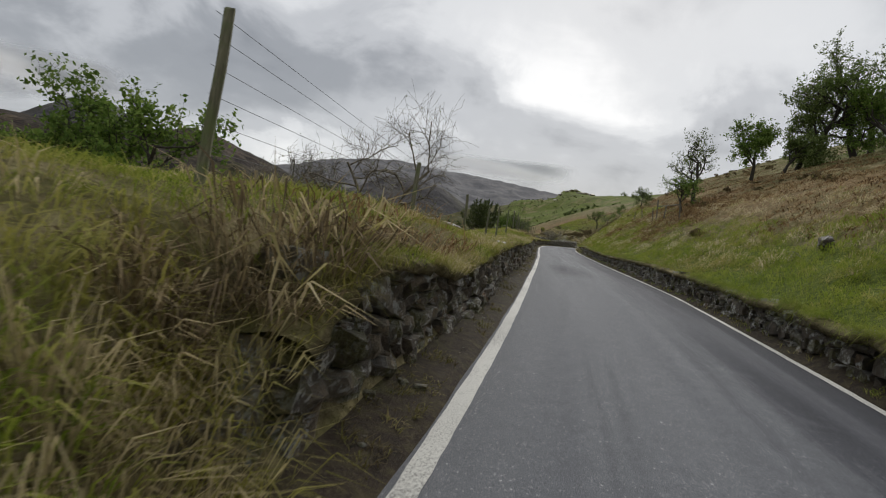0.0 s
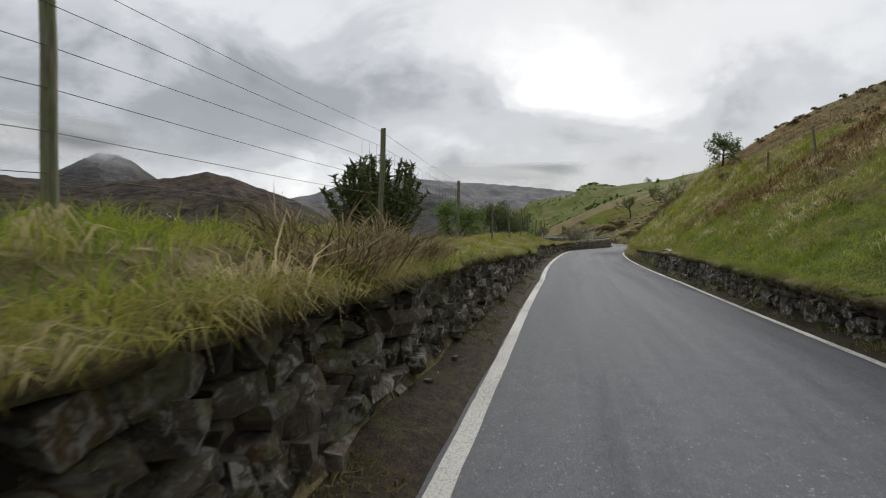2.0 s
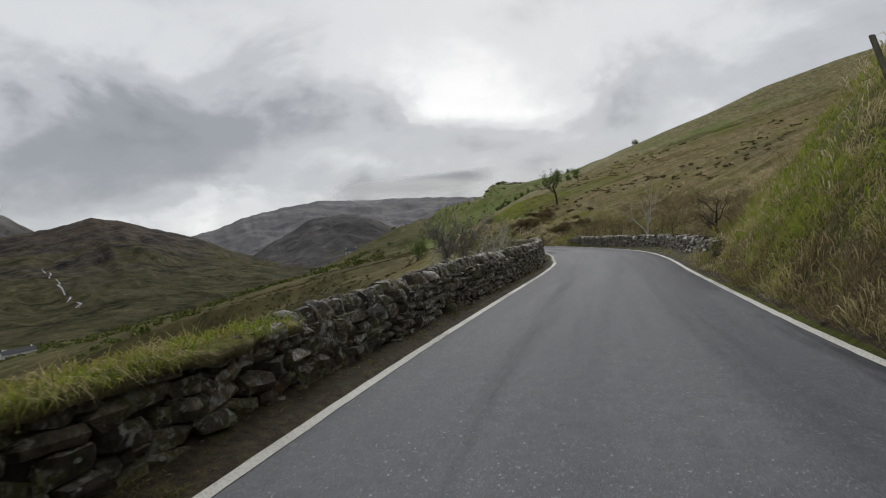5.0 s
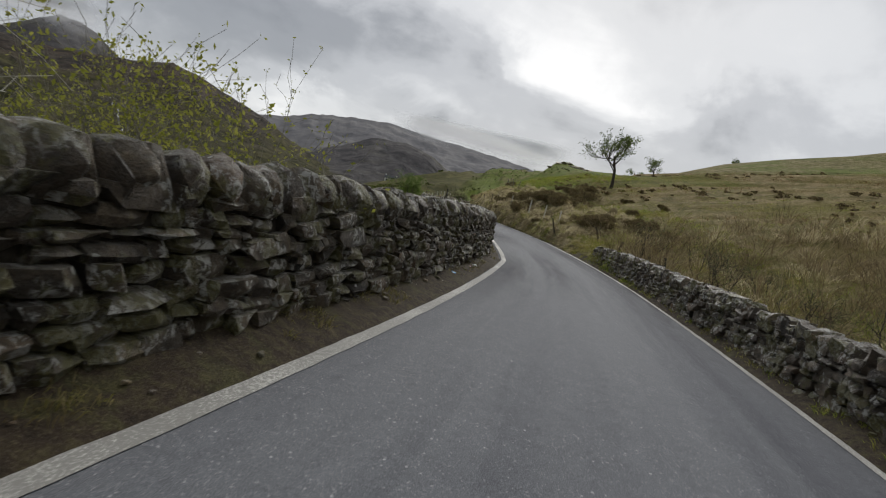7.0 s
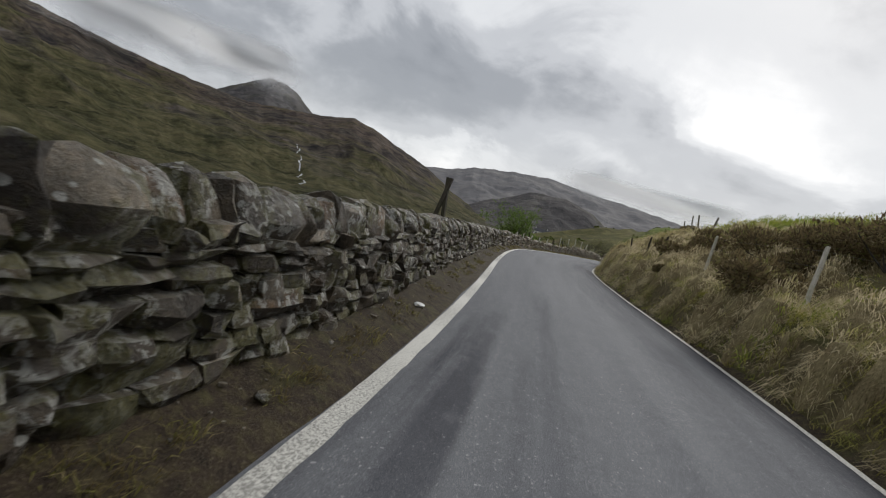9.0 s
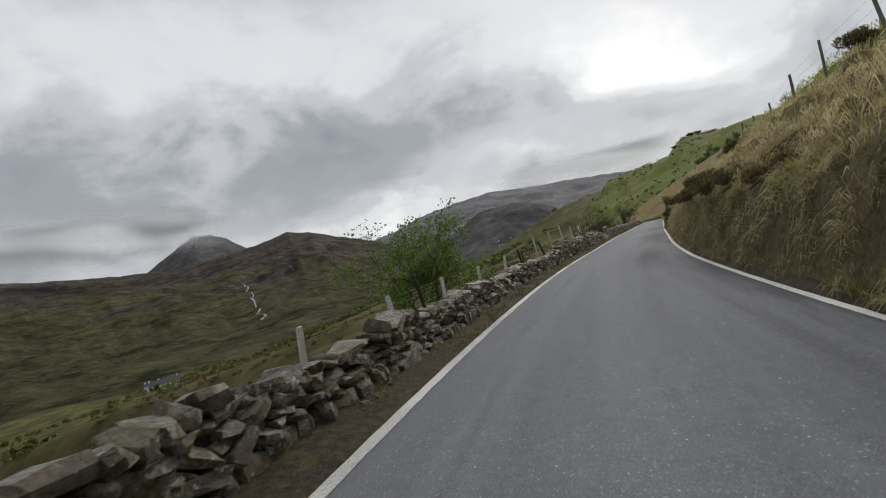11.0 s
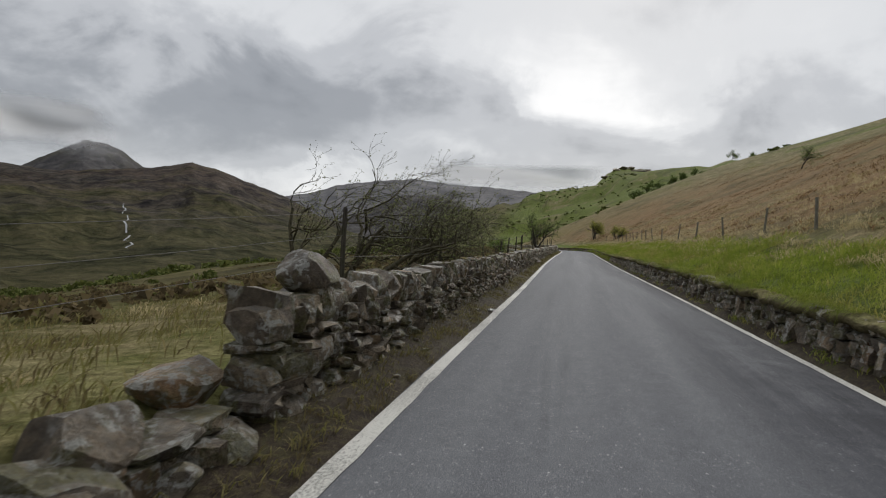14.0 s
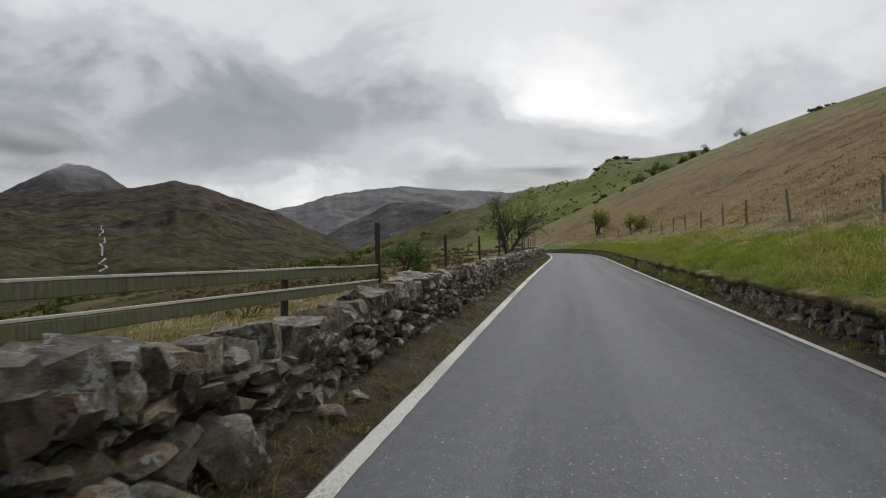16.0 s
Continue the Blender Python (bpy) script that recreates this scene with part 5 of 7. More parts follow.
tussocks("dead_stalks", -1, 0.10, 0.24, 0.62, 1.15, 26, 60, 0.22, 0.40, 0.012, DEAD_STALK, "tangle of brown dead stalks on the broken bank", category="dead grass", droop=1.0, top=H_LEFT_BANK)
tussocks("straw_grass", -1, 0.02, 0.13, 0.50, 0.85, 22, 90, 0.20, 0.42, 0.008, BLADE_STRAW, "straw grass hanging down the broken bank", droop=1.5)
grass("dead_bracken", -1, 0.10, 0.22, 0.60, 1.0, 60, 0.75, 0.016, BLADE_STRAW, "long pale bracken stems lying on the bank", category="bracken", lean=1.2, droop=1.1, top=H_LEFT_BANK)
tussocks("dead_stalks", -1, 2.16, 2.36, 0.60, 1.2, 34, 60, 0.22, 0.40, 0.012, DEAD_STALK, "clump of brown dead stalks on the edge of the bank", category="dead grass", droop=0.4, top=H_LEFT_BANK)
# twiggy brown thickets in the gully, and scrub over the hills
tussocks("gully_thicket", 1, 6.0, 8.9, 1.8, 14, 300, 80, 0.6, 1.7, 0.014, DEAD_STALK, "leafless brown thicket in the gully beside the wall", category="thicket", droop=0.15)
tussocks("gully_thicket", 1, 6.1, 8.8, 3.0, 18, 260, 60, 0.5, 0.9, 0.02, BLADE_TUSSOCK, "green-brown briars in the gully beside the wall", category="thicket", droop=0.6)


def hill_places(n, x0, x1, y0, y1, scale, seed, thr):
    x, y = rng.uniform(x0, x1, n), rng.uniform(y0, y1, n)
    keep = fbm(x * scale, y * scale, 4, seed) > thr
    return x[keep], y[keep]


for n, box, scale, seed, thr, lo, hi, mat, leaves, leaf, label in (
        (1600, (-60, 60, 130, 420), 0.03, 51, 0.10, 0.3, 0.9, SCRUB_GREEN, 10, 0.30, "dark green scrub and small trees over the far hill"),
        (3800, (-75, -7, -70, 170), 0.05, 53, -0.05, 0.2, 0.75, HEATHER, 11, 0.14, "dark heather and rushes over the falling pasture"),
        (2600, (-420, -60, -100, 520), 0.018, 54, 0.08, 1.0, 3.4, SCRUB_GREEN, 8, 0.75, "dark scrub and small trees on the valley floor"),
        (900, (10, 60, -285, -180), 0.07, 55, 0.10, 0.2, 0.6, HEATHER, 16, 0.10, "brown heather patches on the hillside"),
        (900, (12, 60, -125, -20), 0.08, 56, 0.06, 0.15, 0.5, HEATHER, 16, 0.09, "brown heather patches on the slope")):
    hx, hy = hill_places(n, *box, scale, seed, thr)
    if seed > 54:
        keep = hx - np.interp(hy, _py, _px) > 11
        hx, hy = hx[keep], hy[keep]
    scrub("hill_scrub", hx, hy, rng.uniform(lo, hi, len(hx)), mat, label, leaves, leaf)


# ---- trees and shrubs ----
def tube(points, radii, sides, V, F):
    p = np.asarray(points)
    t = np.gradient(p, axis=0)
    t /= np.linalg.norm(t, axis=1)[:, None] + 1e-9
    ref = np.where(np.abs(t[:, 2:3]) > 0.9, np.array([[1.0, 0, 0]]), np.array([[0, 0, 1.0]]))
    u = np.cross(t, ref)
    u /= np.linalg.norm(u, axis=1)[:, None] + 1e-9
    v = np.cross(t, u)
    a = np.arange(sides) * 2 * np.pi / sides
    ring = p[:, None] + (u[:, None] * np.cos(a)[None, :, None] + v[:, None] * np.sin(a)[None, :, None]) * np.asarray(radii)[:, None, None]
    base = sum(len(q) for q in V)
    V.append(ring.reshape(-1, 3))
    i = np.arange(len(p) - 1)[:, None] * sides + np.arange(sides)[None]
    j = np.arange(len(p) - 1)[:, None] * sides + (np.arange(sides)[None] + 1) % sides
    F.append((np.stack([i, j, j + sides, i + sides], -1) + base).reshape(-1, 4))


def tree(name, x, y, height, label, leaf=None, leaves=1500, leaf_size=0.06, bark=None, spread=0.8, wind=(0.15, 0.25), levels=4, kids=5, stems=1, seed=0, radius=None, crook=0.35, category="tree", sink=0.12, first=0.35, droop=0.0):
    r = np.random.default_rng(seed + 100)
    z0 = float(surface_z(x, y)[0]) - sink
    root = new(name)
    root.location = (x, y, z0)
    V2, F2, tips = [], [], []
    wv = np.array([wind[0], wind[1], 0.0])
    radius = radius or height * 0.028

    def grow(p, d, length, rad, level):
        n = 5 if level < 2 else 3 if level < 3 else 2
        pts, dd = [p], d
        for k in range(n):
            dd = dd + r.normal(0, crook, 3) * (0.5 if level == 0 else 1) + wv * (0.25 + 0.25 * level) * 0.5 + np.array([0, 0, 0.10 - droop * level])
            dd /= np.linalg.norm(dd)
            pts.append(pts[-1] + dd * length / n)
        taper = np.linspace(1, 0.45 if level < levels - 1 else 0.15, n + 1)
        if level == 0:
            V, F = [], []
            tube(pts, np.maximum(rad * taper, 0.003), 7, V, F)
            mesh_object("trunk", np.concatenate(V), np.concatenate(F), bark or BARK, root, smooth=True)
        else:
            tube(pts, np.maximum(rad * taper, 0.003), 4 if level == 1 else 3, V2, F2)
        if level >= levels - 2:
            tips.extend(pts[1:])
        if level == levels - 1:
            return
        count = kids + (r.integers(0, 3) if level else 1)
        for k in range(count):
            f = first + (1 - first) * (k + r.uniform(0.2, 0.9)) / count
            q = f * n
            i = min(int(q), n - 1)
            start = np.array(pts[i]) + (np.array(pts[i + 1]) - np.array(pts[i])) * (q - i)
            out = r.normal(0, 1, 3)
            out -= out.dot(dd) * dd
            out /= np.linalg.norm(out)
            nd = dd * 0.55 + out * spread + wv * 0.5 + np.array([0, 0, 0.12])
            nd /= np.linalg.norm(nd)
            grow(start, nd, length * r.uniform(0.48, 0.72), rad * taper[i] * 0.58, level + 1)

    for k in range(stems):
        d = np.array([r.normal(0, 0.25 if stems > 1 else 0.08), r.normal(0, 0.25 if stems > 1 else 0.08), 1.0]) + wv * 0.3
        if stems > 1:
            d[:2] += 0.5 * np.array([math.cos(k * 2.4), math.sin(k * 2.4)])
        grow(np.array([r.normal(0, 0.06 * stems), r.normal(0, 0.06 * stems), 0.0]), d / np.linalg.norm(d), height * (0.52 if stems == 1 else 0.6), radius, 0)
    if V2:
        tagged(mesh_object("branchwork", np.concatenate(V2), np.concatenate(F2), bark or BARK, root, smooth=True), kind="stuff")
    if leaf and leaves:
        tp = np.array(tips)
        c = tp[r.integers(0, len(tp), leaves)] + r.normal(0, leaf_size * 1.2, (leaves, 3))
        a, b = r.normal(0, 1, (leaves, 3)), r.normal(0, 1, (leaves, 3))
        a /= np.linalg.norm(a, axis=1)[:, None]
        b -= (a * b).sum(1)[:, None] * a
        b /= np.linalg.norm(b, axis=1)[:, None]
        sz = leaf_size * r.uniform(0.5, 1.3, (leaves, 1))
        L = np.stack([c - a * sz, c + b * sz * 0.5, c + a * sz, c - b * sz * 0.5], 1)
        mesh_object("crown", L.reshape(-1, 3), np.arange(leaves * 4).reshape(-1, 4), leaf, root)
    return tagged(root, label, category)


BARE = "bare grey-branched thorn tree behind the bank"
tree("hawthorn_tree", -8.2, -272.0, 2.6, "leafy young hawthorn behind the roadside bank", LEAF_FRESH, 7000, 0.06, seed=1, stems=2, levels=4)
tree("hawthorn_tree", -6.4, -272.4, 2.3, "leafy young hawthorn behind the roadside bank", LEAF_FRESH, 5200, 0.055, seed=2, stems=2)
tree("thorn_tree", -6.0, -264.1, 3.0, BARE, LEAF_BUD, 300, 0.03, bark=BARK, seed=3, stems=2, kids=6)
tree("thorn_tree", -2.6, -268.1, 3.3, "dark bare thorn tree spreading over the fence", LEAF_BUD, 250, 0.03, bark=BARK_TWIG, seed=4, spread=0.85, kids=6, stems=2, wind=(0.05, 0.1), radius=0.06)
tree("thorn_tree", -6.2, -268.2, 3.2, BARE, LEAF_BUD, 200, 0.03, bark=BARK_GREY, seed=5, stems=3)
tree("hawthorn_tree", -3.6, -214.3, 2.5, "low spreading hawthorn with green leaves by the fence", LEAF_FRESH, 4200, 0.06, seed=7, spread=1.1, stems=2, wind=(0.3, 0.1))
tree("hawthorn_tree", -2.8, -201.0, 3.1, "dense dark green hawthorn beside the fence", LEAF_DARK, 15000, 0.06, seed=8, spread=1.25, stems=3, wind=(0.5, 0.2), kids=6)
tree("hawthorn_tree", -4.1, -210.2, 2.5, "young hawthorn with pale green leaves", LEAF_FRESH, 3000, 0.05, seed=9, stems=2)
tree("ash_tree", 5.0, -155.6, 7.6, "bare grey ash tree behind the parapet wall", LEAF_BUD, 150, 0.03, bark=BARK_GREY, seed=10, kids=6, spread=0.9, wind=(0.25, 0.0), radius=0.17, first=0.25, crook=0.45)
tree("ash_tree", 3.4, -159.5, 7.4, "bare grey ash tree behind the parapet wall", LEAF_BUD, 200, 0.04, bark=BARK_GREY, seed=11, kids=6, spread=0.9)
tree("dead_tree", 7.5, -154.8, 4.3, "thin dead shrub with bleached stems behind the wall", None, 0, bark=BARK_WHITE, seed=12, kids=3, levels=4, stems=2, radius=0.05)
tree("dead_tree", 5.4, -160.6, 4.0, "thin dead shrub with bleached stems behind the wall", None, 0, bark=BARK_WHITE, seed=112, kids=4, levels=4, stems=3, radius=0.05)
tree("willow_shrub", 7.6, -149.9, 4.0, "yellow-green willow shrub behind the parapet wall", LEAF_YELLOW, 3600, 0.035, bark=BARK_GREY, seed=13, stems=7, kids=6, levels=3, spread=0.45, radius=0.022, wind=(-0.05, 0.1))
tree("willow_shrub", 5.9, -148.2, 4.3, "yellow-green willow shrub behind the parapet wall", LEAF_YELLOW, 3800, 0.035, bark=BARK_GREY, seed=14, stems=7, kids=6, levels=3, spread=0.5, radius=0.022, wind=(-0.05, 0.1))
tree("hawthorn_tree", 12.6, -187.6, 3.5, "light green hawthorn above the slipped bank", LEAF_FRESH, 5200, 0.045, bark=BARK_TWIG, seed=114, stems=2)
tree("willow_shrub", 9.3, -133.6, 2.7, "sparse budding sapling behind the parapet wall", LEAF_FRESH, 260, 0.045, seed=15, stems=5, kids=2, levels=3, spread=0.4)
tree("hawthorn_tree", -6.9, -65.2, 5.3, "lone green hawthorn below the broken wall", LEAF_FRESH, 14000, 0.065, seed=16, stems=4, spread=0.6, kids=5, crook=0.42, radius=0.075)
WIL = "wind-swept willow scrub with budding twigs behind the wall"
for i, (x, y, h) in enumerate(((-4.3, -22.3, 3.7), (-5.0, -21.1, 4.0), (-3.9, -20.0, 3.0), (-5.7, -22.2, 3.6))):
    tree("willow_scrub", x, y, h, WIL, LEAF_BUD, 3400, 0.022, bark=BARK_MOSS, seed=20 + i, stems=3, kids=4, spread=0.62, wind=(0.60, 0.18), levels=4, radius=0.075, crook=0.46)
tree("rowan_tree", -4.1, 46.0, 5.2, "small green tree behind the wall", LEAF_DARK, 3600, 0.07, seed=30, stems=3, spread=0.45)
tree("hawthorn_tree", -7.5, 27.0, 2.2, "low green thorn bush in the field", LEAF_FRESH, 1800, 0.06, seed=31, stems=3)
tree("hawthorn_tree", 12.2, -233.6, 4.3, "wind-bent hawthorn with fresh green leaves on the slope", LEAF_FRESH, 2600, 0.065, seed=33, spread=0.9, wind=(-0.12, 0.0), first=0.45)
for i, (x, y, h) in enumerate(((21.2, -221, 7.0), (23.4, -222, 6.4), (25.6, -220, 10.0), (27.9, -219, 11.5), (30.2, -221, 12.5), (33.5, -217, 12.0), (31.5, -226, 8.5))):
    tree("hill_tree", x, y, h, "green-leaved tree in the copse above the road", LEAF_DARK if i % 3 else LEAF_FRESH, 6500, 0.12, seed=34 + i, spread=0.85)
tree("hill_tree", 14.8, -226.5, 7.5, "half-bare tree on the hillside above the bracken", LEAF_DARK, 2600, 0.09, seed=41, spread=0.9, bark=BARK)
tree("hill_tree", 20.0, -172.0, 4.6, "small green tree on the hillside", LEAF_DARK, 3600, 0.09, seed=42)
tree("hill_tree", 22.0, -168.5, 4.8, "small green tree on the hillside", LEAF_FRESH, 3000, 0.09, seed=43)
tree("hill_tree", 16.4, -190.9, 4.2, "dark small tree on the steep slope", LEAF_DARK, 3600, 0.08, seed=44)
tree("hill_tree", 47.0, 45.0, 4.5, "lone small tree on the upper slope", LEAF_DARK, 1500, 0.12, seed=45)
tree("hawthorn_tree", 20.3, -94.7, 7.2, "lone wind-bent hawthorn on the crest", LEAF_DARK, 3600, 0.08, seed=46, spread=0.46, wind=(0.04, 0.0), first=0.45, crook=0.28)
tree("hawthorn_tree", 33.3, -48.4, 4.4, "small wind-bent hawthorn on the crest", LEAF_DARK, 1500, 0.10, seed=47, wind=(0.10, 0.0))
tree("hawthorn_tree", 73.0, 34.7, 4.5, "tiny far hawthorn on the crest", LEAF_DARK, 900, 0.14, seed=48)
tree("dead_tree", 17.4, -151.0, 5.4, "slender bleached dead tree behind the low parapet", None, 0, bark=BARK_WHITE, seed=53, kids=3, levels=4, spread=0.30, wind=(0.0, 0.0), radius=0.09, crook=0.16, first=0.4)
tree("ash_tree", 23.0, -149.5, 5.5, "bare tree at the edge of the gully", LEAF_BUD, 200, 0.04, bark=BARK, seed=50)
for i in range(14):
    x, y = at(6.9 + 0.13 * i, 6.6 + 4.5 * ((i * 0.618) % 1))
    tree("gully_scrub", float(x), float(y), 1.9 + 0.8 * ((i * 0.37) % 1), "brown leafless scrub in the gully beside the wall", LEAF_BUD, 500, 0.03, bark=BARK, seed=60 + i, stems=5, kids=4, levels=3, spread=0.45, radius=0.022, category="shrub")
tree("hill_tree", 29.8, 47.8, 3.8, "bare thorn on the bracken slope", LEAF_DARK, 900, 0.08, seed=80)
tree("hill_tree", 78.0, 268.0, 6.0, "small wind-bent tree on the skyline", LEAF_DARK, 900, 0.22, seed=81)
tree("hill_tree", 86.0, 262.0, 7.0, "small wind-bent tree on the skyline", LEAF_DARK, 1100, 0.22, seed=82)
for i, (x, y) in enumerate(((26, 168), (30, 176), (35, 172), (24, 182), (40, 186), (46, 190))):
    tree("hill_tree", x, y, 4.5, "dark green tree in the fold of the far hill", LEAF_DARK, 1100, 0.22, seed=83 + i, stems=2, levels=3)
tree("hawthorn_tree", 5.5, 84.0, 3.8, "upright yellow-green bush at the bend of the road", LEAF_YELLOW, 1800, 0.11, seed=90, stems=4, spread=0.5)
tree("hawthorn_tree", 8.5, 70.0, 2.6, "upright yellow-green bush at the bend of the road", LEAF_YELLOW, 1300, 0.10, seed=91, stems=5, spread=0.5)


def gorse(x, y, h, seed, label="dark spiny gorse bush on the slope", n=3000, wide=1.3, shoots=60):
    """A dense bush of spiny shoots fanning from the root."""
    r = np.random.default_rng(seed)
    root = new("gorse_bush")
    root.location = (x, y, float(surface_z(x, y)[0]) - 0.1)
    V, F, tipv = [], [], []
    for k in range(shoots):
        a, e = r.uniform(0, 6.28), r.uniform(0.0, 1.0) ** 0.8
        d = np.array([math.cos(a) * (1.1 - e) * wide, math.sin(a) * (1.1 - e) * wide, 0.25 + e])
        d /= np.linalg.norm(d)
        p = [np.array([r.normal(0, 0.12 * h), r.normal(0, 0.12 * h), 0.0])]
        reach = h * r.uniform(0.65, 1.05) * (1.0 + 0.35 * (wide - 1) * (1 - e))
        for i in range(4):
            d = d + r.normal(0, 0.16, 3) + np.array([0, 0, 0.10])
            d /= np.linalg.norm(d)
            p.append(p[-1] + d * reach / 4)
        tube(p, np.linspace(0.012 * h, 0.004 * h, 5), 3, V, F)
        p = np.array(p)
        f = r.uniform(0.2, 1, n // shoots) ** 0.7
        i = np.minimum((f * 4).astype(int), 3)
        tipv.append(p[i] + (p[i + 1] - p[i]) * (f * 4 - i)[:, None])
    mesh_object("stem", np.concatenate(V), np.concatenate(F), BARK, root)
    c = np.concatenate(tipv)
    m = len(c)
    d = r.normal(0, 1, (m, 3)) + np.array([0, 0, 0.5])
    d /= np.linalg.norm(d, axis=1)[:, None]
    w_ = np.cross(d, r.normal(0, 1, (m, 3)))
    w_ /= np.linalg.norm(w_, axis=1)[:, None]
    l = (0.05 + 0.05 * h) * r.uniform(0.6, 1.3, (m, 1))
    T3 = np.stack([c - w_ * l * 0.16, c + w_ * l * 0.16, c + d * l], 1)
    mesh_object("foliage", T3.reshape(-1, 3), np.arange(m * 3).reshape(-1, 3), GORSE, root)
    return tagged(root, label, "bush")


def bush(x, y, h, wide, seed, mat, label, n=2600, name="heather_bush"):
    """A rough mound of small leaves over twiggy stems."""
    r = np.random.default_rng(seed)
    root = new(name)
    root.location = (x, y, float(surface_z(x, y)[0]) - 0.08)
    V, F = [], []
    cen = []
    for k in range(9):
        a, f = r.uniform(0, 6.28), math.sqrt(r.uniform(0, 1))
        top = np.array([math.cos(a) * f * wide * h * 0.5, math.sin(a) * f * wide * h * 0.5, h * (0.9 - 0.45 * f) * r.uniform(0.7, 1.0)])
        cen.append(top)
        p = [np.array([0, 0, 0.0]), top * np.array([0.55, 0.55, 0.4]) + r.normal(0, 0.05, 3), top, top + np.array([r.normal(0, 0.1), r.normal(0, 0.1), 0.18]) * h]
        tube(p, np.array([0.022, 0.016, 0.010, 0.004]) * h, 4, V, F)
    mesh_object("stem", np.concatenate(V), np.concatenate(F), BARK, root)
    cen = np.array(cen)
    c = cen[r.integers(0, 9, n)]
    d = r.normal(0, 1, (n, 3))
    d /= np.linalg.norm(d, axis=1)[:, None]
    p = c + d * (h * 0.30 * r.uniform(0.2, 1.0, (n, 1)) ** 0.4) * np.array([1.15, 1.15, 0.85])
    up_ = d + r.normal(0, 0.6, (n, 3)) + np.array([0, 0, 0.5])
    up_ /= np.linalg.norm(up_, axis=1)[:, None]
    w_ = np.cross(up_, r.normal(0, 1, (n, 3)))
    w_ /= np.linalg.norm(w_, axis=1)[:, None]
    l = (0.05 + 0.03 * h) * r.uniform(0.6, 1.4, (n, 1))
    L = np.stack([p - w_ * l * 0.25, p + w_ * l * 0.25, p + up_ * l * 1.3], 1)
    keep = L[:, 0, 2] > 0.02
    L = L[keep]
    mesh_object("foliage", L.reshape(-1, 3), np.arange(len(L) * 3).reshape(-1, 3), mat, root)
    return tagged(root, label, "bush", "roadside bushes")


gorse(-4.3, -225.6, 3.6, 1, "tall dark gorse bush beside the fence", 15000, 0.75, 80)
# Row of dark bushes added in place of the overhung earth scarp
for i in range(7):
    bush(9.5 + 0.62 * i, -189.7 - 0.12 * i, 0.8, 1.9, 140 + i, DEAD_STALK, "dark bushes standing in for the scarp of the slipped bank", 2000, "scarp_bush")
BROWN = "dark brown heather bush among the tussocks"
for i, (x, y, h) in enumerate(((16.2, -118.2, 1.0), (16.7, -119.6, 1.1), (17.1, -120.4, 1.0), (17.9, -118.2, 0.9), (19.2, -119.4, 0.8), (19.7, -120.4, 0.8), (19.6, -114.7, 0.7), (15.0, -108.6, 1.3), (15.9, -107.0, 1.5), (16.6, -105.0, 1.5), (14.3, -105.4, 1.3), (12.4, -102.2, 1.2), (11.4, -100.4, 1.2), (9.9, -97.8, 0.9), (13.7, -103.6, 1.3), (17.3, -102.1, 1.2))):
    bush(x, y, h, 1.9, 240 + i, HEATHER, BROWN, 3200)
for i, (x, y, h) in enumerate(((5.5, -33.4, 1.0), (5.1, -35.4, 1.15), (5.2, -37.0, 1.2), (5.8, -36.0, 1.25), (6.0, -34.4, 1.2), (5.3, -38.6, 1.0), (4.0, -36.6, 0.7), (3.9, -38.0, 0.7), (7.8, -36.4, 1.0), (9.2, -35.4, 1.0), (10.6, -34.2, 0.9))):
    bush(x, y, h, 1.7, 270 + i, DEAD_STALK, "dark leafless heather on the slipped peat bank", 4200)
for i, (x, y, h) in enumerate(((11.8, -107.2, 1.9), (10.4, -96.5, 1.2), (12.4, -99.0, 1.3), (13.4, -102.8, 1.3), (16.2, -118.6, 1.0), (17.6, -116.5, 1.0), (14.6, -101.8, 1.5), (17.0, -108.0, 1.0), (19.5, -121.5, 0.8),
                               (22.0, -112.0, 0.8), (20.6, -122.0, 0.9), (15.5, -95.0, 1.2), (13.8, -99.6, 1.4), (15.5, -104.5, 1.3), (20.5, -106.0, 0.8), (12.8, -104.6, 1.2), (16.0, -99.0, 1.3), (9.0, -251.0, 0.8), (13.0, -205.0, 0.9))):
    bush(x, y, h * 0.6, 2.0, 20 + i, HEATHER, BROWN, 3200)
# Overhanging heather; some low bushes stand in for dark hollows in the peat
for i, (s_, q_, h) in enumerate(((13.74, 1.5, 1.3), (13.80, 2.4, 1.5), (13.72, 2.9, 1.3), (13.86, 1.3, 0.9), (13.90, 3.2, 1.1), (13.62, 3.9, 1.2), (13.55, 4.8, 1.2), (13.88, 0.75, 0.7), (13.45, 0.75, 0.8), (13.36, 0.95, 0.8), (13.0, 0.8, 0.7), (12.9, 2.2, 0.7), (12.6, 0.9, 0.7), (12.2, 0.8, 0.8), (12.05, 1.1, 0.9),
                                (11.95, 0.8, 0.8), (11.86, 0.9, 0.8), (11.7, 1.3, 0.8), (12.4, 3.1, 0.8), (12.75, 4.2, 0.9), (13.2, 4.6, 1.1), (12.2, 6.2, 1.0), (11.6, 5.6, 1.0), (9.75, 1.3, 0.6), (9.4, 1.0, 0.5), (9.2, 1.7, 0.6), (10.1, 0.9, 0.6))):
    x, y = at(s_, edge_r(s_) + q_)
    bush(float(x), float(y), h * 0.72, 2.0, 60 + i, HEATHER, "dark heather overhanging the tussocky bank, some in place of peat hollows", 3000)

# ---- fences ----


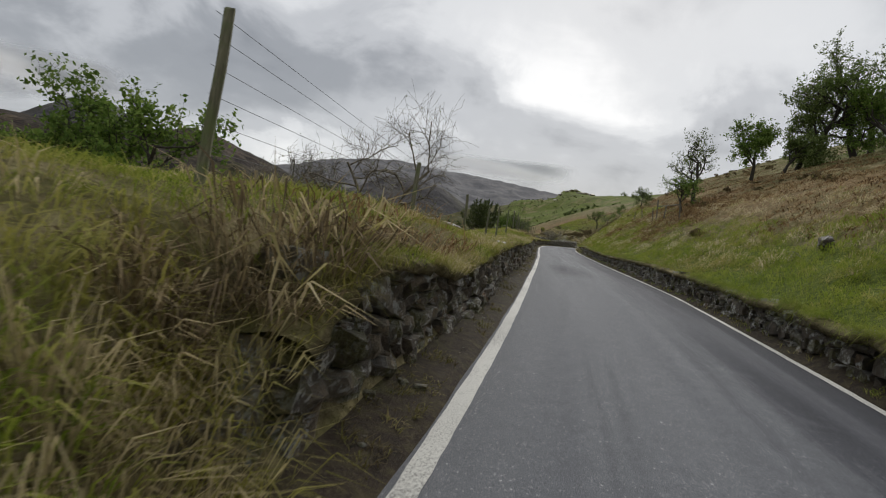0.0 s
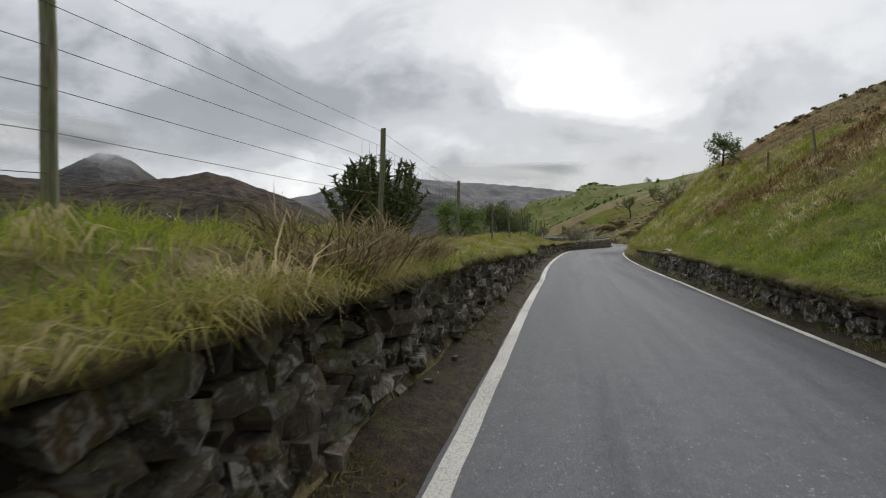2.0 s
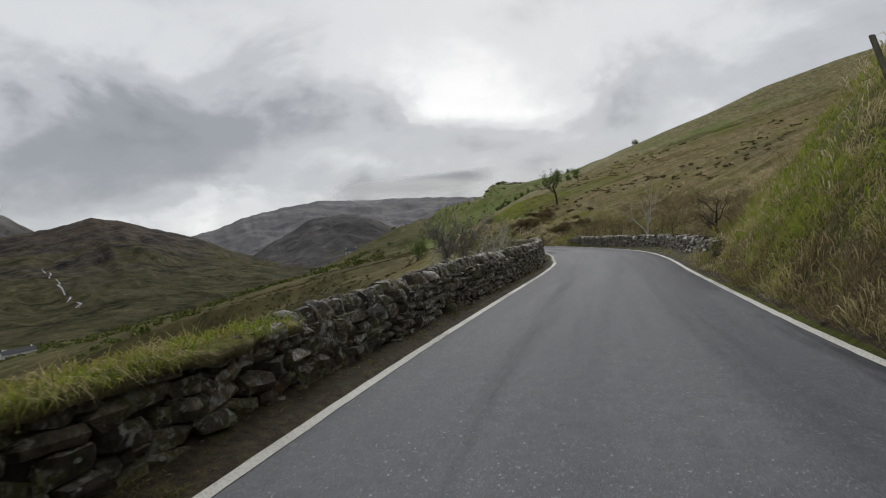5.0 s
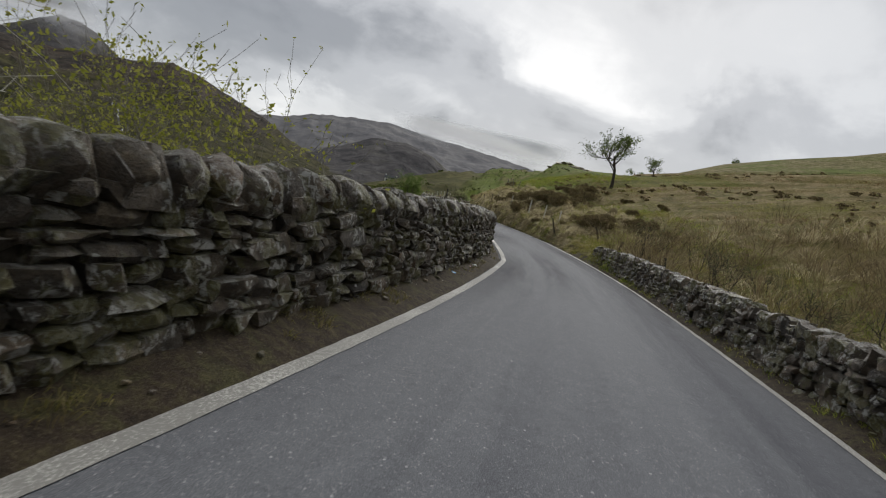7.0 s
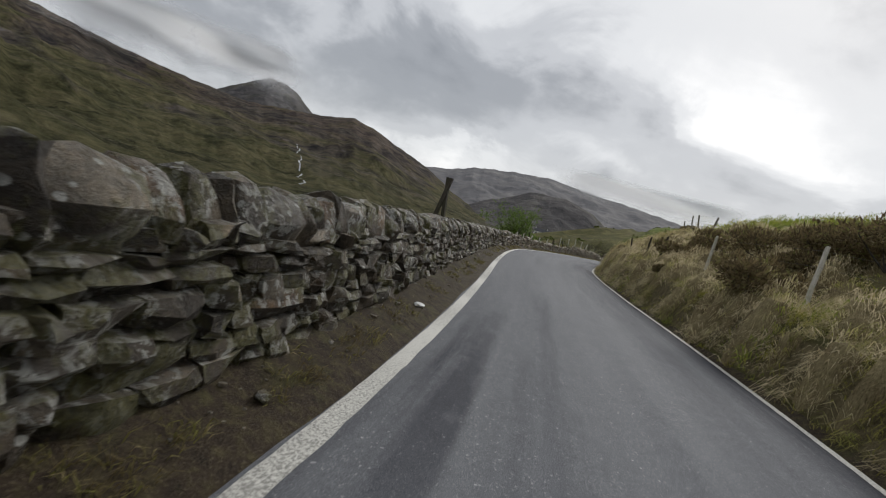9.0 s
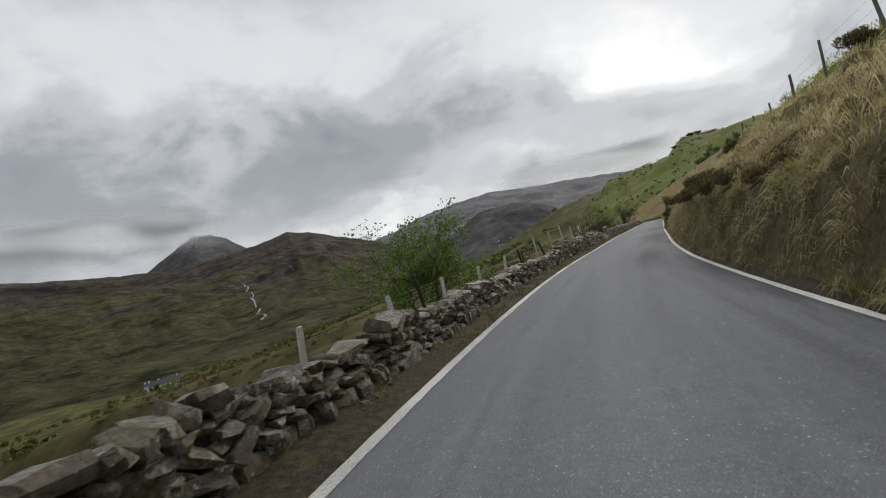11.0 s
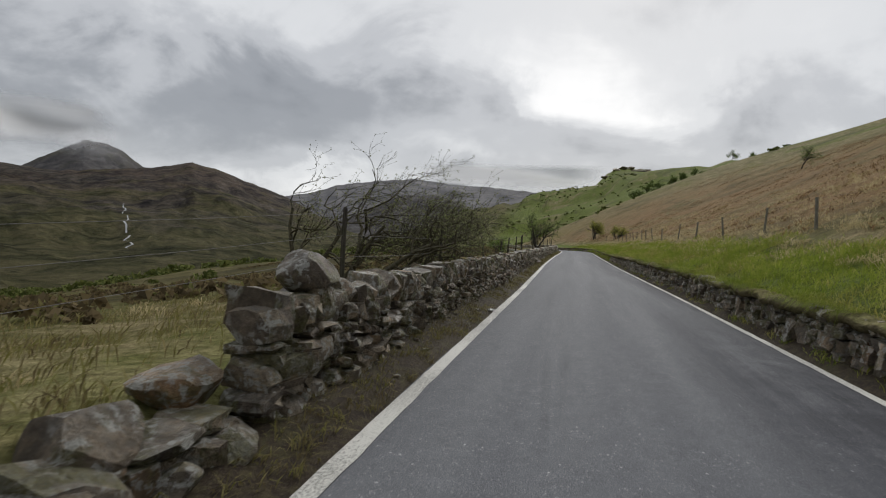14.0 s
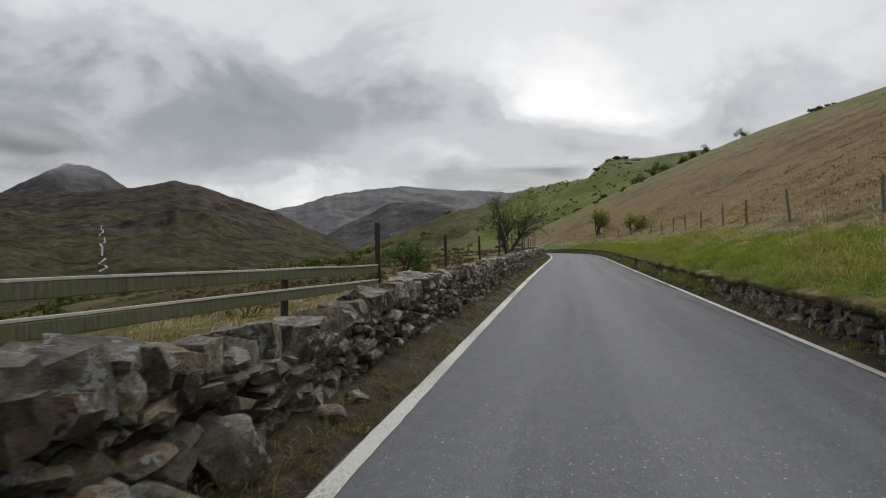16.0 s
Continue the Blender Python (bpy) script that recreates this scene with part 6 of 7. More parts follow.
def m_post(dark, pale, moss):
    def build(t, e):
        st = t.add("ShaderNodeMapping", Vector=e["obj"], Scale=(30.0, 30.0, 3.0)).outputs[0]
        n = t.noise(st, 1.6, 4.0, 0.6)
        g = t.noise(e["pos"], 6.0, 3.0, 0.6)
        c = t.ramp(n, [(0.3, dark), (0.7, pale)])
        return t.mix(t.span(g, 0.45, 0.65, 0.0, 0.7), c, moss), {"bump": n, "bs": 0.5, "bd": 0.008}
    return build


WOOD_GREEN = material("algae_green_post", m_post((0.085, 0.083, 0.055), (0.25, 0.24, 0.165), (0.14, 0.175, 0.07)))
WOOD_PALE = material("bleached_post", m_post((0.40, 0.385, 0.33), (0.66, 0.635, 0.56), (0.36, 0.37, 0.27)))
WOOD_RAIL_TOP = material("pale_rail_wood", m_post((0.52, 0.50, 0.44), (0.74, 0.72, 0.66), (0.50, 0.49, 0.42)))
WOOD_DARK = material("dark_wet_post", m_post((0.030, 0.026, 0.022), (0.085, 0.074, 0.060), (0.05, 0.05, 0.03)))
WOOD_GREY = material("weathered_grey_post", m_post((0.10, 0.092, 0.078), (0.26, 0.24, 0.20), (0.14, 0.14, 0.09)))
WIRE = material("galvanised_wire", lambda t, e: t.ramp(t.noise(e["pos"], 20.0, 2.0, 0.5), [(0.3, (0.08, 0.075, 0.07)), (0.7, (0.16, 0.15, 0.14))]), 0.7, 0.2, 0.0)


def post_mesh(name, height, radius, mat, sides=8, seed=0, square=False):
    r = np.random.default_rng(seed)
    bm = bmesh.new()
    rings = []
    n = 4 if square else sides
    for k, (z, f) in enumerate(((-0.35, 1.05), (0.0, 1.05), (height * 0.35, 1.0), (height * 0.7, 0.96), (height - 0.02, 0.93), (height, 0.78))):
        off = r.normal(0, radius * 0.10, 2)
        rings.append([bm.verts.new((off[0] + radius * f * math.cos(math.tau * (i + 0.5) / n) * (1.25 if square else 1), off[1] + radius * f * math.sin(math.tau * (i + 0.5) / n) * (1.25 if square else 1), z + (0.01 * r.normal() if k == 5 else 0))) for i in range(n)])
    for a, b in zip(rings, rings[1:]):
        for i in range(n):
            bm.faces.new((a[i], a[(i + 1) % n], b[(i + 1) % n], b[i]))
    bm.faces.new(rings[-1])
    me = bpy.data.meshes.new(name)
    bm.to_mesh(me)
    bm.free()
    me.materials.append(mat)
    return me


def fence(label, side, s0, s1, gap_m, q, height, radius, mat, wires, seed, lean=2.5, base=None, square=False, net=None, wire_r=0.0026, jitter=0.3, stations=None, tops=None):
    """A wire fence that follows the road: posts, and wires strung along them."""
    r = np.random.default_rng(seed)
    root = new("wire_fence")
    n = max(2, int((s1 - s0) * 17.6 / gap_m) + 1)
    s = np.linspace(s0, s1, n) + r.normal(0, jitter / 17.6 * 0.5, n)
    if stations:
        s, n = s_of_y(np.array(stations)), len(stations)
        for _ in range(3):
            s = s_of_y(np.array(stations) - np.sin(np.interp(s, ss, _h)) * (edge_l(s) - q if side < 0 else edge_r(s) + q))
    lat = (edge_l(s) - q if side < 0 else edge_r(s) + q) + r.normal(0, 0.02, n)
    x, y = at(s, lat)
    z = surface_z(x, y) if base is None else road_z(s) + base
    kinds = [post_mesh("post", height * h, radius * f, mat, seed=seed * 7 + i, square=square) for i, (h, f) in enumerate(((1, 1), (0.93, 1.12), (1.06, 0.9)))]
    tall = np.full(n, height) if tops is None else np.maximum(road_z(s) + np.array(tops) - z, 0.4)
    feet = np.stack([x, y, z], -1)
    for i in range(n):
        ob = new("post", kinds[r.integers(0, 3)] if tops is None else kinds[0])
        ob.parent = root
        ob.matrix_local = pose(x[i], y[i], z[i] - 0.03, r.normal(0, lean), r.normal(0, lean), r.uniform(0, 360)) @ Matrix.Diagonal((1, 1, tall[i] / height, 1))
    for h in wires:
        V, F = [], []
        p = []
        for i in range(n - 1):
            for f in (0, 0.5):
                c = feet[i] + (feet[i + 1] - feet[i]) * f
                p.append((c[0], c[1], c[2] + h * (tall[i] * (1 - f) + tall[i + 1] * f) - (0.015 if f else 0) + r.normal(0, 0.006)))
        p.append((*feet[-1][:2], feet[-1][2] + h * tall[-1]))
        tube(np.array(p), np.full(len(p), wire_r), 3, V, F)
        mesh_object("wire", np.concatenate(V), np.concatenate(F), WIRE, root)
    if net:
        V, F = [], []
        for sa in np.arange(net[0], net[1], 0.3 / 17.6):
            xx, yy_ = at(sa, edge_l(sa) - q if side < 0 else edge_r(sa) + q)
            zz, hh = np.interp(sa, s, z), np.interp(sa, s, tall)
            tube(np.array([(xx, yy_, zz + hh * min(wires)), (xx, yy_, zz + hh * max(w_ for w_ in wires if w_ < 0.9))]), [0.0016, 0.0016], 3, V, F)
        mesh_object("netting", np.concatenate(V), np.concatenate(F), WIRE, root)
    return tagged(root, label, "fence", "fences along the road")


fence("wire stock fence on green weathered round posts", -1, 0.15, 4.75, 5.3, 2.0, 1.5, 0.041, WOOD_GREEN, (0.22, 0.38, 0.53, 0.68, 0.83, 0.96), 1, lean=3.0, net=(2.4, 4.6),
      stations=(-277.5, -271.5, -265.1, -259.5, -254.9, -248.5, -242.4, -236.9, -230.2, -222.9, -216.4, -210.8, -206.0, -200.6, -197.0, -193.9), tops=(2.73, 2.4, 2.3, 2.22, 2.5, 2.63, 2.85, 3.0, 2.88, 2.68, 2.92, 3.07, 2.97, 2.75, 2.68, 2.65))
fence("wire fence on pale bleached square posts", -1, 10.85, 13.7, 3.2, 1.5, 1.25, 0.042, WOOD_PALE, (0.35, 0.55, 0.75, 0.92), 2, lean=3.0, square=True,
      stations=(-81.2, -77.9, -74.8, -71.3, -67.9, -61.3, -57.0, -53.3, -49.2, -45.8, -41.3, -37.5, -32.8), tops=(1.0, 1.0, 1.03, 1.0, 1.1, 1.55, 1.7, 1.92, 1.82, 1.75, 1.05, 1.1, 1.0))
fence("wire fence on thin dark posts behind the wall", -1, 14.1, 15.75, 4.4, 1.5, 1.5, 0.034, WOOD_DARK, (0.55, 0.75, 0.94), 3, lean=2.5,
      stations=(-64.4, -43.5, -38.2, -33.7, -27.9, -22.3, -15.0, -10.4, -6.8, -2.8, 1.7), tops=(1.08, 1.63, 1.69, 1.36, 1.77, 1.75, 1.57, 1.54, 1.62, 1.72, 1.87))
fence("wire fence on thin dark posts behind the wall", -1, 16.55, 21.5, 4.4, 1.5, 1.5, 0.034, WOOD_DARK, (0.55, 0.75, 0.94), 4, lean=1.5, stations=(13.8, 19.5, 25.0, 31.0, 37.0, 43.0, 49.0, 55.0, 61.0, 67.0, 73.0, 79.0, 85.0))
fence("wire fence on weathered grey posts below the bracken", 1, 14.0, 21.8, 3.6, 4.5, 1.15, 0.045, WOOD_GREY, (0.35, 0.6, 0.85), 5, lean=4,
      stations=(-33.8, -24.8, -21.3, -14.9, -9.9, -3.9, 2.4, 8.4, 15.8, 21.8, 26.6, 30.5, 35.0, 39.5, 44.0, 49.0, 54.0, 59.0, 64.0, 70.0, 76.0))
fence("wire fence on pale posts along the bank", 1, 9.2, 10.1, 4.2, 1.6, 1.1, 0.05, WOOD_PALE, (0.4, 0.65, 0.9), 6, lean=1.5, stations=(-116.0, -112.4, -108.3, -102.3), tops=(2.2, 2.4, 2.65, 2.75))
fence("wire fence on short dark posts along the bank", 1, 10.2, 11.0, 4.2, 1.4, 1.0, 0.045, WOOD_DARK, (0.4, 0.65, 0.9), 12, lean=5, stations=(-97.0, -94.4, -89.5, -85.0), tops=(2.65, 2.6, 2.5, 2.5))
fence("leaning wire fence on old grey posts", 1, 8.25, 8.85, 3.0, 2.2, 0.95, 0.05, WOOD_DARK, (0.5, 0.85), 7, lean=11)
fence("old wire fence high on the steep bank", 1, 11.0, 13.95, 4.2, 5.4, 1.3, 0.05, WOOD_GREY, (0.4, 0.65, 0.9), 8, lean=5)
fence("old posts across the hillside", 1, 2.4, 3.6, 5.0, 5.6, 1.2, 0.05, WOOD_GREY, (0.5, 0.9), 9, lean=5)
fence("old wire fence above the road cutting", 1, 4.5, 5.6, 3.2, 2.6, 1.1, 0.045, WOOD_GREY, (0.5, 0.9), 10, lean=8)


def beam(name, a, b, w_, h, mat, parent, label="", seed=0):
    """A sawn board from a to b with slightly uneven edges."""
    a, b = Vector(a), Vector(b)
    d = (b - a).normalized()
    side = d.cross(Vector((0, 0, 1))).normalized() if abs(d.z) < 0.95 else Vector((1, 0, 0))
    upv = side.cross(d)
    r = np.random.default_rng(seed)
    bm = bmesh.new()
    rings = []
    for k in range(7):
        c = a + (b - a) * (k / 6) + side * r.normal(0, 0.004) + upv * r.normal(0, 0.004)
        rings.append([bm.verts.new(c + side * sx * w_ / 2 + upv * sz * h / 2) for sx, sz in ((-1, -0.85), (-0.8, -1), (0.8, -1), (1, -0.85), (1, 0.85), (0.8, 1), (-0.8, 1), (-1, 0.85))])
    for p, q in zip(rings, rings[1:]):
        for i in range(8):
            bm.faces.new((p[i], p[(i + 1) % 8], q[(i + 1) % 8], q[i]))
    bm.faces.new(rings[0][::-1])
    bm.faces.new(rings[-1])
    me = bpy.data.meshes.new(name)
    bm.to_mesh(me)
    bm.free()
    me.materials.append(mat)
    ob = new(name, me)
    ob.parent = parent
    return tagged(ob, label)


rail_fence = tagged(new("rail_fence"), "two-rail wooden fence with pale top edges", "fence")
for k, z in enumerate((0.90, 0.62)):
    rail = beam("rail", (-3.68, 2.3, z + 0.22), (-3.5, 10.6, z - 0.05), 0.05, 0.13, WOOD_GREEN, rail_fence, seed=k)
    # Thin pale strip laid along the top of the rail
    beam("rail_cap", (-3.68, 2.3, z + 0.298), (-3.5, 10.6, z + 0.028), 0.062, 0.024, WOOD_RAIL_TOP, rail, "pale strip along the top edge", seed=5 + k)
for k, (x, y) in enumerate(((-3.44, 10.65), (-3.56, 7.0), (-3.68, 2.4))):
    ob = new("post", post_mesh("post", 1.6 if k == 0 else 0.9, 0.045, WOOD_DARK, seed=40 + k, square=True))
    ob.parent = rail_fence
    ob.matrix_local = pose(x - 0.06, y, float(surface_z(x, y)[0]) - 0.02, 0, 0, 45)

stile = tagged(new("stile"), "dark A-frame of two timber poles behind the wall", "stile")
zs_ = float(surface_z(5.9, -110.9)[0]) - 0.2
for k, dx in enumerate((-0.28, 0.28)):
    beam("pole", (5.9 + dx, -110.9 + 0.3 * dx, zs_), (5.9 - dx * 0.12, -110.9, 2.42), 0.07, 0.07, WOOD_DARK, stile, seed=60 + k)
beam("crossbar", (5.66, -110.95, 1.5), (6.14, -110.8, 1.55), 0.05, 0.06, WOOD_DARK, stile, seed=63)

for a_, b_ in (((-2.43, -60.8, 1.10), (-2.42, -61.6, 1.62)), ((-2.21, -66.2, 1.05), (-2.20, -66.65, 1.60)), ((-1.74, -76.7, 0.80), (-1.70, -77.15, 1.72)), ((-1.95, -48.75, 0.80), (-2.10, -49.98, 1.66)), ((14.5, -119.3, 0.9), (14.08, -119.33, 2.08))):
    lp = new("leaning_post", post_mesh("leaning_post", (Vector(b_) - Vector(a_)).length, 0.042, WOOD_DARK, seed=int(abs(a_[1]))))
    lp.matrix_local = Matrix.Translation(a_) @ (Vector(b_) - Vector(a_)).to_track_quat("Z", "Y").to_matrix().to_4x4()
    tagged(lp, "broken dark fence post leaning over the wall", "post", "leaning posts")
pole_fallen = tagged(new("fallen_rail"), "weathered broken rail lying on posts on the hillside", "rail")
zz = float(surface_z(12.4, -226.8)[0])
beam("rail", (11.5, -228.2, zz + 0.65), (13.6, -226.6, zz + 1.15), 0.09, 0.09, WOOD_GREY, pole_fallen, seed=70)
beam("post", (11.5, -228.2, zz - 1.0), (11.4, -228.3, zz + 1.25), 0.10, 0.10, WOOD_GREY, pole_fallen, seed=71)
beam("post", (13.5, -226.6, zz - 0.3), (13.55, -226.6, zz + 1.2), 0.08, 0.08, WOOD_GREY, pole_fallen, seed=72)

# ---- far houses ----
WHITEWASH = material("whitewash", lambda t, e: t.ramp(t.noise(e["pos"], 0.8, 4.0, 0.6), [(0.3, (0.52, 0.51, 0.48)), (0.7, (0.74, 0.73, 0.70))]))
SLATE = material("slate_roof", lambda t, e: t.ramp(t.noise(e["pos"], 2.0, 4.0, 0.6), [(0.3, (0.055, 0.057, 0.065)), (0.7, (0.11, 0.112, 0.12))]))
PANE = material("window_glass", lambda t, e: (0.03, 0.035, 0.04), 0.15, 0.5)


def box_part(name, lo, hi, mat, parent, label=""):
    bm = bmesh.new()
    bmesh.ops.create_cube(bm, size=1, matrix=Matrix.Translation([(a + b) / 2 for a, b in zip(lo, hi)]) @ Matrix.Diagonal([b - a for a, b in zip(lo, hi)] + [1]))
    bmesh.ops.bevel(bm, geom=bm.edges[:], offset=0.03, segments=1, affect="EDGES")
    me = bpy.data.meshes.new(name)
    bm.to_mesh(me)
    bm.free()
    me.materials.append(mat)
    ob = new(name, me)
    ob.parent = parent
    return tagged(ob, label)


def cottage(x, y, turn, length, depth, eaves, ridge_h, label):
    root = new("farmhouse")
    root.matrix_local = pose(x, y, float(surface_z(x, y)[0]) - 0.3, 0, 0, turn)
    bm = bmesh.new()
    L, D = length / 2, depth / 2
    pts = [(-L, -D, 0), (L, -D, 0), (L, D, 0), (-L, D, 0), (-L, -D, eaves), (L, -D, eaves), (L, D, eaves), (-L, D, eaves), (-L, 0, ridge_h - 0.15), (L, 0, ridge_h - 0.15)]
    v = [bm.verts.new(p) for p in pts]
    for f in ((0, 1, 5, 4), (2, 3, 7, 6), (1, 2, 6, 9, 5), (3, 0, 4, 8, 7), (4, 5, 9, 8), (6, 7, 8, 9)):
        bm.faces.new([v[i] for i in f])
    me = bpy.data.meshes.new("wall")
    bm.to_mesh(me)
    bm.free()
    me.materials.append(WHITEWASH)
    ob = new("wall", me)
    ob.parent = root
    for sgn in (-1, 1):
        bm = bmesh.new()
        o = 0.4
        a = [bm.verts.new(p) for p in ((-L - o, sgn * (D + o), eaves - 0.25), (L + o, sgn * (D + o), eaves - 0.25), (L + o, 0, ridge_h), (-L - o, 0, ridge_h))]
        b = [bm.verts.new((*p.co[:2], p.co[2] + 0.2)) for p in a]
        bm.faces.new(a)
        bm.faces.new(b)
        for i in range(4):
            bm.faces.new((a[i], a[(i + 1) % 4], b[(i + 1) % 4], b[i]))
        me = bpy.data.meshes.new("roof")
        bm.to_mesh(me)
        bm.free()
        me.materials.append(SLATE)
        ob = new("roof", me)
        ob.parent = root
    for sx in (-0.85, 0.85):
        box_part("chimney", (sx * L - 0.5, -0.4, ridge_h - 0.6), (sx * L + 0.5, 0.4, ridge_h + 1.1), WHITEWASH, root)
    k = max(2, int(length / 3.2))
    for sgn in (-1, 1):
        for i in range(k):
            cx = -L + (i + 0.5) * length / k
            tall = 2.0 if i == k // 2 else 1.2
            opening = box_part("door" if i == k // 2 else "window", (cx - 0.5, sgn * D - 0.06, 0.1 if i == k // 2 else 1.0), (cx + 0.5, sgn * D + 0.06, (0.1 if i == k // 2 else 1.0) + tall), PANE, root)
            box_part("sill", (cx - 0.6, sgn * D - 0.12, 0.0 if i == k // 2 else 0.86), (cx + 0.6, sgn * D + 0.12, 0.09 if i == k // 2 else 0.99), SLATE, opening)
    return tagged(root, label, "house")


cottage(-345, 215, 62, 22, 7, 3.6, 6.4, "long white farmhouse with slate roof on the valley floor")
cottage(-372, 228, 62, 11, 6, 3.0, 5.2, "small white farm building with slate roof")
cottage(-118, 372, 15, 12, 6, 3.2, 5.6, "white cottage with slate roof below the hill")

# ---- stream down the mountainside ----
WATER_WHITE = material("white_water", lambda t, e: t.ramp(t.noise(e["pos"], 0.25, 3.0, 0.6), [(0.4, (0.16, 0.17, 0.17)), (0.6, (0.55, 0.56, 0.56))]), 0.4, 0.4)
ci = int(np.argmin(np.abs(ridge_az + 42.6)))
sv, sf = [], []
rs = np.random.default_rng(9)
row = [j for j in range(len(ridge_u)) if 0.16 < ridge_u[j] < 0.50]
for n_, j in enumerate(row):
    p = ridge_v[ci, j] + np.array([rs.normal(0, 5), 0, 1.6])
    wv_ = 0.5 + 1.0 * rs.uniform()
    sv += [p + np.array([-wv_, -wv_ * 0.6, 0]), p + np.array([wv_, wv_ * 0.6, 0])]
    if n_ and n_ % 4:
        sf.append((2 * n_ - 2, 2 * n_ - 1, 2 * n_ + 1, 2 * n_))
tagged(mesh_object("stream", sv, sf, WATER_WHITE), "thin white stream falling down the dark mountainside", "stream", kind="structure")

# ---- litter and stones in the gutter ----
PALE_LITTER = material("crumpled_pale_wrapper", lambda t, e: t.ramp(t.noise(e["pos"], 40.0, 3.0, 0.5), [(0.35, (0.45, 0.45, 0.44)), (0.65, (0.75, 0.75, 0.73))]), 0.5, 0.3)


def crumple(name, s, q, size, mat, label, seed, flat=0.45, side=-1):
    r = np.random.default_rng(seed)
    bm = bmesh.new()
    bmesh.ops.create_icosphere(bm, subdivisions=2, radius=size)
    for v in bm.verts:
        k = 1 + r.normal(0, 0.22)
        v.co = Vector((v.co.x * k * 1.5, v.co.y * k, max(v.co.z * k * flat, -size * 0.2)))
    me = bpy.data.meshes.new(name)
    bm.to_mesh(me)
    bm.free()
    me.materials.append(mat)
    ob = new(name, me)
    x, y = at(s, edge_l(s) - q if side < 0 else edge_r(s) + q)
    z_ = 0.06 if q > 0.3 else 0.03
    ob.matrix_local = pose(float(x), float(y), float(road_z(s)) + z_, 0, 0, r.uniform(0, 360))
    return tagged(ob, label, "litter")


BLUE = material("blue_plastic", lambda t, e: t.ramp(t.noise(e["pos"], 30.0, 3.0, 0.5), [(0.35, (0.01, 0.16, 0.42)), (0.65, (0.03, 0.28, 0.62))]), 0.4, 0.4)
MAGENTA = material("magenta_plastic", lambda t, e: t.ramp(t.noise(e["pos"], 30.0, 3.0, 0.5), [(0.35, (0.20, 0.03, 0.20)), (0.65, (0.45, 0.16, 0.32))]), 0.4, 0.4)
crumple("plastic_bag", 7.63, 0.50, 0.085, BLUE, "crumpled blue plastic bag in the gutter", 1)
crumple("wrapper", 7.73, 0.50, 0.07, MAGENTA, "crumpled magenta wrapper at the foot of the wall", 8)
crumple("wrapper", 7.77, 0.42, 0.06, PALE_LITTER, "pale crumpled wrapper in the gutter", 2)
crumple("wrapper", 14.64, 0.13, 0.06, PALE_LITTER, "flattened pale can by the edge line", 3, 0.3)
crumple("wrapper", 15.24, 0.30, 0.05, PALE_LITTER, "pale wrapper in the gutter grass", 4)
crumple("wrapper", 9.40, 0.38, 0.06, PALE_LITTER, "white wrapper at the foot of the wall", 5)
crumple("wrapper", 1.33, 0.50, 0.06, PALE_LITTER, "white wrapper at the foot of the bank", 6)
crumple("wrapper", 2.11, 0.34, 0.05, PALE_LITTER, "white wrapper at the foot of the low wall", 7, side=1)

# ---- dry stone walls ----
def rock_mesh(name, seed, mat, round_=0.2, rough=0.05):
    """A broken block of unit size with uneven faces."""
    r = np.random.default_rng(seed)
    bm = bmesh.new()
    bmesh.ops.create_cube(bm, size=1.0)
    bmesh.ops.subdivide_edges(bm, edges=bm.edges[:], cuts=1, use_grid_fill=True)
    cuts = []
    for k in range(4):
        d = r.normal(0, 1, 3)
        cuts.append((d / np.linalg.norm(d), r.uniform(0.46, 0.60)))
    sh = r.normal(0, 0.08, 3)
    for v in bm.verts:
        p = np.array(v.co)
        p = p * (1 - round_) + p / (np.linalg.norm(p) + 1e-9) * 0.56 * round_
        p = p + r.normal(0, rough, 3)
        for d, o in cuts:
            over = p.dot(d) - o
            if over > 0:
                p = p - d * over
        p[0] += sh[0] * p[2] + sh[1] * p[1]
        p[2] += sh[2] * p[0] * 0.7
        v.co = p
    me = bpy.data.meshes.new(name)
    bm.to_mesh(me)
    bm.free()
    me.polygons.foreach_set("use_smooth", [True] * len(me.polygons))
    me.set_sharp_from_angle(angle=radians(33))
    me.materials.append(mat)
    return me


ROCK_SETS = {m.name: [rock_mesh("stone", k, m, (0.12, 0.22, 0.36, 0.58)[k % 4]) for k in range(18)] for m in (STONE, STONE_WET, STONE_MID, STONE_PALE)}
ROCKS = ROCK_SETS[STONE.name]
ROCK_V = [np.array([v.co for v in m.vertices]) for m in ROCKS]
ROCK_F = [np.array([p.vertices[:] for p in m.polygons]) for m in ROCKS]


def boulder_mesh(seed, mat, fine=3):
    """A worn block with broken facets, unit size."""
    r = np.random.default_rng(seed)
    bm = bmesh.new()
    bmesh.ops.create_icosphere(bm, subdivisions=fine, radius=0.62)
    planes = []
    for k in range(9):
        d = r.normal(0, 1, 3)
        planes.append((d / np.linalg.norm(d), r.uniform(0.34, 0.50)))
    off = r.uniform(0, 50, 3)
    for v in bm.verts:
        q = np.array(v.co)
        for d, o in planes:
            over = q.dot(d) - o
            if over > 0:
                q = q - d * over * 0.94
        n = fbm(np.array([q[0] * 4 + off[0]]), np.array([q[1] * 4 + q[2] * 3 + off[1]]), 3, 5)[0]
        v.co = q * (1 + 0.10 * n)
    me = bpy.data.meshes.new("boulder")
    bm.to_mesh(me)
    bm.free()
    me.polygons.foreach_set("use_smooth", [True] * len(me.polygons))
    me.set_sharp_from_angle(angle=radians(24))
    me.materials.append(mat)
    return me


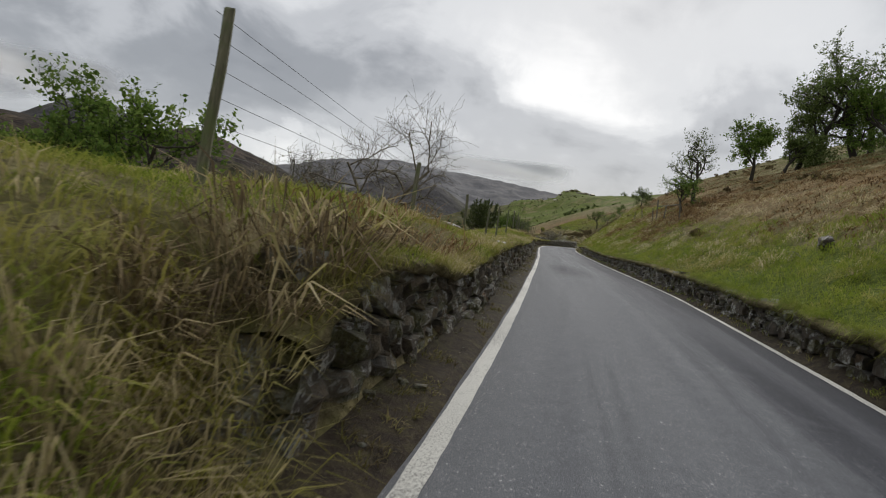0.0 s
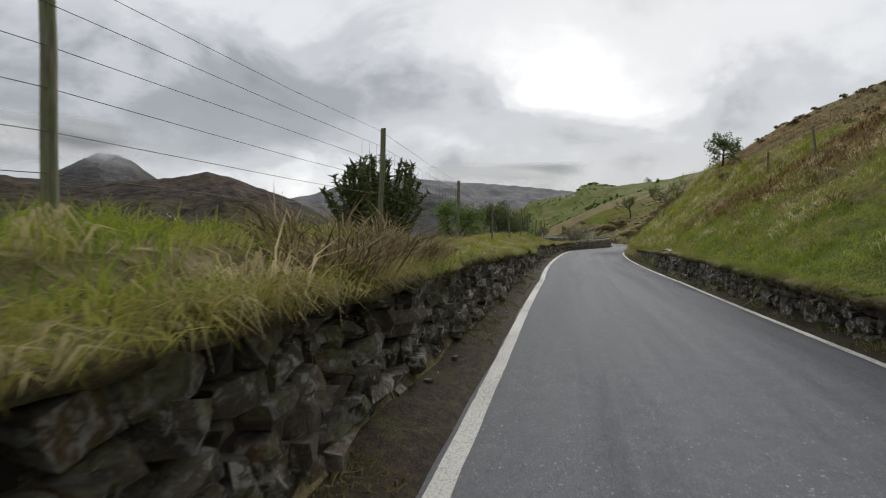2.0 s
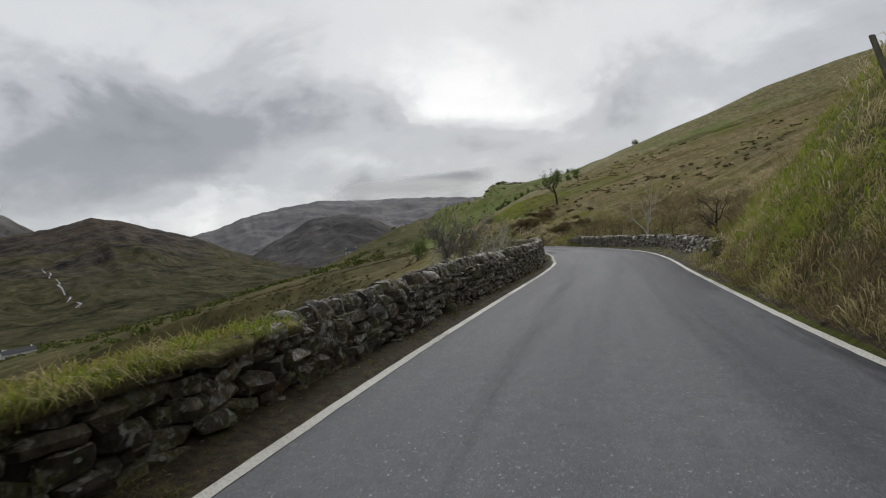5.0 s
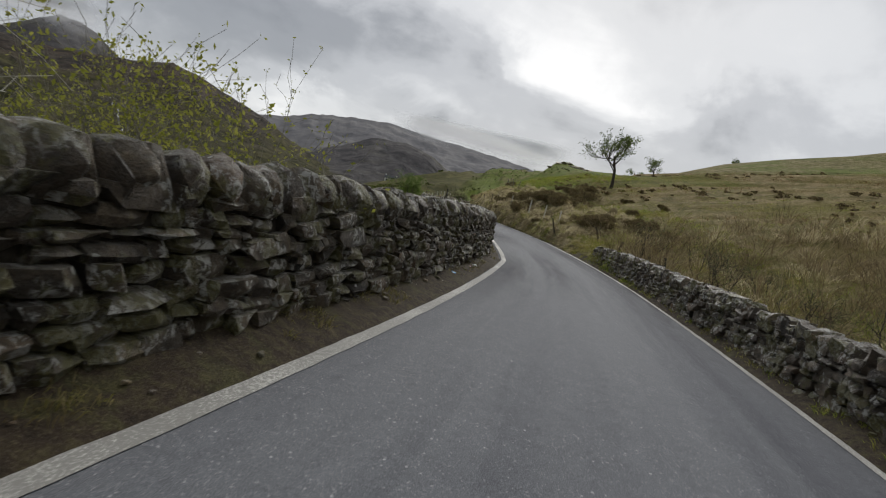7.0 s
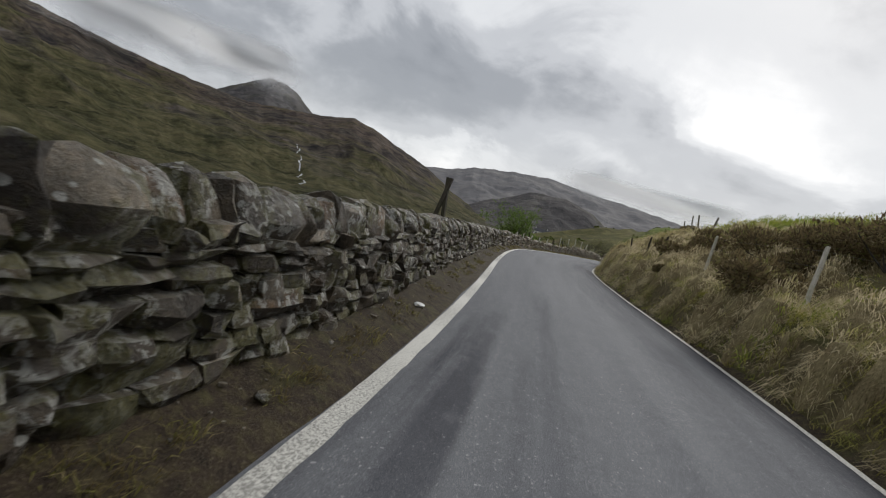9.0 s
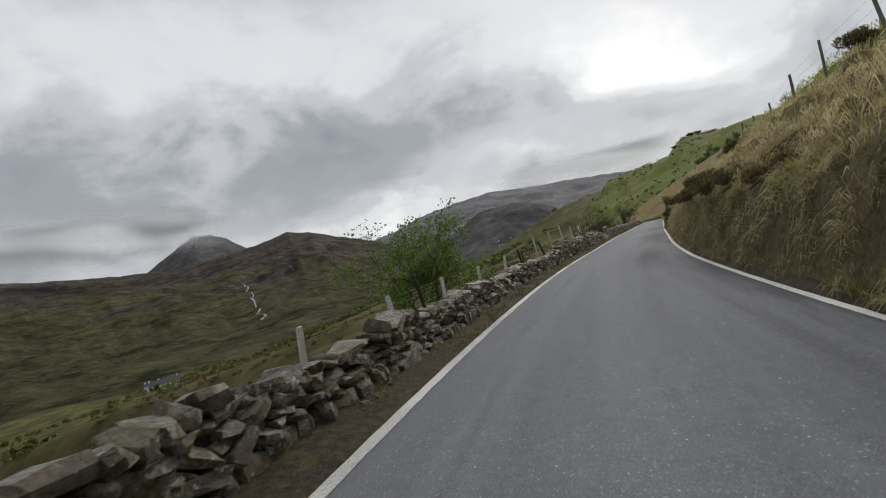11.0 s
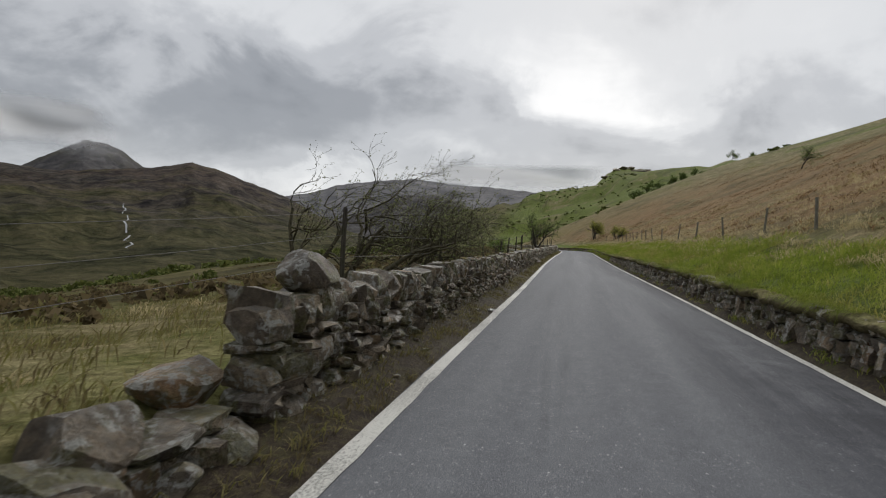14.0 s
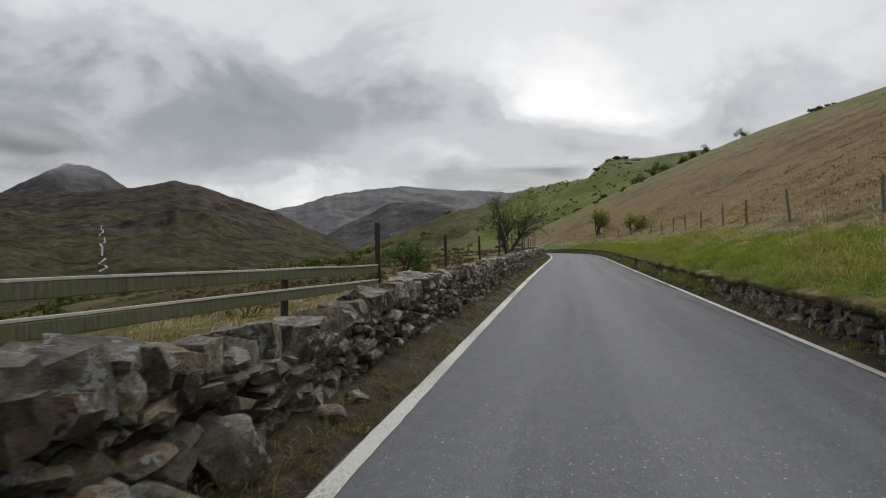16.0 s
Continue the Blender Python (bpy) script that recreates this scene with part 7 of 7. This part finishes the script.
COPES = {m.name: [boulder_mesh(300 + k, m, 2) for k in range(8)] for m in (STONE_WET,)}
COPE_V = [np.array([v.co for v in m.vertices]) for m in COPES[STONE_WET.name]]
COPE_F = [np.array([p.vertices[:] for p in m.polygons]) for m in COPES[STONE_WET.name]]


def stone_wall(label, side, s0, s1, q_face, height, stretch, seed, depth=0.42, course=(0.09, 0.22), length=(0.18, 0.5), coping=0.0, batter=0.06, tilt=6.0, stone=STONE, proud=0.032, fit=1.0):
    """Stones in uneven courses over an earth core; those along a stretch of the plan are single pieces, the rest one mesh."""
    r = np.random.default_rng(seed)
    s = np.arange(s0, s1, 0.03)
    cols = []
    for dq, dz in ((0.16, -0.3), (0.16, -0.20), (depth - 0.13, -0.20), (depth - 0.13, -0.3)):
        q = q_face(s) + dq
        x, y = at(s, edge_l(s) - q if side < 0 else edge_r(s) + q)
        cols.append(np.stack([x, y, road_z(s) + (height(s) + dz if dz > -0.25 else -0.1)], -1))
    V = np.stack(cols, 1)
    n = len(s)
    F = grid_faces(n, 4)
    caps = np.array([[0, 1, 2, 3], [4 * n - 4, 4 * n - 1, 4 * n - 2, 4 * n - 3]])
    wall = mesh_object("dry_stone_wall", V.reshape(-1, 3), np.concatenate([F, caps]), CORE)
    tagged(wall, label, "stone wall", "dry stone walls")
    total = (s1 - s0) * 17.6
    singles, joined = 0, {"stones": [], "coping_stones": []}

    def put(u, q, z, size, rx, ry, rz, worn=False):
        nonlocal singles
        sc = s0 + u / 17.6
        h = float(np.interp(sc, ss, _h))
        x, y = at(sc, edge_l(sc) - q if side < 0 else edge_r(sc) + q)
        kinds, sv, sf = (COPES[stone.name], COPE_V, COPE_F) if worn and depth > 0.42 else (ROCK_SETS[stone.name], ROCK_V, ROCK_F)
        k = r.integers(0, len(kinds))
        m = pose(float(x), float(y), float(road_z(sc)) + z, rx, ry, math.degrees(h) + 90 + rz) @ Matrix.Diagonal((*size, 1))
        if stretch[0] <= sc <= stretch[1] and singles < 300:
            ob = new("coping_stone" if worn else "stone", kinds[k])
            ob.parent = wall
            ob.matrix_local = m
            singles += 1
        else:
            M = np.array(m)
            joined["coping_stones" if worn else "stones"].append((sv[k] @ M[:3, :3].T + M[:3, 3], sf[k]))

    z = -0.03
    first = True
    while z < 1.6:
        ch = r.uniform(*course) * (1.25 if first else 1.0)
        first = False
        u = r.uniform(-0.3, 0)
        while u < total:
            ln = r.uniform(*length)
            tall = 1.0
            if r.uniform() < 0.10:
                ln, tall = ln * r.uniform(1.1, 1.5), r.uniform(1.2, 1.6)
            elif r.uniform() < 0.2:
                ln *= 0.55
            sc = s0 + (u + ln / 2) / 17.6
            top = float(height(sc)) - coping
            wav = 0.04 * math.sin(u * 0.9 + seed) + 0.03 * math.sin(u * 2.7)
            if z + ch * 0.5 + wav < top:
                q = float(q_face(sc)) + depth / 2 + batter * (z / 1.0) + r.normal(0, proud)
                put(u + ln / 2, q, z + wav + ch / 2 * tall, (ln * r.uniform(0.94, 1.08) * fit, depth * (1 + r.uniform(-4, 4) * proud), ch * r.uniform(0.95, 1.15) * tall * fit), r.normal(0, tilt * 0.6), r.normal(0, tilt), r.normal(0, tilt))
            u += ln
        z += ch
    if coping:
        u = 0.0
        while u < total:
            ln = 0.10 + 0.34 * r.uniform() ** 1.6 if depth > 0.42 else r.uniform(0.12, 0.38)
            sc = s0 + u / 17.6
            hh = coping * (r.uniform(0.92, 1.08) if depth > 0.42 else r.uniform(0.55, 1.2)) + 0.14
            q = float(q_face(sc)) + depth / 2 + batter
            put(u + ln / 2, q, float(height(sc)) - coping + hh / 2 - 0.16, (ln * (1.32 if depth > 0.42 else 1.05), depth * r.uniform(0.95, 1.12), hh * (1.02 if depth > 0.42 else 0.95)), r.normal(0, 5), r.normal(0, 6 if depth > 0.42 else 13), r.normal(0, 5 if depth > 0.42 else 14), True)
            u += ln
    for name, heap in joined.items():
        if heap:
            start = np.cumsum([0] + [len(v) for v, _ in heap])
            st = mesh_object(name, np.concatenate([v for v, _ in heap]), np.concatenate([f + o for (_, f), o in zip(heap, start)]), stone, wall, smooth=True)
            st.data.set_sharp_from_angle(angle=radians(30))
            tagged(st, kind="stuff")
    return wall


flat = lambda v: (lambda s: v + 0.0 * np.asarray(s, float))
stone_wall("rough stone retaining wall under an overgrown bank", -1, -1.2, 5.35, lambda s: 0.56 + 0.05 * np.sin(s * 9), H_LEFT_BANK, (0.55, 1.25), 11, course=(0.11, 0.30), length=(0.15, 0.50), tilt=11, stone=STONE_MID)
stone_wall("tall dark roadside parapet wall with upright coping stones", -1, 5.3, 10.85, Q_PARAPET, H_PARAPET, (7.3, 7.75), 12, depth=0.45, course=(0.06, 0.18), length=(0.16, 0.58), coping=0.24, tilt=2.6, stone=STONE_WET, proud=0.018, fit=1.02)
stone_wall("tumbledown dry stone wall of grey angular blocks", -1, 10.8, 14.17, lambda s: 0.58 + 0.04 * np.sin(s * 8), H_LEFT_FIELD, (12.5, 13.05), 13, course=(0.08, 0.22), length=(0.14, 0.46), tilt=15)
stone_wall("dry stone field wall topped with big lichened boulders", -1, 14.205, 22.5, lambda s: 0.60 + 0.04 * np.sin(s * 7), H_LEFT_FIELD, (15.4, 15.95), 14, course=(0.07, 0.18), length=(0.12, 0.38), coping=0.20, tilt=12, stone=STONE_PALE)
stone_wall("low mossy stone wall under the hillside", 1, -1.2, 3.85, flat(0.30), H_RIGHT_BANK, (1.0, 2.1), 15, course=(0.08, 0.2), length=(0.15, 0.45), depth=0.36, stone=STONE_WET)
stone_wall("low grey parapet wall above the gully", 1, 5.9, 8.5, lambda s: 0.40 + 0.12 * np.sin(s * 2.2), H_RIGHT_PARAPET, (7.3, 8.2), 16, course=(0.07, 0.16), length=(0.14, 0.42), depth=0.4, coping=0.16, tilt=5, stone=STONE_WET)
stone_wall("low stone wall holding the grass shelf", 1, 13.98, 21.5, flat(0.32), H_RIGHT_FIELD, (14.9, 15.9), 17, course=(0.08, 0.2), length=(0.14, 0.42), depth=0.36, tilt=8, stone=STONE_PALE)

# boulders tumbled from the walls
BOULDERS = [boulder_mesh(200 + k, STONE) for k in range(6)]
BOULDERS_PALE = [boulder_mesh(220 + k, STONE_PALE) for k in range(4)]
for i, (s_, q_, a_, b_, c_) in enumerate(((14.17, 0.72, .62, .5, .26), (14.18, 1.05, .5, .42, .36), (14.13, 0.95, .55, .5, .34), (14.09, 1.2, .5, .5, .32), (14.14, 0.58, .3, .24, .2), (14.10, 0.75, .36, .3, .24), (14.05, 0.95, .5, .4, .3), (14.0, 0.8, .42, .4, .3), (16.13, 0.55, .55, .45, .3), (16.17, 0.62, .5, .4, .42), (16.10, 0.75, .8, .5, .4),
                                              (16.24, 0.5, .28, .22, .15), (16.27, 0.45, .2, .2, .12), (12.98, 1.35, .45, .4, .4), (13.03, 1.2, .4, .4, .3))):
    ob = new("boulder", BOULDERS[i % 6])
    x, y = at(s_, edge_l(s_) - q_)
    zb = float(road_z(s_)) + (float(surface_z(x, y)[0]) - float(road_z(s_)) if q_ > 0.9 else 0.02)
    ob.matrix_local = pose(float(x), float(y), zb + c_ * 0.42, 12 * math.sin(i * 3), 14 * math.sin(i * 5 + 1), i * 47) @ Matrix.Diagonal((a_, b_, c_, 1))
    tagged(ob, "tumbled grey boulder at the foot of the wall", "boulder", "tumbled boulders")
cap = new("boulder", BOULDERS[2])
x, y = at(14.255, edge_l(14.255) - 0.84)
cap.matrix_local = pose(float(x), float(y), float(road_z(14.255)) + 1.06, 4, 6, 84) @ Matrix.Diagonal((0.62, 0.46, 0.32, 1))
tagged(cap, "big lichened boulder on the broken wall end", "boulder")
for i, (x, y, a_, b_, c_) in enumerate(((-0.35, -276.2, 1.2, 0.7, 0.35), (-1.4, -266.2, 1.5, 0.8, 0.3), (8.4, -265.2, 0.5, 0.4, 0.35), (7.9, -264.6, 0.35, 0.3, 0.25))):
    ob = new("boulder", BOULDERS_PALE[i % 4])
    ob.matrix_local = pose(x, y, float(surface_z(x, y)[0]) + c_ * 0.35, 4, 5, 80 + i * 15) @ Matrix.Diagonal((a_, b_, c_, 1))
    tagged(ob, "pale lichened boulder half sunk in the grass", "boulder", "hillside boulders")

# loose chips and small stones along the gutters
rc = np.random.default_rng(31)
for side_, n_, q0_, q1_ in ((-1, 1000, 0.24, 0.6), (1, 400, 0.14, 0.4)):
    sc_ = rc.uniform(-0.4, 20.0, n_)
    qc_ = q0_ + (q1_ - q0_) * rc.uniform(0, 1, n_) ** 0.7
    xc_, yc_ = at(sc_, edge_l(sc_) - qc_ if side_ < 0 else edge_r(sc_) + qc_)
    zc_ = road_z(sc_) + np.interp(qc_, [0.1, 0.25, 0.42, 0.62], [-0.02, 0.03, 0.05, 0.10] if side_ < 0 else [-0.02, 0.06, 0.15, 0.22])
    cv, cf = [], []
    for i in range(n_):
        size = 0.015 + 0.07 * rc.uniform() ** 5
        a_ = rc.uniform(0, 6.28)
        rot = np.array([[math.cos(a_), -math.sin(a_), 0], [math.sin(a_), math.cos(a_), 0], [0, 0, 1]])
        k = rc.integers(0, 18)
        cv.append((ROCK_V[k] * size * np.array([1.4, 1.0, 0.7])) @ rot.T + np.array([xc_[i], yc_[i], zc_[i] + size * 0.15]))
        cf.append(ROCK_F[k] + i * len(ROCK_V[k]))
    tagged(mesh_object("gutter_stones", np.concatenate(cv), np.concatenate(cf), STONE), "small fallen stones and chips along the road edge", "stones", kind="stuff")
for i, (s_, q_, a_, b_, c_) in enumerate(((12.36, 0.42, .34, .26, .16), (12.30, 0.36, .26, .2, .12))):
    ob = new("boulder", BOULDERS[(i + 3) % 6])
    x, y = at(s_, edge_r(s_) + q_)
    ob.matrix_local = pose(float(x), float(y), float(surface_z(x, y)[0]) + c_ * 0.28, 9 * math.sin(i * 3), 8 * math.sin(i * 5 + 1), i * 47) @ Matrix.Diagonal((a_, b_, c_, 1))
    tagged(ob, "grey stone fallen at the foot of the bank", "boulder", "bank boulders")
for i in range(9):
    ob = new("crag", BOULDERS[i % 6])
    x, y = 22 + 4.6 * i, 372 + 9 * math.sin(i * 2.1)
    ob.matrix_local = pose(x, y, float(surface_z(x, y)[0]) + 0.4, 4 * math.sin(i), 5 * math.cos(i * 2), i * 31) @ Matrix.Diagonal((8.5, 5.0, 2.4 + 0.8 * math.sin(i * 1.7), 1))
    tagged(ob, "grey crag on the lip of the far hill", "crag", "crags on the far hill")
